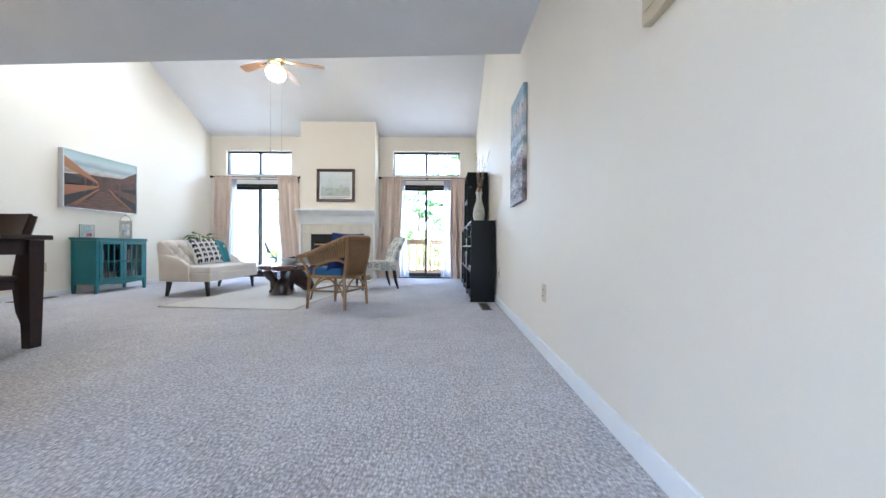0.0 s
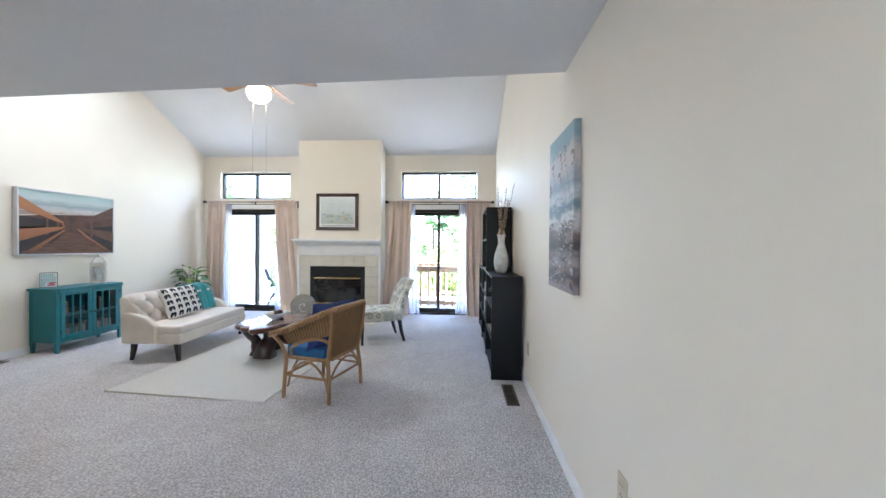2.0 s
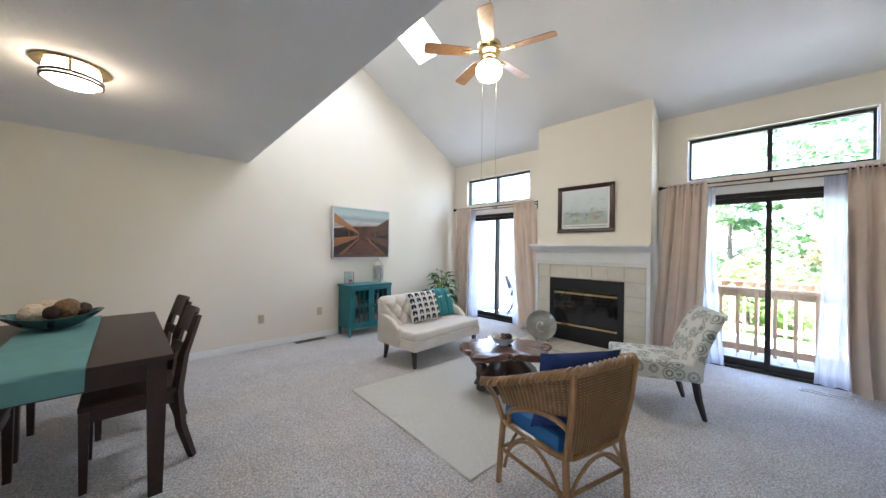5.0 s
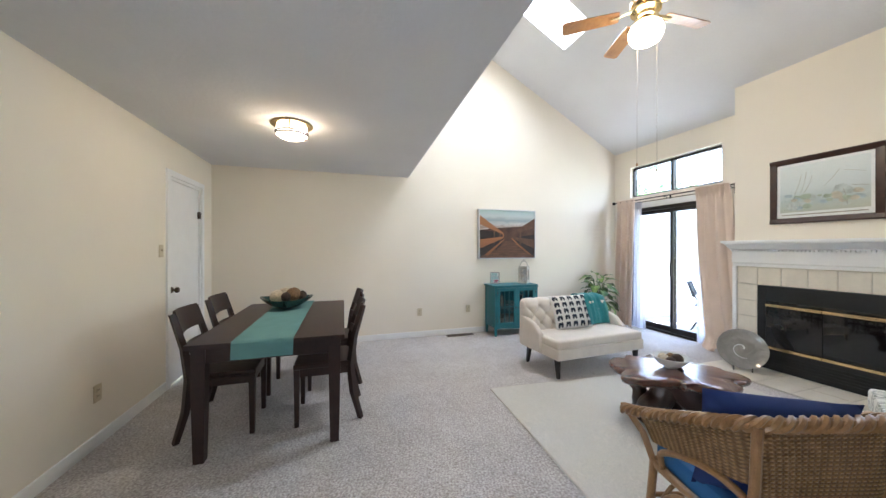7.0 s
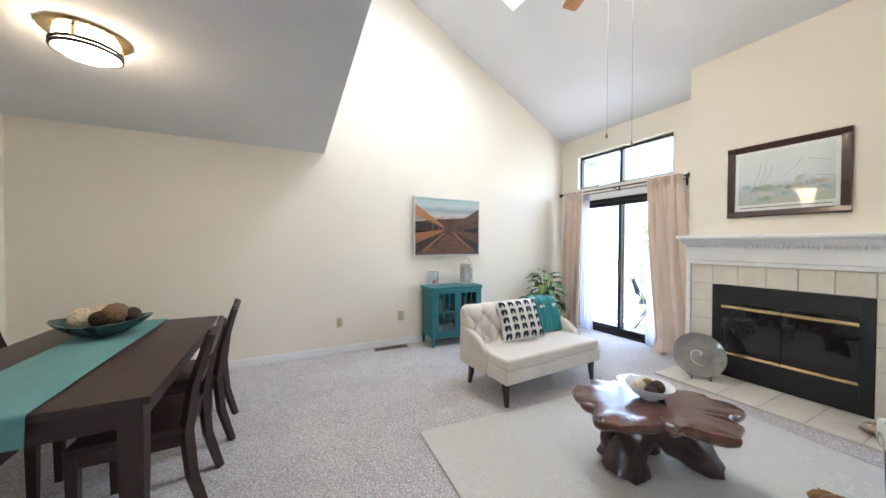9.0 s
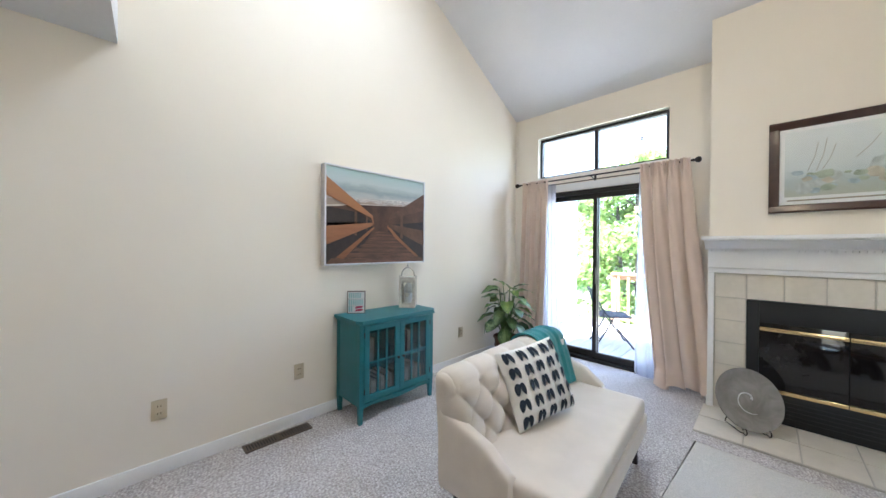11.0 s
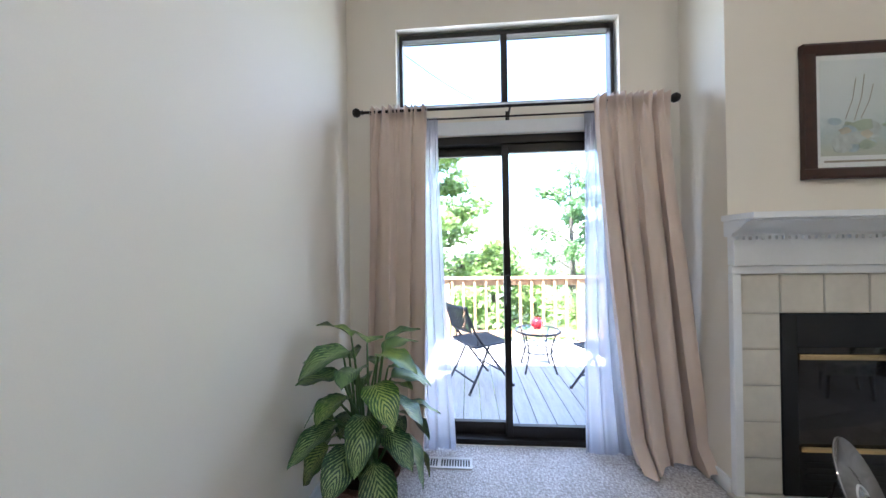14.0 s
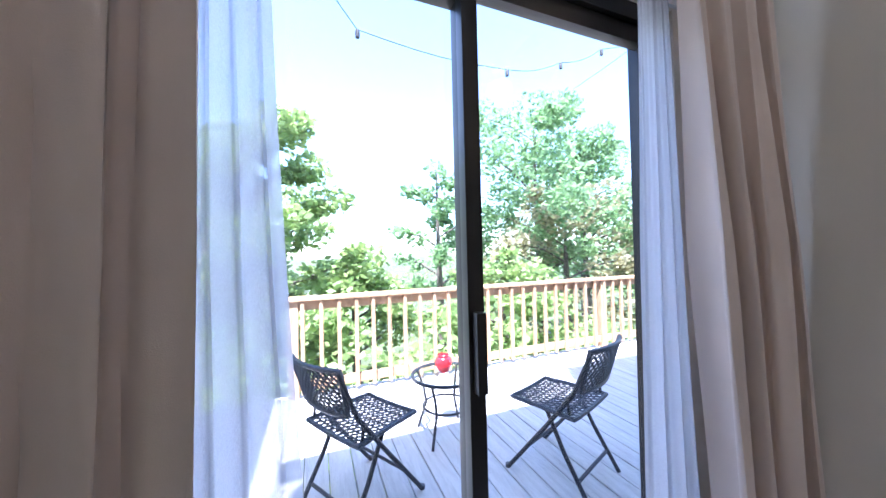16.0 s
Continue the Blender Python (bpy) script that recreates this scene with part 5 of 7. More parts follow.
for y in (0.004, CL - 0.022):
    part("side_panel", box((0.03, y, 0.13), (CD - 0.03, y + 0.018, CT - 0.041), 0.002), M_TEAL, cab)
part("back_panel", box((0.006, 0.03, 0.13), (0.016, CL - 0.03, CT - 0.041)), M_TEAL, cab)
part("bottom_panel", box((0.02, 0.02, 0.145), (CD - 0.02, CL - 0.02, 0.163)), M_TEAL, cab)
part("inner_shelf", box((0.02, 0.024, 0.41), (CD - 0.05, CL - 0.024, 0.424)), M_TEAL, cab)
part("apron", prism([(0.036, 0.145), (0.036, 0.115), (0.12, 0.125), (CL / 2, 0.105), (CL - 0.12, 0.125), (CL - 0.036, 0.115), (CL - 0.036, 0.145)], CD - 0.028, CD - 0.012, "x"), M_TEAL, cab)
M_CABGLASS = glass_material("cabinet_glass", (0.75, 0.8, 0.82), 0.08)
for y0, y1, ky in ((0.040, CL / 2 - 0.002, CL / 2 - 0.025), (CL / 2 + 0.002, CL - 0.040, CL / 2 + 0.025)):
    z0, z1, st = 0.165, CT - 0.044, 0.045
    dr = part("door", boxes(((CD - 0.020, y0, z0), (CD, y0 + st, z1)), ((CD - 0.020, y1 - st, z0), (CD, y1, z1)), ((CD - 0.020, y0 + st, z0), (CD, y1 - st, z0 + st)), ((CD - 0.020, y0 + st, z1 - st), (CD, y1 - st, z1)), bevel=0.002), M_TEAL, cab)
    for k in (1, 2):
        yy = y0 + st + (y1 - y0 - 2 * st) * k / 3
        part("muntin", box((CD - 0.016, yy - 0.006, z0 + st), (CD - 0.002, yy + 0.006, z1 - st)), M_TEAL, dr)
    zz = (z0 + z1) / 2
    part("muntin", box((CD - 0.015, y0 + st, zz - 0.006), (CD - 0.003, y1 - st, zz + 0.006)), M_TEAL, dr)
    part("pane", box((CD - 0.011, y0 + st, z0 + st), (CD - 0.008, y1 - st, z1 - st)), M_CABGLASS, dr, "clear glass").visible_shadow = False
    part("knob", rotated(lathe([(0.0, 0), (0.006, 0.001), (0.005, 0.010), (0.011, 0.016), (0.009, 0.024), (0.0, 0.026)], 14), Matrix.Translation((CD, ky, zz - 0.01)) @ Matrix.Rotation(radians(90), 4, "Y")), M_KNOB, dr, "small dark knob")
    for z in (z0 + 0.06, z1 - 0.09):
        part("hinge", tube([(CD + 0.001, y0 + 0.001 if y0 < 0.2 else y1 - 0.001, z), (CD + 0.001, y0 + 0.001 if y0 < 0.2 else y1 - 0.001, z + 0.04)], 0.004, 6), M_KNOB, dr, "small dark hinge")
# contents seen through the cabinet glass
M_BOOKS = [plain(n, c, 0.7, vary=0.15, scale=20, bump=0.1) for n, c in (("kraft_paper", (0.30, 0.22, 0.16)), ("grey_cover", (0.25, 0.25, 0.26)), ("wine_cover", (0.10, 0.03, 0.04)), ("cream_cover", (0.55, 0.50, 0.42)), ("navy_cover", (0.03, 0.045, 0.09)), ("sage_cover", (0.20, 0.25, 0.20)), ("tan_cover", (0.36, 0.24, 0.13)))]


def book(at, size, mat, label, group, rz=0):
    d, w, h = size
    b = thing("book", label, "book", pose(*at, 0, 0, rz), group)
    part("cover", boxes(((0, 0, 0), (d, 0.003, h)), ((0, w - 0.003, 0), (d, w, h)), ((0, 0.003, 0), (0.003, w - 0.003, h)), bevel=0.0008), mat, b)
    part("page_block", box((0.003, 0.0032, 0.003), (d - 0.004, w - 0.0032, h - 0.003)), M_BOOKS[3], b, "cream paper pages")
    return b


rnd = random.Random(3)
for base, y, end in ((0.164, 4.13, 4.39), (0.164, 4.49, 4.72)):
    while y < end:
        w = rnd.uniform(0.03, 0.055)
        mt = rnd.choice((0, 0, 3, 1))
        book((-4.955, y, base), (0.2, w, rnd.uniform(0.10, 0.135)), M_BOOKS[mt], ("kraft brown", "grey", "dark red", "cream")[mt] + " bound book inside the teal cabinet", "books in the cabinet")
        y += w + 0.002
for y in (4.20, 4.58):
    book((-4.955, y, 0.425), (0.2, 0.05, 0.19), M_BOOKS[2], "dark red bound book inside the teal cabinet", "books in the cabinet")

# tabletop sign
M_SIGNW = plain("white_sign_board", (0.70, 0.72, 0.72), 0.6, vary=0.05, bump=0.1)
M_SIGNT = plain("aqua_lettering", (0.28, 0.50, 0.50), 0.6, vary=0.1, bump=0.1)
M_SIGNP = plain("red_sandal_print", (0.40, 0.05, 0.12), 0.6, vary=0.2, bump=0.1)
M_SIGNB = wood("weathered_box_wood", (0.07, 0.05, 0.04), (0.19, 0.14, 0.11), 0.7, (3, 3, 9), 5.0)
sg = thing("box_sign", "small wooden box sign with aqua rows on the cabinet", "sign", pose(-4.995, 4.138, CT, 0, 0, -36))
part("sign_box", box((-0.035, 0, 0), (0.0, 0.145, 0.185), 0.002), M_SIGNB, sg)
part("sign_face", box((0.0003, 0.006, 0.006), (0.002, 0.139, 0.179)), M_SIGNW, sg)
for r, (z, n) in enumerate(((0.128, 6), (0.072, 7), (0.018, 2))):
    for k in range(n):
        part("letter_bar", box((0.0021, 0.014 + 0.017 * k, z), (0.0032, 0.014 + 0.017 * k + 0.010, z + 0.042)), M_SIGNT, sg)
for z in (0.016, 0.040):
    part("sandal_print", prism([(0.058, z), (0.075, z + 0.019), (0.115, z + 0.024), (0.132, z + 0.014), (0.112, z + 0.004)], 0.0021, 0.0034, "x"), M_SIGNP, sg, smooth=0)
for z in (0.062, 0.118):
    part("sign_line", box((0.0021, 0.008, z), (0.003, 0.137, z + 0.003)), M_BOOKS[1], sg)

# lantern
M_LANT = plain("distressed_white_wood", (0.50, 0.47, 0.42), 0.7, vary=0.25, scale=22, grain=90, bump=0.4)
ln = thing("lantern", "distressed white wooden lantern with a candle", "lantern", pose(-4.915, 4.712, CT, 0, 0, -46))
a, h = 0.061, 0.262
part("base", box((-a - 0.012, -a - 0.012, 0), (a + 0.012, a + 0.012, 0.018), 0.004), M_LANT, ln)
part("cap", box((-a - 0.008, -a - 0.008, h), (a + 0.008, a + 0.008, h + 0.018), 0.004), M_LANT, ln)
for sx in (-1, 1):
    for sy in (-1, 1):
        part("corner_post", box((sx * a - 0.014, sy * a - 0.014, 0.018), (sx * a + 0.014, sy * a + 0.014, h), 0.002), M_LANT, ln)
    part("glass_pane", box((sx * a - 0.001, -a + 0.009, 0.02), (sx * a + 0.001, a - 0.009, h - 0.002)), M_GLASS, ln, "clear glass").visible_shadow = False
    part("cross_bar", box((sx * (a + 0.002) - 0.002, -0.003, 0.02), (sx * (a + 0.002) + 0.002, 0.003, h - 0.002)), M_LANT, ln)
    for z0, z1 in ((0.018, 0.046), (h - 0.034, h)):
        part("rail", box((sx * a - 0.008, -a + 0.014, z0), (sx * a + 0.008, a - 0.014, z1), 0.002), M_LANT, ln)
        part("rail", box((-a + 0.014, sx * a - 0.008, z0), (a - 0.014, sx * a + 0.008, z1), 0.002), M_LANT, ln)
    part("rosette", rotated(lathe([(0.0, 0), (0.022, 0.0), (0.022, 0.003), (0.012, 0.006), (0.0, 0.006)], 14), Matrix.Translation((sx * (a + 0.004), 0, 0.12)) @ Matrix.Rotation(radians(90 * sx), 4, "Y")), M_LANT, ln)
    part("ear", rotated(lathe([(0.0, 0), (0.009, 0.002), (0.006, 0.01), (0.011, 0.018), (0.0, 0.024)], 12), Matrix.Translation((0, sx * (a + 0.002), h + 0.012)) @ Matrix.Rotation(radians(-60 * sx), 4, "X")), M_LANT, ln)
part("handle", tube([(0, a * math.cos(t), h + 0.018 + 0.085 * math.sin(t)) for t in [math.pi * k / 16 for k in range(17)]], 0.006, 6), M_LANT, ln)
part("finial", lathe([(0.0, 0.0), (0.010, 0.002), (0.006, 0.012), (0.013, 0.022), (0.008, 0.034), (0.0, 0.038)], 12, (0, 0, h + 0.10)), M_LANT, ln)
part("inner_panel", prism([(-0.044, 0.06), (-0.044, 0.17), (-0.028, 0.205), (0.0, 0.225), (0.028, 0.205), (0.044, 0.17), (0.044, 0.06), (0.028, 0.048), (-0.028, 0.048)], -0.046, -0.042, "x"), M_CERAMIC, ln, "white shaped inner panel")
part("candle", lathe([(0.0, 0.0), (0.034, 0.0), (0.034, 0.11), (0.030, 0.113), (0.0, 0.110)], 20, (0, 0, 0.019)), M_CERAMIC, ln, "white pillar candle")

# ---- bookcases ----
def bookcase(name, y0, h, levels, label):
    b = thing(name, label, "bookcase", pose(0.472, y0, 0), "bookcases along the wall")
    w, d, t = 0.775, 0.305, 0.022
    for y in (0, w - t):
        part("side_panel", box((0, y, 0), (d, y + t, h), 0.0015), M_BLACK, b)
    part("top_panel", box((0, t, h - t), (d, w - t, h), 0.0015), M_BLACK, b)
    part("back_panel", box((d - 0.006, t, 0.05), (d - 0.002, w - t, h - t)), M_BLACK, b)
    part("plinth", box((0.02, t, 0.0), (0.035, w - t, 0.05)), M_BLACK, b)
    for z in levels:
        part("shelf", box((0.004, t, z), (d - 0.007, w - t, z + t), 0.0015), M_BLACK, b)
    return b


bookcase("bookcase", 3.748, 1.04, (0.05, 0.37, 0.70), "low black veneer bookcase nearly empty")
bookcase("bookcase", 4.526, 1.83, (0.05, 0.37, 0.70, 1.02, 1.42), "tall black veneer bookcase with a few books")
bookcase("bookcase", 5.304, 1.02, (0.05, 0.37, 0.70), "low black veneer bookcase nearly empty")
rnd = random.Random(8)
for y, base, n, hh in ((4.58, 1.442, 4, 0.2), (5.06, 0.392, 5, 0.22), (5.41, 0.722, 4, 0.2)):
    for k in range(n):
        w = rnd.uniform(0.022, 0.04)
        mt = rnd.randrange(7)
        book((0.50, y, base), (0.19, w, hh * rnd.uniform(0.85, 1.05)), M_BOOKS[mt], ("kraft brown", "grey", "dark red", "cream", "navy", "sage green", "tan")[mt] + " book upright on the black shelf", "books on the shelves")
        y += w + 0.002
for base, y0, n in ((0.722, 4.98, 5), (0.072, 4.71, 3), (0.392, 4.11, 2)):
    z = base
    for k in range(n):
        t = rnd.uniform(0.018, 0.03)
        mt = rnd.randrange(7)
        bk = book((0.49, y0, z + t), (0.20, t, 0.15), M_BOOKS[mt], ("kraft brown", "grey", "dark red", "cream", "navy", "sage green", "tan")[mt] + " book lying in a stack on the black shelf", "books on the shelves")
        bk.matrix_basis = pose(0.49, y0, z, 0, 0, rnd.uniform(-6, 6)) @ pose(0, 0, t, -90, 0, 0)
        z += t + 0.001
M_BOX = plain("white_frame_paint", (0.62, 0.60, 0.57), 0.5, bump=0.1)
pf = thing("photo_frame", "pale photo frame leaning on the black shelf", "photo frame", pose(0.53, 4.80, 0.392, 0, -8, 0))
part("frame", boxes(((0, 0, 0), (0.015, 0.18, 0.02)), ((0, 0, 0.20), (0.015, 0.18, 0.22)), ((0, 0, 0.02), (0.015, 0.02, 0.20)), ((0, 0.16, 0.02), (0.015, 0.18, 0.20)), bevel=0.002), M_BOX, pf)
part("picture", box((0.004, 0.02, 0.02), (0.012, 0.16, 0.20)), M_BOOKS[1], pf)
coral = thing("coral_ornament", "cream coral ornament on a dark stand", "ornament", pose(0.60, 4.03, 0.392))
part("stand", lathe([(0.0, 0), (0.05, 0), (0.045, 0.02), (0.012, 0.03), (0.0, 0.05)], 18), M_BLACK, coral)
for k in range(9):
    a = 2 * math.pi * k / 9
    part("coral_branch", tube([(0, 0, 0.035), (0.03 * math.cos(a), 0.03 * math.sin(a), 0.07), (0.065 * math.cos(a + 0.3), 0.065 * math.sin(a + 0.3), 0.095 + 0.02 * (k % 3))], [0.016, 0.014, 0.02], 8), M_BOOKS[3], coral, smooth=70)
M_LEAFS = plain("dull_green_leaf", (0.05, 0.09, 0.035), 0.5, vary=0.3, scale=20, bump=0.2)
sp_ = thing("potted_succulent", "small grey pot with trailing green plant on the shelf", "plant", pose(0.58, 4.22, 0.722))
part("pot", lathe([(0.0, 0), (0.042, 0), (0.05, 0.09), (0.045, 0.09), (0.04, 0.08), (0.0, 0.08)], 20), M_BOOKS[1], sp_)
for k in range(16):
    a = 2.4 * k
    part("stem", tube([(0.02 * math.cos(a), 0.02 * math.sin(a), 0.08), (0.06 * math.cos(a), 0.06 * math.sin(a), 0.13 + 0.02 * (k % 3)), (0.11 * math.cos(a), 0.11 * math.sin(a), 0.10 + 0.03 * (k % 4))], [0.004, 0.007, 0.002], 5), M_LEAFS, sp_)

# tall vase with dried branches
M_VASE = plain("crackle_white_vase", (0.55, 0.54, 0.51), 0.3, vary=0.22, scale=16, grain=55, bump=0.25, coat=0.3)
vs = tagged(part("vase", lathe([(0.0, 0.0), (0.050, 0.0), (0.056, 0.008), (0.072, 0.05), (0.082, 0.10), (0.083, 0.15), (0.074, 0.21), (0.052, 0.28), (0.038, 0.33), (0.036, 0.37), (0.043, 0.41), (0.052, 0.435), (0.048, 0.436), (0.034, 0.40), (0.028, 0.36), (0.0, 0.34)], 44, cap=False), M_VASE, smooth=60), "tall white crackle vase on the low bookcase", "vase")
vs.matrix_basis = pose(0.62, 4.23, 1.04)
M_TWIG = wood("dried_twig", (0.09, 0.055, 0.03), (0.22, 0.15, 0.09), 0.8, (6, 6, 2), 6.0)
M_BUD = plain("pale_dried_bud", (0.45, 0.37, 0.28), 0.9, vary=0.3, scale=50, bump=0.4)
M_BARK = plain("curled_bark", (0.23, 0.13, 0.065), 0.85, vary=0.4, scale=40, bump=0.5)
twigs = thing("dried_branches", "dried twigs with pale buds standing in the vase", "branches", pose(0.62, 4.23, 1.38))
rnd = random.Random(21)
for k in range(9):
    a, L = rnd.uniform(0, 6.28), rnd.uniform(0.42, 0.72)
    lean = rnd.uniform(0.04, 0.17)
    pts = [Vector((lean * s * math.cos(a) + 0.015 * noise.noise((k, s * 3, 0)), lean * s * math.sin(a) + 0.015 * noise.noise((k, 0, s * 3)), s * L)) for s in [i / 8 for i in range(9)]]
    tw = part("twig", tube(pts, [0.003 - 0.0002 * i for i in range(9)], 5), M_TWIG, twigs)
    for i in range(13):
        s = 0.35 + 0.65 * i / 13
        p = pts[min(7, int(s * 8))].lerp(pts[min(8, int(s * 8) + 1)], s * 8 % 1)
        bm = bmesh.new()
        bmesh.ops.create_icosphere(bm, subdivisions=1, radius=rnd.uniform(0.005, 0.010), matrix=Matrix.Translation(p + Vector((rnd.uniform(-0.012, 0.012), rnd.uniform(-0.012, 0.012), 0))) @ Matrix.Diagonal((1.5, 1.0, 0.7, 1)))
        part("bud", bm, M_BUD, tw, smooth=80)
for k in range(7):
    a = 0.9 * k
    part("bark_curl", tube([(0.02 * math.cos(a), 0.02 * math.sin(a), 0.03), (0.034 * math.cos(a), 0.034 * math.sin(a), 0.09), (0.026 * math.cos(a + 0.5), 0.026 * math.sin(a + 0.5), 0.15 + 0.015 * (k % 3))], [0.010, 0.017, 0.008], 7), M_BARK if k % 2 else M_BUD, twigs, smooth=70)

# ---- potted plant in the corner ----
M_BASKET = plain("dark_woven_basket", (0.085, 0.035, 0.020), 0.7, vary=0.45, scale=50, grain=90, bump=0.8, depth=0.006, stretch=(1, 1, 2.5))
M_SOIL = plain("potting_soil", (0.03, 0.022, 0.017), 0.95, vary=0.4, scale=30, bump=0.8, depth=0.008)


def leaf_material():
    m, ns, ls, b = material("variegated_leaf", 0.38)
    tc = ns.new("ShaderNodeTexCoord")
    sp = node(ns, ls, "SeparateXYZ", Vector=tc.outputs["UV"])
    ab = ns.new("ShaderNodeMath")
    ab.operation = "ABSOLUTE"
    ls.new(sp.outputs[0], ab.inputs[0])
    di = ns.new("ShaderNodeMath")
    di.operation = "MULTIPLY_ADD"
    ls.new(ab.outputs[0], di.inputs[0])
    di.inputs[1].default_value = -0.55
    ls.new(sp.outputs[1], di.inputs[2])
    vein = ns.new("ShaderNodeMath")
    vein.operation = "SINE"
    mu = ns.new("ShaderNodeMath")
    mu.operation = "MULTIPLY"
    ls.new(di.outputs[0], mu.inputs[0])
    mu.inputs[1].default_value = 62.0
    ls.new(mu.outputs[0], vein.inputs[0])
    nz = node(ns, ls, "TexNoise", Vector=tc.outputs["UV"], Scale=7.0, Detail=3.0)
    s1 = ns.new("ShaderNodeMath")
    s1.operation = "MULTIPLY_ADD"
    ls.new(vein.outputs[0], s1.inputs[0])
    s1.inputs[1].default_value = 0.22
    ls.new(nz.outputs[0], s1.inputs[2])
    s2 = ns.new("ShaderNodeMath")
    s2.operation = "MULTIPLY_ADD"
    ls.new(ab.outputs[0], s2.inputs[0])
    s2.inputs[1].default_value = -0.28
    ls.new(s1.outputs[0], s2.inputs[2])
    oi = ns.new("ShaderNodeObjectInfo")
    dark = ramp(ns, ls, s2.outputs[0], (0.24, (0.012, 0.045, 0.018)), (0.42, (0.035, 0.11, 0.035)), (0.56, (0.26, 0.36, 0.13)))
    pale = ramp(ns, ls, s2.outputs[0], (0.24, (0.035, 0.11, 0.018)), (0.40, (0.15, 0.28, 0.03)), (0.56, (0.40, 0.48, 0.10)))
    mx = ns.new("ShaderNodeMix")
    mx.data_type = "RGBA"
    pw = ns.new("ShaderNodeMath")
    pw.operation = "POWER"
    ls.new(oi.outputs["Random"], pw.inputs[0])
    pw.inputs[1].default_value = 2.5
    ls.new(pw.outputs[0], mx.inputs[0])
    ls.new(dark, mx.inputs[6])
    ls.new(pale, mx.inputs[7])
    ls.new(mx.outputs[2], b.inputs["Base Color"])
    bp = node(ns, ls, "Bump", Height=vein.outputs[0], Strength=0.15, Distance=0.002)
    ls.new(bp.outputs[0], b.inputs["Normal"])
    return m


M_LEAF = leaf_material()


def leaf_bm(L, W, droop, fold=0.25):
    bm = bmesh.new()
    uv = bm.loops.layers.uv.new("UVMap")
    nl, nw = 14, 6
    g = []
    for i in range(nl + 1):
        s = i / nl
        w = W * (math.sin(math.pi * s ** 0.8) ** 0.8) if 0 < s < 1 else 0.001
        row = []
        for j in range(nw + 1):
            q = 2 * j / nw - 1
            row.append((bm.verts.new((w * q, L * s * (1 - 0.15 * droop * s), -droop * L * 0.55 * s * s + fold * abs(q) * w + 0.006 * math.sin(14 * s) * abs(q))), q, s))
        g.append(row)
    for i in range(nl):
        for j in range(nw):
            vs_ = (g[i][j], g[i + 1][j], g[i + 1][j + 1], g[i][j + 1])
            f = bm.faces.new([v[0] for v in vs_])
            for lp, v in zip(f.loops, vs_):
                lp[uv].uv = (v[1], v[2])
    return bm


plant = thing("potted_plant", "leafy variegated dumb cane in a brown woven basket", "plant", pose(-4.73, 6.06, 0) @ Matrix.Scale(1.08, 4))
part("basket", lathe([(0.0, 0.0), (0.100, 0.0), (0.106, 0.012), (0.118, 0.14), (0.130, 0.25), (0.140, 0.262), (0.136, 0.276), (0.124, 0.268), (0.118, 0.23), (0.0, 0.228)], 40, cap=False), M_BASKET, plant)
for z, r in ((0.02, 0.108), (0.085, 0.114), (0.17, 0.123), (0.262, 0.137)):
    part("basket_band", tube([(r * math.cos(t), r * math.sin(t), z + 0.004 * math.sin(20 * t)) for t in [2 * math.pi * k / 60 for k in range(60)]], 0.008, 6, closed=True), M_BASKET, plant)
part("soil", lathe([(0.0, 0.232), (0.06, 0.234), (0.117, 0.231)], 24, cap=False), M_SOIL, plant)
M_STALK = plain("green_stalk", (0.07, 0.14, 0.04), 0.5, vary=0.25, scale=20, bump=0.2)
rnd = random.Random(14)
LEAVES = 36
for k in range(LEAVES):
    s = k / (LEAVES - 1)
    a = 2.399 * k + 0.4
    z = 0.36 + 0.46 * s
    reach = 0.08 + 0.08 * (1 - s)
    L, W = rnd.uniform(0.20, 0.28) * (1 - 0.2 * s), rnd.uniform(0.056, 0.075)
    elev = -28 + 58 * s + rnd.uniform(-12, 12)
    tip = Vector((reach * math.cos(a), reach * math.sin(a), z))
    if tip.x + L * math.cos(a) < -0.30:
        L *= 0.75
    root_ = Vector((0.03 * math.cos(a * 1.7), 0.03 * math.sin(a * 1.7), 0.235))
    part("stalk", tube([root_, root_.lerp(tip, 0.55) + Vector((0, 0, 0.07)), tip], [0.008, 0.006, 0.004], 6), M_STALK, plant)
    lf = part("leaf", leaf_bm(L, W, rnd.uniform(0.5, 1.1)), M_LEAF, plant, smooth=80)
    lf.matrix_basis = Matrix.Translation(tip) @ Matrix.Rotation(a - math.pi / 2, 4, "Z") @ Matrix.Rotation(radians(elev), 4, "X") @ Matrix.Rotation(rnd.uniform(-0.4, 0.4), 4, "Y")

# ---- ceiling fan ----
M_OAK = wood("oak_blade", (0.20, 0.095, 0.035), (0.40, 0.22, 0.095), 0.35, (3, 8, 8), 3.0, coat=0.4)
FAN = (-2.32, 4.30)
fz = ceil_z(FAN[1])
fan = thing("ceiling_fan", "brass ceiling fan with five oak blades and glass globe light", "ceiling fan", pose(FAN[0], FAN[1], -0.075))
fz += 0.075
part("canopy", lathe([(0.0, fz + 0.04), (0.070, fz + 0.035), (0.068, fz - 0.035), (0.045, fz - 0.075), (0.015, fz - 0.085), (0.0, fz - 0.085)], 28), M_BRASS, fan)
part("downrod", tube([(0, 0, fz - 0.08), (0, 0, 3.56)], 0.012, 12), M_BRASS, fan)
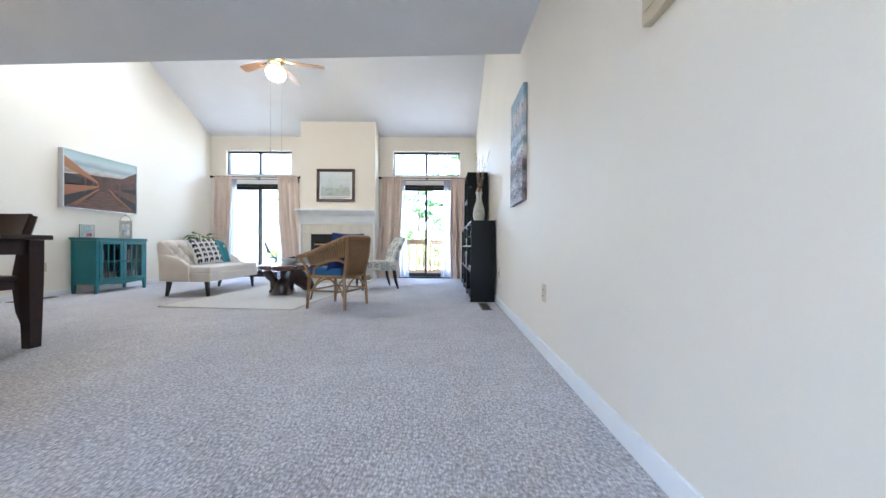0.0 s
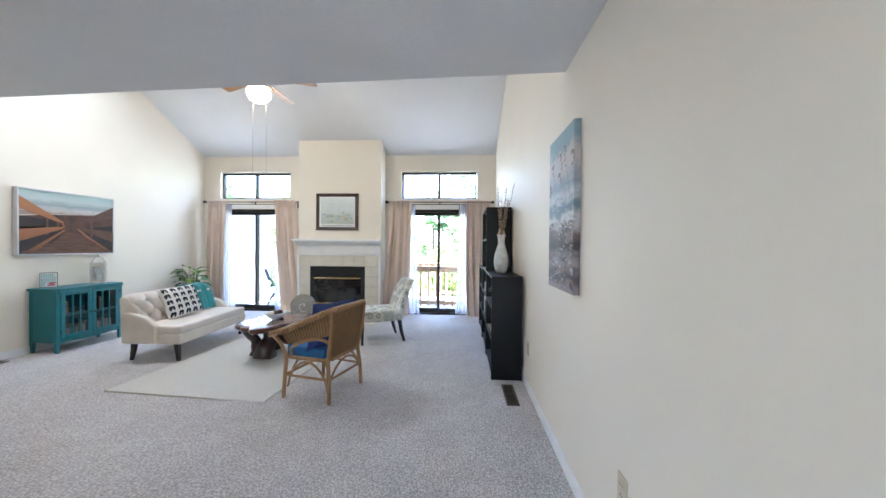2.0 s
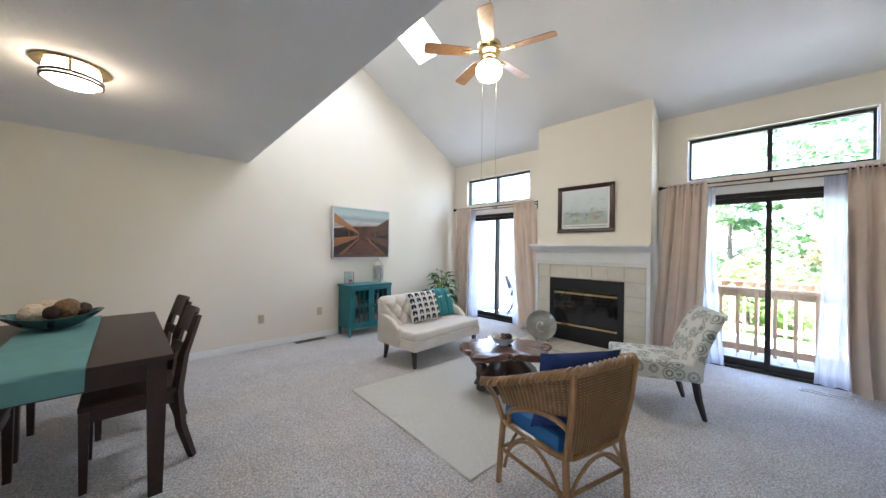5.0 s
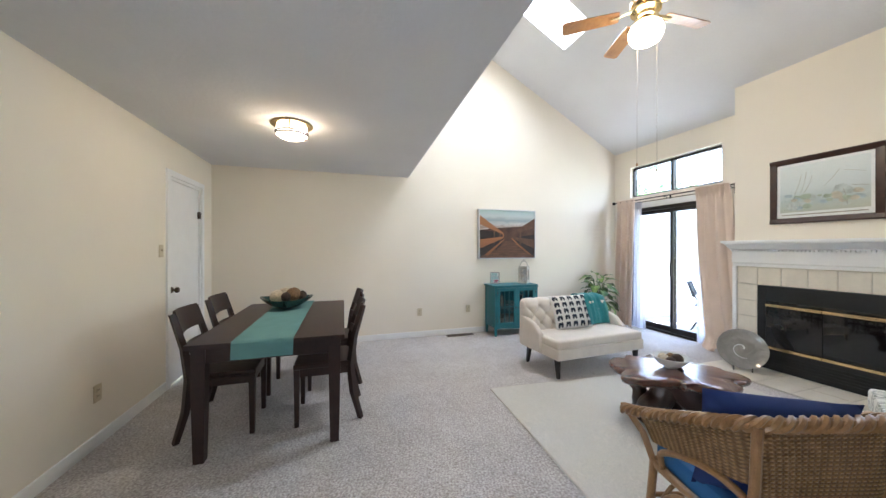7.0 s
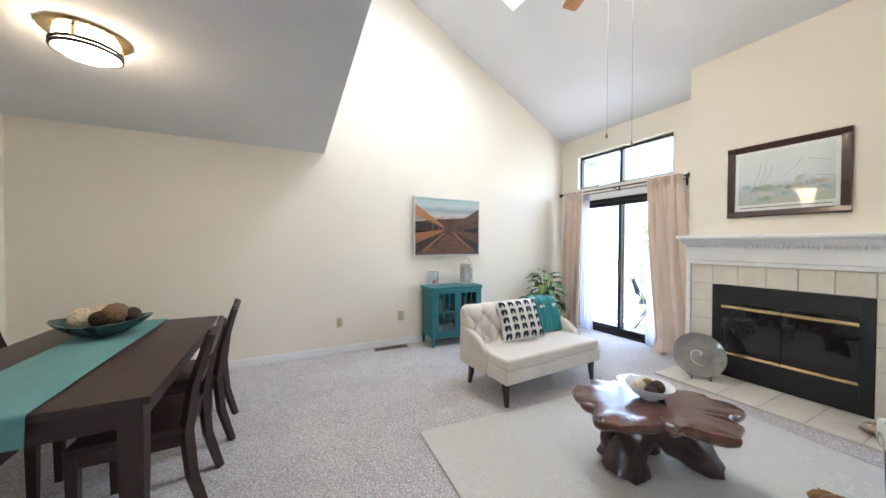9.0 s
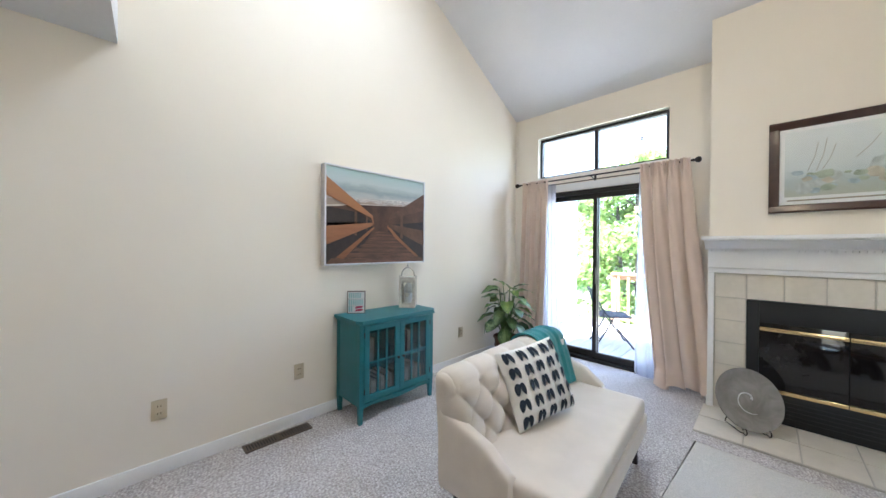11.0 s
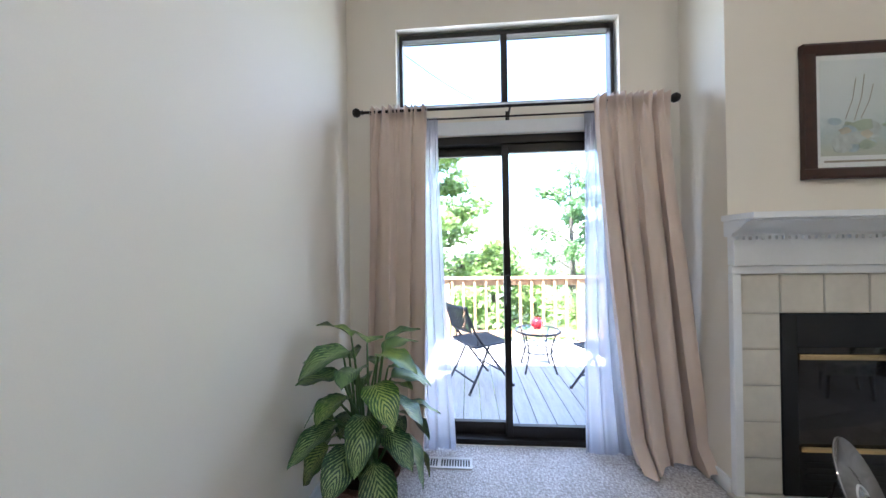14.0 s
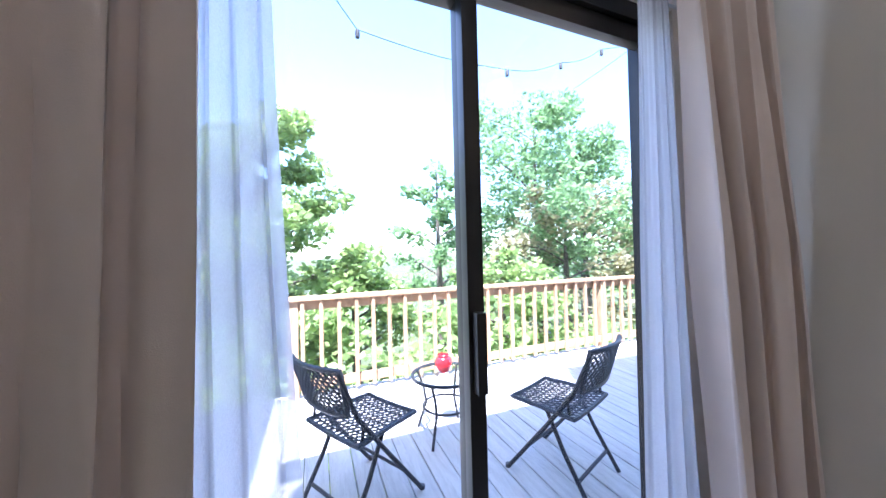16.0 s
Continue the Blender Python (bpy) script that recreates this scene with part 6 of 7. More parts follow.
part("motor", lathe([(0.0, 3.58), (0.03, 3.575), (0.05, 3.555), (0.105, 3.54), (0.122, 3.515), (0.122, 3.48), (0.105, 3.462), (0.115, 3.45), (0.115, 3.432), (0.08, 3.415), (0.075, 3.385), (0.05, 3.37), (0.065, 3.36), (0.065, 3.345), (0.0, 3.345)], 40), M_BRASS, fan, "polished brass motor housing")
M_GLOBE = glow("lit_opal_globe", (1.0, 0.83, 0.58), 1.6)
part("globe", lathe([(0.058, 3.346), (0.085, 3.335), (0.118, 3.305), (0.132, 3.265), (0.128, 3.225), (0.105, 3.185), (0.06, 3.158), (0.0, 3.150)], 36, cap=False), M_GLOBE, fan, "lit opal glass globe", smooth=80)
for k in range(5):
    a = radians(16 + 72 * k)
    m4 = Matrix.Rotation(a, 4, "Z")
    bl = rotated(prism([(0.20, -0.052), (0.26, -0.058), (0.60, -0.068), (0.645, -0.066), (0.665, -0.045), (0.665, 0.045), (0.645, 0.066), (0.60, 0.068), (0.26, 0.058), (0.20, 0.052)], -0.003, 0.004), m4 @ Matrix.Translation((0, 0, 3.435)) @ Matrix.Rotation(radians(12), 4, "X"))
    part("blade", bl, M_OAK, fan, "oak wood blade")
    ir = bmesh.new()
    add_tube(ir, [(0.10, 0, 3.448), (0.15, 0.012, 3.438), (0.20, 0.0, 3.428), (0.27, 0, 3.428)], [0.014, 0.012, 0.016, 0.020], 8, flat=0.4)
    part("blade_iron", rotated(ir, m4), M_BRASS, fan, "brass blade iron")
M_CHAIN = plain("pull_cord", (0.25, 0.22, 0.18), 0.5, 0.2, bump=0.1)
for x, y, z in ((-0.055, -0.03, 2.17), (0.06, 0.05, 2.10)):
    part("pull_chain", tube([(x, y, 3.36), (x * 1.05, y, z)], 0.0013, 5), M_CHAIN, fan)
    part("chain_pull", lathe([(0.0, 0.0), (0.008, 0.006), (0.006, 0.03), (0.0, 0.036)], 10, (x * 1.05, y, z - 0.036)), M_OAK, fan)
globe_lamp = new("fan_globe_light", bpy.data.lights.new("fan_globe_light", "POINT"))
globe_lamp.data.energy, globe_lamp.data.color, globe_lamp.data.shadow_soft_size = 1.1, (1, 0.78, 0.5), 0.05
globe_lamp.location = (FAN[0], FAN[1], 3.03)

# ---- dining area ----
dl = thing("ceiling_light", "brass and bronze flush ceiling light with lit glass", "ceiling light", pose(-3.29, 1.43, SOF_Z) @ Matrix.Diagonal((0.96, 0.96, 1.35, 1)))
part("pan", lathe([(0.0, 0.0), (0.175, 0.0), (0.178, -0.006), (0.165, -0.012), (0.0, -0.012)], 48), M_BRASS, dl)
part("shade", lathe([(0.125, -0.013), (0.130, -0.06), (0.128, -0.066), (0.10, -0.084), (0.05, -0.094), (0.0, -0.096)], 48, cap=False), glow("lit_alabaster_glass", (1.0, 0.80, 0.55), 2.2), dl, "lit frosted glass shade")
for z in (-0.055, -0.070):
    part("rim", tube([(0.136 * math.cos(t), 0.136 * math.sin(t), z) for t in [2 * math.pi * k / 48 for k in range(48)]], 0.007, 8, closed=True), M_KNOB, dl, "dark bronze ring")
for k in range(3):
    a = 2.1 * k
    part("strap", box((0.134, -0.008, -0.062), (0.142, 0.008, -0.012)), M_BRASS, dl).matrix_basis = Matrix.Rotation(a, 4, "Z")
dlamp = new("dining_light", bpy.data.lights.new("dining_light", "POINT"))
dlamp.data.energy, dlamp.data.color, dlamp.data.shadow_soft_size = 0.36, (1, 0.72, 0.42), 0.10
dlamp.location = (-3.29, 1.43, SOF_Z - 0.20)

TBX0, TBX1, TBY0, TBY1, TBZ = -4.13, -2.565, 0.92, 1.865, 0.757
tb = thing("dining_table", "espresso stained rectangular wooden dining table", "dining table", pose(TBX0, TBY0, 0))
tw_, tl_ = TBX1 - TBX0, TBY1 - TBY0
part("tabletop", box((0, 0, TBZ - 0.032), (tw_, tl_, TBZ), 0.005), M_DARKWOOD, tb)
for x in (0.03, tw_ - 0.105):
    for y in (0.03, tl_ - 0.105):
        part("leg", tube([(x + 0.0375, y + 0.0375, TBZ - 0.033), (x + 0.0375, y + 0.0375, 0.45), (x + 0.0375, y + 0.0375, 0.0)], [0.056, 0.054, 0.042], 4), M_DARKWOOD, tb)
for lo, hi in (((0.10, 0.045, TBZ - 0.13), (tw_ - 0.10, 0.065, TBZ - 0.033)), ((0.10, tl_ - 0.065, TBZ - 0.13), (tw_ - 0.10, tl_ - 0.045, TBZ - 0.033)), ((0.045, 0.10, TBZ - 0.13), (0.065, tl_ - 0.10, TBZ - 0.033)), ((tw_ - 0.065, 0.10, TBZ - 0.13), (tw_ - 0.045, tl_ - 0.10, TBZ - 0.033))):
    part("apron", box(lo, hi, 0.002), M_DARKWOOD, tb)
M_RUNNER = plain("aqua_cotton_runner", (0.125, 0.285, 0.29), 0.9, vary=0.07, scale=8, grain=300, bump=0.35)
rx0, rx1, ry0, ry1 = TBX0 - 0.012, TBX1 + 0.012, 1.18, 1.54


def runner_f(u, v):
    y = ry0 + (ry1 - ry0) * u
    p = v * (1.60 + 0.22)
    if p < 0.11:
        return (rx0 + 0.004 * math.sin(7 * u), y, TBZ + 0.004 - (0.11 - p))
    if p > 1.71:
        return (rx1 + 0.004 * math.sin(6 * u), y + 0.004 * math.sin(9 * p), TBZ + 0.004 - (p - 1.71))
    return (rx0 + (rx1 - rx0) * (p - 0.11) / 1.60, y, TBZ + 0.0045 + 0.0012 * math.sin(5 * p + 8 * u))


tagged(part("table_runner", sheet(runner_f, 14, 90, -0.003), M_RUNNER, smooth=50), "aqua cotton runner along the dining table", "table runner")
M_BOWLT = plain("dark_teal_glass", (0.035, 0.085, 0.085), 0.15, vary=0.25, scale=12, bump=0.05, coat=0.5)


def boat(u, v):
    a = 2 * math.pi * u
    s = v
    rx = 0.045 + 0.195 * s ** 0.8
    ry = 0.045 + 0.125 * s ** 0.8
    return (ry * math.cos(a), rx * math.sin(a), 0.006 + 0.085 * s ** 1.6 + 0.03 * s * math.sin(a) ** 2)


bm = sheet(boat, 48, 12, 0.006)
bmesh.ops.remove_doubles(bm, verts=bm.verts, dist=0.0004)
add_lathe(bm, [(0.0, 0.0), (0.05, 0.0), (0.05, 0.01), (0.0, 0.012)], 24)
db = tagged(part("dining_bowl", bm, M_BOWLT, smooth=60), "dark teal glass boat bowl on the runner", "bowl")
db.matrix_basis = pose(-3.70, 1.33, TBZ + 0.007)
for dx, dy, dz, r, mt, lb in ((0.03, -0.10, 0.095, 0.062, M_BALLL, "pale woven ball in the dining bowl"), (-0.045, -0.03, 0.105, 0.064, M_BALLL, "pale woven ball in the dining bowl"), (0.01, 0.07, 0.11, 0.066, M_BALLB, "brown woven ball in the dining bowl"), (0.06, 0.0, 0.095, 0.045, M_BALLD, "dark woven ball in the dining bowl"), (-0.01, 0.155, 0.095, 0.046, M_BALLD, "dark woven ball in the dining bowl")):
    ball("decor_ball", (-3.70 + dx, 1.33 + 0.85 * dy, TBZ + 0.036 + dz), r, mt, lb, "balls in the dining bowl")

# dining chair, local: faces -y
dc = thing("dining_chair", "espresso wooden dining chair with curved slat back", "chair", pose(0, 0, 0), "chairs at the dining table")
part("seat", add_box(bmesh.new(), (-0.215, -0.22, 0.435), (0.215, 0.20, 0.472), 0.014, 3), M_DARKWOOD, dc)
for lo, hi in (((-0.19, -0.205, 0.375), (0.19, -0.185, 0.434)), ((-0.19, 0.17, 0.375), (0.19, 0.19, 0.434)), ((-0.205, -0.19, 0.375), (-0.185, 0.18, 0.434)), ((0.185, -0.19, 0.375), (0.205, 0.18, 0.434))):
    part("seat_rail", box(lo, hi, 0.002), M_DARKWOOD, dc)
for sx in (-1, 1):
    part("front_leg", tube([(sx * 0.195, -0.195, 0.434), (sx * 0.195, -0.195, 0.0)], [0.030, 0.022], 4), M_DARKWOOD, dc)
    part("back_post", tube([(sx * 0.195, 0.275, 0.0), (sx * 0.195, 0.215, 0.22), (sx * 0.195, 0.195, 0.44), (sx * 0.195, 0.225, 0.66), (sx * 0.195, 0.295, 0.90)], [0.023, 0.028, 0.031, 0.027, 0.021], 4), M_DARKWOOD, dc)


def slat(z0, z1, y0, y1):
    def f(u, v):
        x = -0.185 + 0.37 * u
        return (x, y0 + (y1 - y0) * v + 0.030 * (1 - (2 * u - 1) ** 2), z0 + (z1 - z0) * v)
    return sheet(f, 14, 4, 0.016)


part("top_rail", slat(0.755, 0.915, 0.245, 0.295), M_DARKWOOD, dc)
part("back_slat", slat(0.62, 0.68, 0.204, 0.220), M_DARKWOOD, dc)
dc.matrix_basis = pose(-3.08, 1.715, 0)
copy_thing(dc, pose(-3.735, 1.735, 0, 0, 0, 3))
copy_thing(dc, pose(-3.09, 1.02, 0, 0, 0, 181))
copy_thing(dc, pose(-3.74, 1.01, 0, 0, 0, 178))

# ---- outlets, switches, vents ----
M_ALMOND = plain("almond_plastic", (0.55, 0.47, 0.33), 0.4, vary=0.05, bump=0.05)
M_SLOT = plain("dark_slot", (0.02, 0.018, 0.015), 0.6, bump=0.05)


def outlet(m, toggle=False):
    o = thing("light_switch" if toggle else "wall_outlet", "almond plastic " + ("light switch on the cream wall" if toggle else "duplex outlet on the cream wall"), "switch" if toggle else "outlet", m, "" if toggle else "wall outlets")
    part("cover_plate", box((-0.036, -0.006, -0.058), (0.036, -0.0005, 0.058), 0.003), M_ALMOND, o)
    if toggle:
        part("toggle", box((-0.005, -0.018, -0.004), (0.005, -0.006, 0.018), 0.002), M_ALMOND, o)
    else:
        for z in (-0.021, 0.021):
            r = part("receptacle", box((-0.016, -0.0085, z - 0.014), (0.016, -0.006, z + 0.014), 0.003), M_ALMOND, o)
            for x in (-0.007, 0.007):
                part("slot", box((x - 0.0015, -0.0092, z - 0.005), (x + 0.0015, -0.0084, z + 0.006)), M_SLOT, r)
    return o


outlet(pose(LX, 2.975, 0.378, 0, 0, 90))
outlet(pose(LX, 3.772, 0.39, 0, 0, 90))
outlet(pose(LX, 5.60, 0.36, 0, 0, 90))
outlet(pose(RX, 1.77, 0.405, 0, 0, -90))
outlet(pose(RX, 3.56, 0.385, 0, 0, -90))
outlet(pose(-3.04, DY, 0.36, 0, 0, 180))
outlet(pose(-3.85, DY, 1.33, 0, 0, 180), True)
th = thing("thermostat", "beige thermostat box high on the cream wall", "thermostat", pose(RX, 0.63, 1.465, 0, 0, -90))
part("case", box((-0.065, -0.030, -0.058), (0.065, -0.0005, 0.058), 0.006), M_ALMOND, th)
part("face_plate", box((-0.05, -0.034, -0.02), (0.05, -0.0302, 0.045), 0.002), M_ALMOND, th)

M_VENT = plain("brown_register", (0.10, 0.075, 0.058), 0.45, 0.3, vary=0.15, bump=0.1)


def floor_vent(m, L, W, mat, label):
    v = thing("floor_vent", label, "floor vent", m, "floor registers")
    part("rim", boxes(((-L / 2, -W / 2, 0.0005), (L / 2, -W / 2 + 0.016, 0.008)), ((-L / 2, W / 2 - 0.016, 0.0005), (L / 2, W / 2, 0.008)), ((-L / 2, -W / 2 + 0.016, 0.0005), (-L / 2 + 0.016, W / 2 - 0.016, 0.008)), ((L / 2 - 0.016, -W / 2 + 0.016, 0.0005), (L / 2, W / 2 - 0.016, 0.008)), ((-0.008, -W / 2 + 0.016, 0.0005), (0.008, W / 2 - 0.016, 0.008))), mat, v)
    part("duct", box((-L / 2 + 0.016, -W / 2 + 0.016, 0.0005), (L / 2 - 0.016, W / 2 - 0.016, 0.002)), M_SLOT, v, "dark duct opening")
    n = int(L / 0.018)
    for k in range(n):
        x = -L / 2 + 0.020 + (L - 0.04) * (k + 0.5) / n
        part("louver", box((x - 0.003, -W / 2 + 0.016, 0.002), (x + 0.003, W / 2 - 0.016, 0.007)), mat, v)
    return v


floor_vent(pose(-4.95, 3.60, 0, 0, 0, 90), 0.43, 0.10, M_VENT, "brown metal floor register by the wall")
floor_vent(pose(0.615, 3.43, 0, 0, 0, 90), 0.40, 0.11, M_VENT, "brown metal floor register by the bookcase")
floor_vent(pose(-4.44, 6.55, 0), 0.40, 0.10, M_BOX, "pale metal floor register by the patio door")
floor_vent(pose(0.12, 6.48, 0), 0.36, 0.10, M_BOX, "pale metal floor register by the patio door")

# ---- the deck and beyond ----
DZ = -0.05
M_DECK = wood("weathered_deck_board", (0.36, 0.34, 0.32), (0.60, 0.58, 0.56), 0.8, (9, 1, 9), 2.5, bump=0.4)
M_RAILW = wood("cedar_rail", (0.26, 0.15, 0.08), (0.48, 0.31, 0.18), 0.75, (4, 4, 1.5), 4.0, bump=0.3)
M_SIDING = plain("grey_beige_siding", (0.50, 0.47, 0.43), 0.7, vary=0.06, scale=4, grain=60, bump=0.2, stretch=(1, 1, 3))
DX0, DX1, DY1 = -5.30, 3.2, 9.42

# siding on the chimney chase and the side wall of the deck
CHX = -2.79
chase = thing("chimney_chase", "grey beige lap siding chimney chase outside", "chimney", pose(0, 0, 0), kind="structure")
part("chase_core", box((CHX + 0.02, BY + WT, DZ - 0.3), (CX1 - 0.02, 7.19, 4.2)), M_SIDING, chase)
for k in range(26):
    z = DZ - 0.2 + 0.165 * k
    part("siding_board", prism([(CHX + 0.019, z), (CHX - 0.006, z), (CHX + 0.008, z + 0.168), (CHX + 0.019, z + 0.168)], BY + WT, 7.15, "y"), M_SIDING, chase)
    part("siding_board", prism([(7.192, z), (7.212, z), (7.199, z + 0.168), (7.192, z + 0.168)], CHX + 0.03, CX1 - 0.03, "x"), M_SIDING, chase)
part("corner_board", boxes(((CHX - 0.012, 7.15, DZ - 0.2), (CHX + 0.03, 7.225, 4.15)), bevel=0.003), M_SIDING, chase)
part("wall_box", box((CHX - 0.05, 7.02, 0.42), (CHX - 0.012, 7.10, 0.56), 0.005), M_FRAME, chase, "small dark outdoor outlet box")

side = thing("privacy_wall", "pale siding privacy wall at the deck side", "wall", pose(DX0, 0, 0), kind="structure")
M_PALE = plain("pale_side_wall_paint", (0.80, 0.77, 0.72), 0.7, vary=0.05, scale=4, bump=0.2)
part("wall_core", box((-0.10, BY + WT, DZ - 0.3), (-0.02, DY1, 2.3)), M_PALE, side)
for k in range(14):
    z = DZ - 0.05 + 0.165 * k
    part("siding_board", prism([(-0.02, z), (0.006, z), (-0.008, z + 0.168), (-0.02, z + 0.168)], BY + WT, DY1, "y"), M_PALE, side)

# roof over the eaves
setting("roof_eave", prism([(BY + WT, ceil_z(BY + WT) + 0.02), (7.08, ceil_z(7.08) + 0.02), (7.08, ceil_z(7.08) + 0.20), (BY + WT, ceil_z(BY + WT) + 0.22)], LX - 0.3, CX0 - 0.02, "x"), M_TRIM, "white roof eave over the deck", "roof")
setting("roof_eave_east", prism([(BY + WT, ceil_z(BY + WT) + 0.02), (7.08, ceil_z(7.08) + 0.02), (7.08, ceil_z(7.08) + 0.20), (BY + WT, ceil_z(BY + WT) + 0.22)], CX1 + 0.02, RX + 0.3, "x"), M_TRIM, "white roof eave over the deck", "roof")

deck = thing("deck", "weathered grey wooden deck boards", "deck", pose(0, 0, DZ), kind="structure")
part("rim_joist", boxes(((DX0, DY1 - 0.02, -0.24), (DX1, DY1 + 0.02, -0.03)), ((DX0, BY + WT + 0.01, -0.24), (DX1, BY + WT + 0.05, -0.03))), M_RAILW, deck)
nb = int((DX1 - DX0) / 0.143)
plank_me = {}
for k in range(nb):
    kind = k % 3
    if kind not in plank_me:
        ob = part("plank", box((0, BY + WT + 0.012, -0.028), (0.137, DY1 + 0.03 + 0.008 * kind, 0.0), 0.004, 1), M_DECK, deck)
        plank_me[kind] = ob.data
    else:
        ob = new("plank", plank_me[kind])
        ob.parent = deck
    ob.location = (DX0 + 0.143 * k, 0, 0.0015 * math.sin(k * 2.3))


def railing(label, p, q, top=0.90, step=0.16):
    r = thing("deck_railing", label, "railing", pose(p[0], p[1], DZ, 0, 0, math.degrees(math.atan2(q[1] - p[1], q[0] - p[0]))), "deck railings")
    L = math.hypot(q[0] - p[0], q[1] - p[1])
    part("cap_rail", box((-0.05, -0.07, top - 0.035), (L + 0.05, 0.07, top), 0.006), M_RAILW, r)
    part("sub_rail", box((0, -0.019, top - 0.125), (L, 0.019, top - 0.036), 0.003), M_RAILW, r)
    part("bottom_rail", box((0, -0.019, 0.07), (L, 0.019, 0.155), 0.003), M_RAILW, r)
    n = max(1, round(L / 1.9))
    for k in range(n + 1):
        x = L * k / n
        part("post", box((x - 0.044, -0.044, 0.0), (x + 0.044, 0.044, top - 0.036), 0.004), M_RAILW, r)
    me = None
    m = int(L / step)
    for k in range(m):
        x = L * (k + 0.5) / m
        if me is None:
            ob = part("baluster", box((-0.018, -0.057, 0.04), (0.018, -0.020, top - 0.04), 0.003, 1), M_RAILW, r)
            me = ob.data
        else:
            ob = new("baluster", me)
            ob.parent = r
        ob.location = (x, 0, 0)
    return r


railing("cedar deck railing with square balusters", (-4.56, 9.36), (3.1, 9.36), 0.94)
railing("cedar stair railing outside the patio door", (-1.20, 7.72), (0.95, 7.72), 0.93, 0.17)

# folding deck chair, local: faces -y
M_DKMET = plain("dark_grey_steel", (0.035, 0.037, 0.045), 0.45, 0.4, vary=0.15, bump=0.08)
M_DKPLA = plain("dark_grey_mesh_plastic", (0.045, 0.048, 0.060), 0.5, vary=0.1, bump=0.1)
fc = thing("folding_chair", "dark grey folding chair with mesh seat and back on the deck", "chair", pose(0, 0, 0), "deck chairs")


def mesh_panel(w0, w1, h, nx, ny, f):
    """A perforated panel: a rim and crossing ribs laid on the surface f(x, y)."""
    bm = bmesh.new()
    def at(u, v):
        w = (w0 + (w1 - w0) * v) / 2
        return Vector(f((2 * u - 1) * w, h * v))
    edge = [at(k / 10, 0) for k in range(11)] + [at(1, k / 10) for k in range(1, 11)] + [at(1 - k / 10, 1) for k in range(1, 11)] + [at(0, 1 - k / 10) for k in range(1, 10)]
    add_tube(bm, edge, 0.013, 6, closed=True)
    for d in (1, -1):
        for k in range(-ny, nx + 1):
            pts = []
            for s in range(13):
                v = s / 12
                u = (k + v * ny) / nx if d > 0 else (k + (1 - v) * ny) / nx
                if -0.0001 <= u <= 1.0001:
                    pts.append(at(u, v))
            if len(pts) > 1:
                add_tube(bm, pts, 0.0052, 4)
    for k in range(1, 10):
        add_tube(bm, [at(0, k / 10), at(0.5, k / 10), at(1, k / 10)], 0.0045, 4)
    return bm


part("seat", mesh_panel(0.40, 0.43, 0.40, 11, 8, lambda x, y: (x, -0.21 + y, 0.44 - 0.012 * math.cos(6 * x) - 0.02 * abs(y - 0.2))), M_DKPLA, fc, "perforated plastic seat")
part("backrest", mesh_panel(0.36, 0.42, 0.24, 11, 6, lambda x, y: (x, 0.205 + 0.30 * y + 0.06 * (1 - (x / 0.21) ** 2) * 0.7, 0.575 + 0.95 * y)), M_DKPLA, fc, "perforated plastic back")
for sx in (-1, 1):
    part("back_post", tube([(sx * 0.205, 0.285, 0.80), (sx * 0.21, 0.185, 0.56), (sx * 0.215, 0.04, 0.36), (sx * 0.22, -0.235, 0.0)], 0.012, 8), M_DKMET, fc)
    part("rear_leg", tube([(sx * 0.19, 0.02, 0.42), (sx * 0.195, 0.12, 0.22), (sx * 0.20, 0.255, 0.0)], 0.012, 8), M_DKMET, fc)
    part("foot_cap", lathe([(0.0, 0), (0.016, 0), (0.016, 0.02), (0.0, 0.022)], 10, (sx * 0.22, -0.235, 0)), M_DKPLA, fc)
    part("seat_strut", tube([(sx * 0.205, 0.16, 0.43), (sx * 0.21, 0.15, 0.535)], 0.008, 6), M_DKMET, fc)
part("rear_crossbar", tube([(-0.198, 0.19, 0.10), (0.198, 0.19, 0.10)], 0.010, 8), M_DKMET, fc)
part("front_crossbar", tube([(-0.217, -0.11, 0.165), (0.217, -0.11, 0.165)], 0.009, 8), M_DKMET, fc)
fc.matrix_basis = pose(-4.137, 7.873, DZ + 0.002, 0, 0, math.degrees(math.atan2(0.51, 0.86)) + 90)
copy_thing(fc, pose(-2.99, 7.63, DZ + 0.002, 0, 0, math.degrees(math.atan2(0.932, -0.363)) + 90))

# small round glass table
st = thing("side_table", "round glass topped dark metal side table on the deck", "table", pose(-3.485, 8.265, DZ + 0.002, 0, 0, 16) @ Matrix.Diagonal((1.12, 1.12, 1.0, 1)))
part("rim", tube([(0.215 * math.cos(t), 0.215 * math.sin(t), 0.43) for t in [2 * math.pi * k / 40 for k in range(40)]], 0.012, 8, closed=True), M_DKMET, st)
part("glass_top", lathe([(0.0, 0.430), (0.208, 0.430), (0.208, 0.436), (0.0, 0.436)], 40), glass_material("table_glass", (0.9, 0.95, 0.95), 0.12), st, "clear glass top").visible_shadow = False
for k in range(4):
    a = math.pi / 2 * k + 0.5
    c, s = math.cos(a), math.sin(a)
    part("leg", tube([(0.205 * c, 0.205 * s, 0.425), (0.16 * c, 0.16 * s, 0.30), (0.145 * c, 0.145 * s, 0.20), (0.21 * c, 0.21 * s, 0.0)], 0.009, 8), M_DKMET, st)
part("lower_ring", tube([(0.148 * math.cos(t), 0.148 * math.sin(t), 0.21) for t in [2 * math.pi * k / 32 for k in range(32)]], 0.008, 6, closed=True), M_DKMET, st)
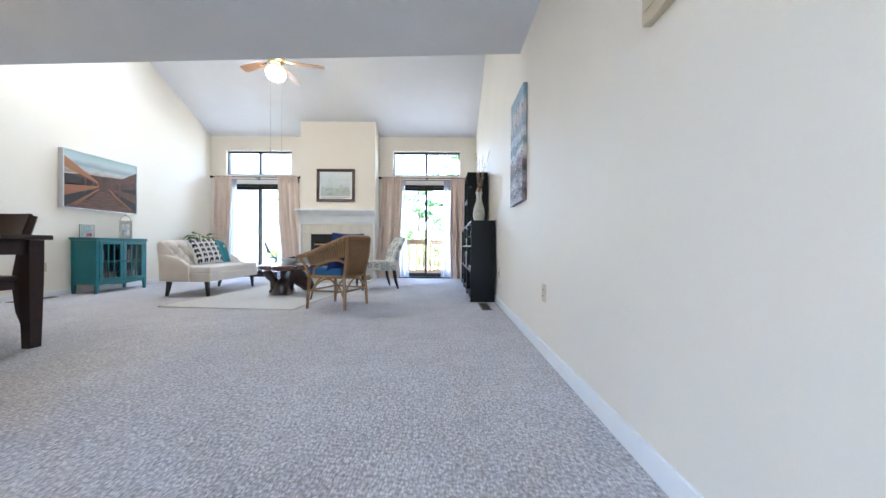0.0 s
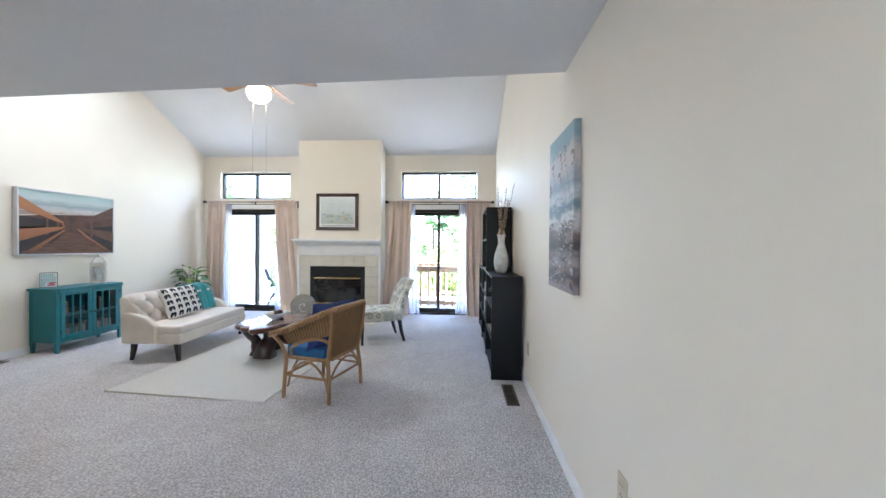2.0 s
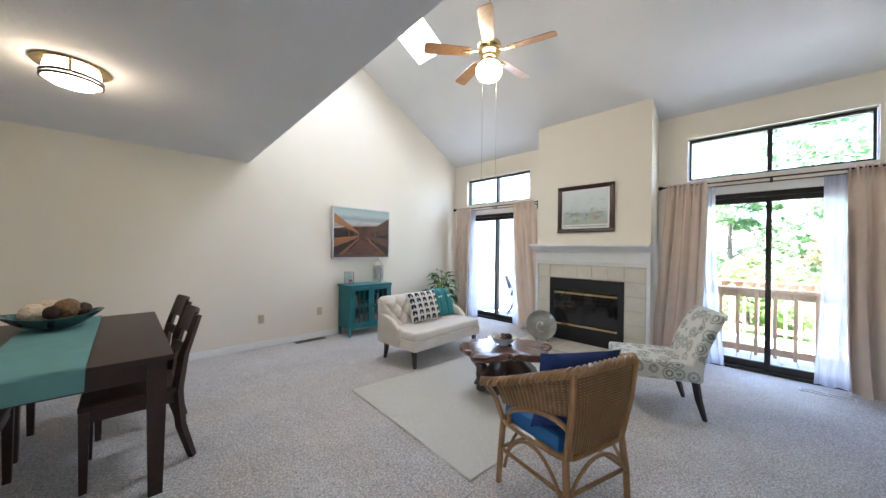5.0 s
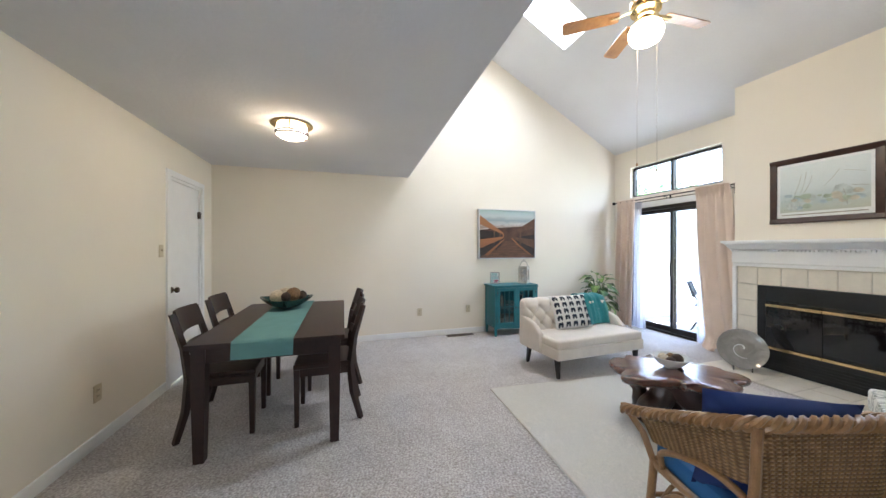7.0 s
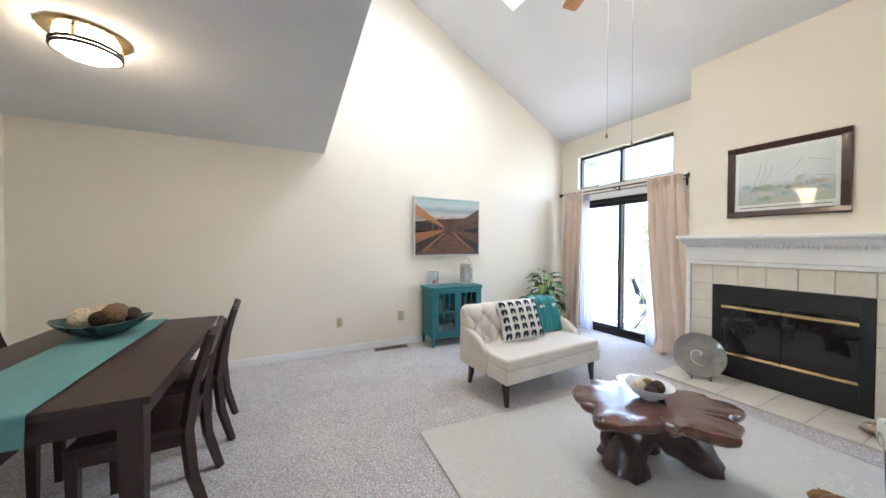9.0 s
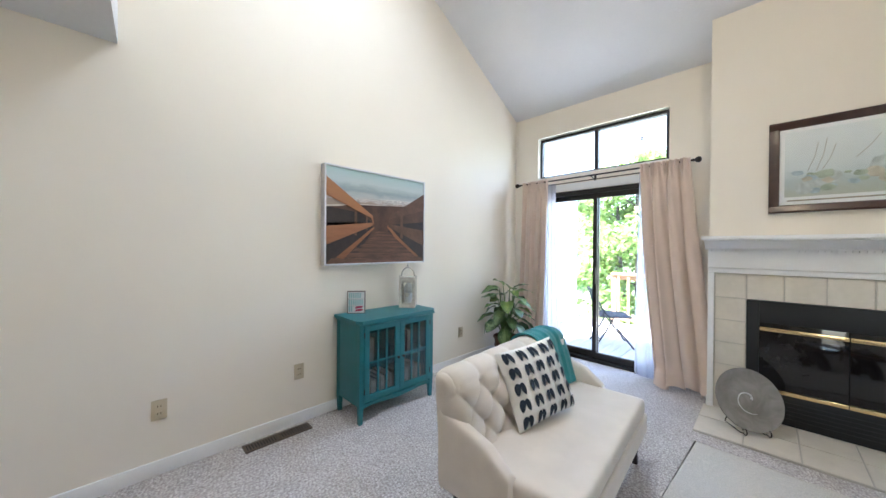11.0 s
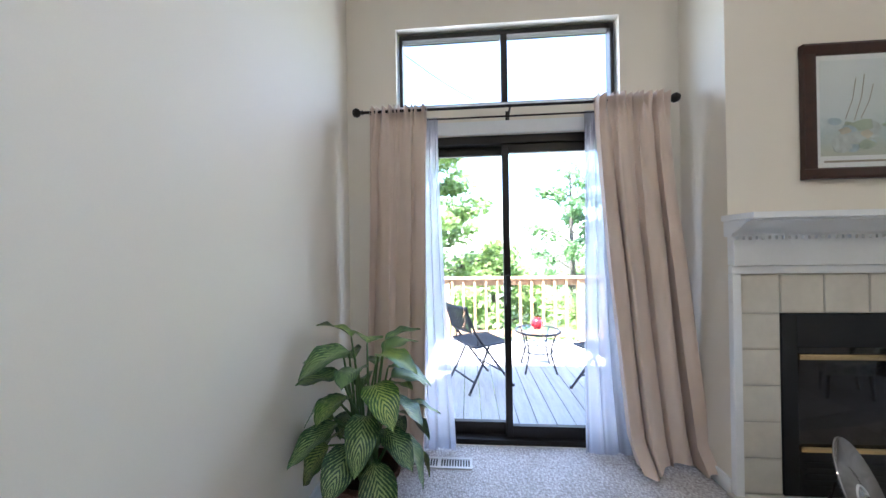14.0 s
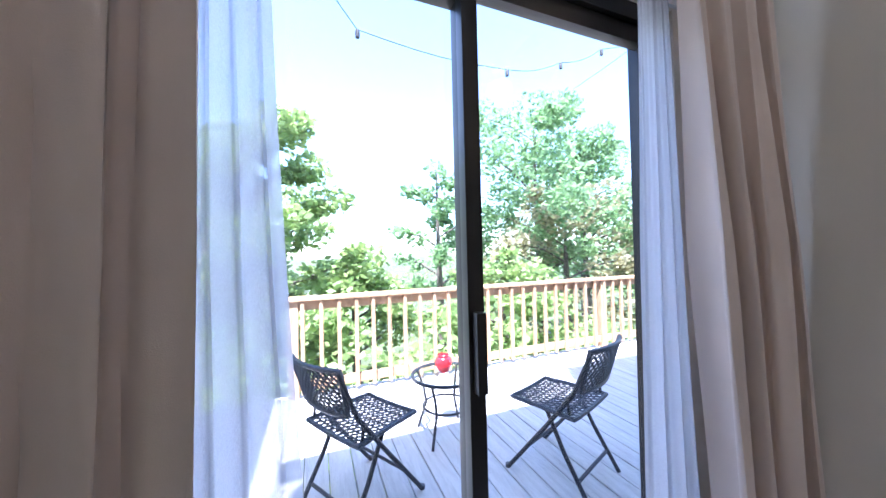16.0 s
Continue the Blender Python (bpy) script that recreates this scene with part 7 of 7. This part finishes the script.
M_RED = plain("red_glazed_pot", (0.42, 0.018, 0.025), 0.2, vary=0.3, scale=30, grain=40, bump=0.4, depth=0.004, coat=0.5)
rv = tagged(part("red_jar", lathe([(0.0, 0.0), (0.038, 0.0), (0.042, 0.008), (0.062, 0.04), (0.066, 0.065), (0.058, 0.095), (0.044, 0.108), (0.046, 0.120), (0.040, 0.120), (0.036, 0.105), (0.0, 0.10)], 36, cap=False), M_RED), "red glazed jar on the glass side table", "jar")
rv.matrix_basis = pose(-3.48, 8.31, DZ + 0.439)

# string lights
M_CORD = plain("black_cord", (0.012, 0.012, 0.014), 0.6, bump=0.1)
sl = thing("string_lights", "black outdoor string lights hung from the eave", "string lights", pose(0, 0, 0))
anchor = [Vector((-4.9, 7.09, 2.98)), Vector((-4.0, 8.8, 3.17)), Vector((-2.46, 8.9, 3.18)), Vector((-1.79, 8.85, 3.36)), Vector((-1.23, 8.8, 3.6)), Vector((-0.2, 8.9, 4.1)), Vector((1.2, 12.9, 5.0))]
pts = []
for p, q in zip(anchor, anchor[1:]):
    pts += [p.lerp(q, k / 6) - Vector((0, 0, 0.05 * math.sin(math.pi * k / 6))) for k in range(6)]
part("cord", tube(pts + [anchor[-1]], 0.004, 5), M_CORD, sl)
for p in anchor[1:-1]:
    part("socket", lathe([(0.0, -0.075), (0.018, -0.07), (0.020, -0.02), (0.012, 0.0), (0.0, 0.004)], 10, tuple(p)), M_CORD, sl)

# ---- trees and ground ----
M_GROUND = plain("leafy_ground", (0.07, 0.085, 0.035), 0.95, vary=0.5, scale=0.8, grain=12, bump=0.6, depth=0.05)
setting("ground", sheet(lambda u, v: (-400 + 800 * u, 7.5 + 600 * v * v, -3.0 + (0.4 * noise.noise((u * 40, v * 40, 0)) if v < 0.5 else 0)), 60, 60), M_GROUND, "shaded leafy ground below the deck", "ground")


def foliage(name, lo, hi):
    m, ns, ls, b = material(name, 0.55)
    ge = ns.new("ShaderNodeNewGeometry")
    ls.new(ramp(ns, ls, ge.outputs["Random Per Island"], (0.0, lo), (0.6, shade([(a + c) / 2 for a, c in zip(lo, hi)], 1.0)), (1.0, hi)), b.inputs["Base Color"])
    tl = node(ns, ls, "BsdfTranslucent")
    ls.new(ramp(ns, ls, ge.outputs["Random Per Island"], (0.0, shade(lo, 1.6)), (1.0, shade(hi, 1.6))), tl.inputs[0])
    mx = node(ns, ls, "MixShader", Fac=0.45)
    ls.new(b.outputs[0], mx.inputs[1])
    ls.new(tl.outputs[0], mx.inputs[2])
    ls.new(mx.outputs[0], ns["Material Output"].inputs[0])
    return m


M_FOL = [foliage("summer_leaf", (0.08, 0.15, 0.06), (0.27, 0.38, 0.17)), foliage("bright_leaf", (0.13, 0.20, 0.06), (0.36, 0.44, 0.17)), foliage("russet_leaf", (0.15, 0.14, 0.07), (0.40, 0.36, 0.21))]
M_TRUNKB = wood("tree_bark", (0.05, 0.04, 0.032), (0.16, 0.13, 0.105), 0.9, (6, 6, 1), 5.0, bump=0.8)


def leaf_cloud(centres, n, size, seed):
    rnd = np.random.RandomState(seed)
    vs, fs = [], []
    for i in range(n):
        c, r = centres[rnd.randint(len(centres))]
        d = rnd.normal(size=3)
        d *= (rnd.uniform(0.35, 1.0) ** 0.5) / np.linalg.norm(d)
        p = np.array(c) + d * np.array((r, r, r * 0.72))
        a, e = rnd.normal(size=3), rnd.normal(size=3)
        a[2] *= 0.5
        a /= np.linalg.norm(a)
        e -= a * e.dot(a)
        e /= np.linalg.norm(e)
        L = size * rnd.uniform(0.6, 1.3)
        k = len(vs)
        vs += [tuple(p), tuple(p + a * L * 0.5 + e * L * 0.32), tuple(p + a * L), tuple(p + a * L * 0.5 - e * L * 0.32)]
        fs.append((k, k + 1, k + 2, k + 3))
    me = bpy.data.meshes.new("crown")
    me.from_pydata(vs, [], fs)
    return me


def tree(x, y, base, height, spread, mat, seed, leaves=7000, label="leafy green summer tree beyond the deck", lowest=0.30, leaf=0.16):
    rnd = random.Random(seed)
    t = thing("tree", label, "tree", pose(x, y, base), "trees beyond the deck")
    top = Vector((rnd.uniform(-0.4, 0.4), rnd.uniform(-0.4, 0.4), height * 0.86))
    trunk = [Vector((0, 0, -0.1)), top * 0.3 + Vector((rnd.uniform(-0.15, 0.15), 0, 0)), top * 0.65, top]
    part("trunk", tube(trunk, [0.15, 0.12, 0.07, 0.02], 9), M_TRUNKB, t)
    cs = []
    for k in range(16):
        s = lowest + (0.92 - lowest) * k / 15
        o = top * s
        a = 2.4 * k + rnd.random()
        reach = spread * (0.35 + 0.75 * math.sin(math.pi * min(1, 0.25 + 0.78 * (s - lowest) / (1 - lowest)))) * rnd.uniform(0.6, 1.1)
        e = o + Vector((reach * math.cos(a), reach * math.sin(a), reach * 0.35))
        part("limb", tube([o, o.lerp(e, 0.5) + Vector((0, 0, 0.12)), e], [0.05 * (1.2 - s), 0.03, 0.008], 6), M_TRUNKB, t)
        cs += [(tuple(e), spread * rnd.uniform(0.22, 0.36)), (tuple(o.lerp(e, 0.6)), spread * rnd.uniform(0.18, 0.30))]
        if rnd.random() < 0.6:
            cs.append((tuple(e + Vector((rnd.uniform(-0.6, 0.6), rnd.uniform(-0.6, 0.6), rnd.uniform(-0.3, 0.7))) * spread * 0.5), spread * rnd.uniform(0.12, 0.22)))
    cs.append((tuple(top), spread * 0.3))
    me = leaf_cloud(cs, leaves, leaf, seed)
    me.materials.append(mat)
    c = new("crown", me)
    c.parent = t
    return t


tree(-5.5, 13.2, -3.0, 7.7, 1.6, M_FOL[1], 1, 4200)
tree(-8.6, 16.5, -3.0, 7.4, 2.4, M_FOL[0], 2, 5000)
tree(-5.0, 13.2, -3.0, 8.1, 1.6, M_FOL[1], 3, 8000)
tree(-3.4, 13.8, -3.0, 4.6, 1.5, M_FOL[1], 4, 6000)
tree(2.5, 14.8, -3.0, 10.6, 2.7, M_FOL[0], 5, 11000)
tree(2.2, 13.2, -3.0, 6.8, 1.9, M_FOL[2], 6, 5000, "russet tinged small tree beyond the deck")
tree(-1.0, 14.8, -3.0, 7.7, 1.2, M_FOL[0], 7, 3500)
tree(4.6, 14.5, -3.0, 8.8, 2.6, M_FOL[0], 8, 8000)
tree(7.2, 17.5, -3.0, 10.5, 3.0, M_FOL[0], 9)
tree(-11.5, 14.5, -3.0, 8.5, 2.6, M_FOL[0], 10)
tree(-0.6, 12.0, -3.0, 4.6, 1.4, M_FOL[1], 11, 5000)
tree(5.8, 12.0, -3.0, 6.5, 1.9, M_FOL[1], 12)


def shrubs():
    rnd = random.Random(40)
    cs = []
    for k in range(80):
        x = rnd.uniform(-14, 12)
        cs.append(((x, rnd.uniform(10.6, 13.5), rnd.uniform(-2.8, -0.1)), rnd.uniform(0.5, 1.1)))
    for k in range(60):
        cs.append(((rnd.uniform(-26, 26), rnd.uniform(20, 26), rnd.uniform(-2.5, 1.4)), rnd.uniform(1.0, 2.0)))
    me = leaf_cloud(cs, 34000, 0.17, 77)
    me.materials.append(M_FOL[1])
    return tagged(new("undergrowth", me), "dense green undergrowth below the deck", "undergrowth", "", "stuff")


shrubs()
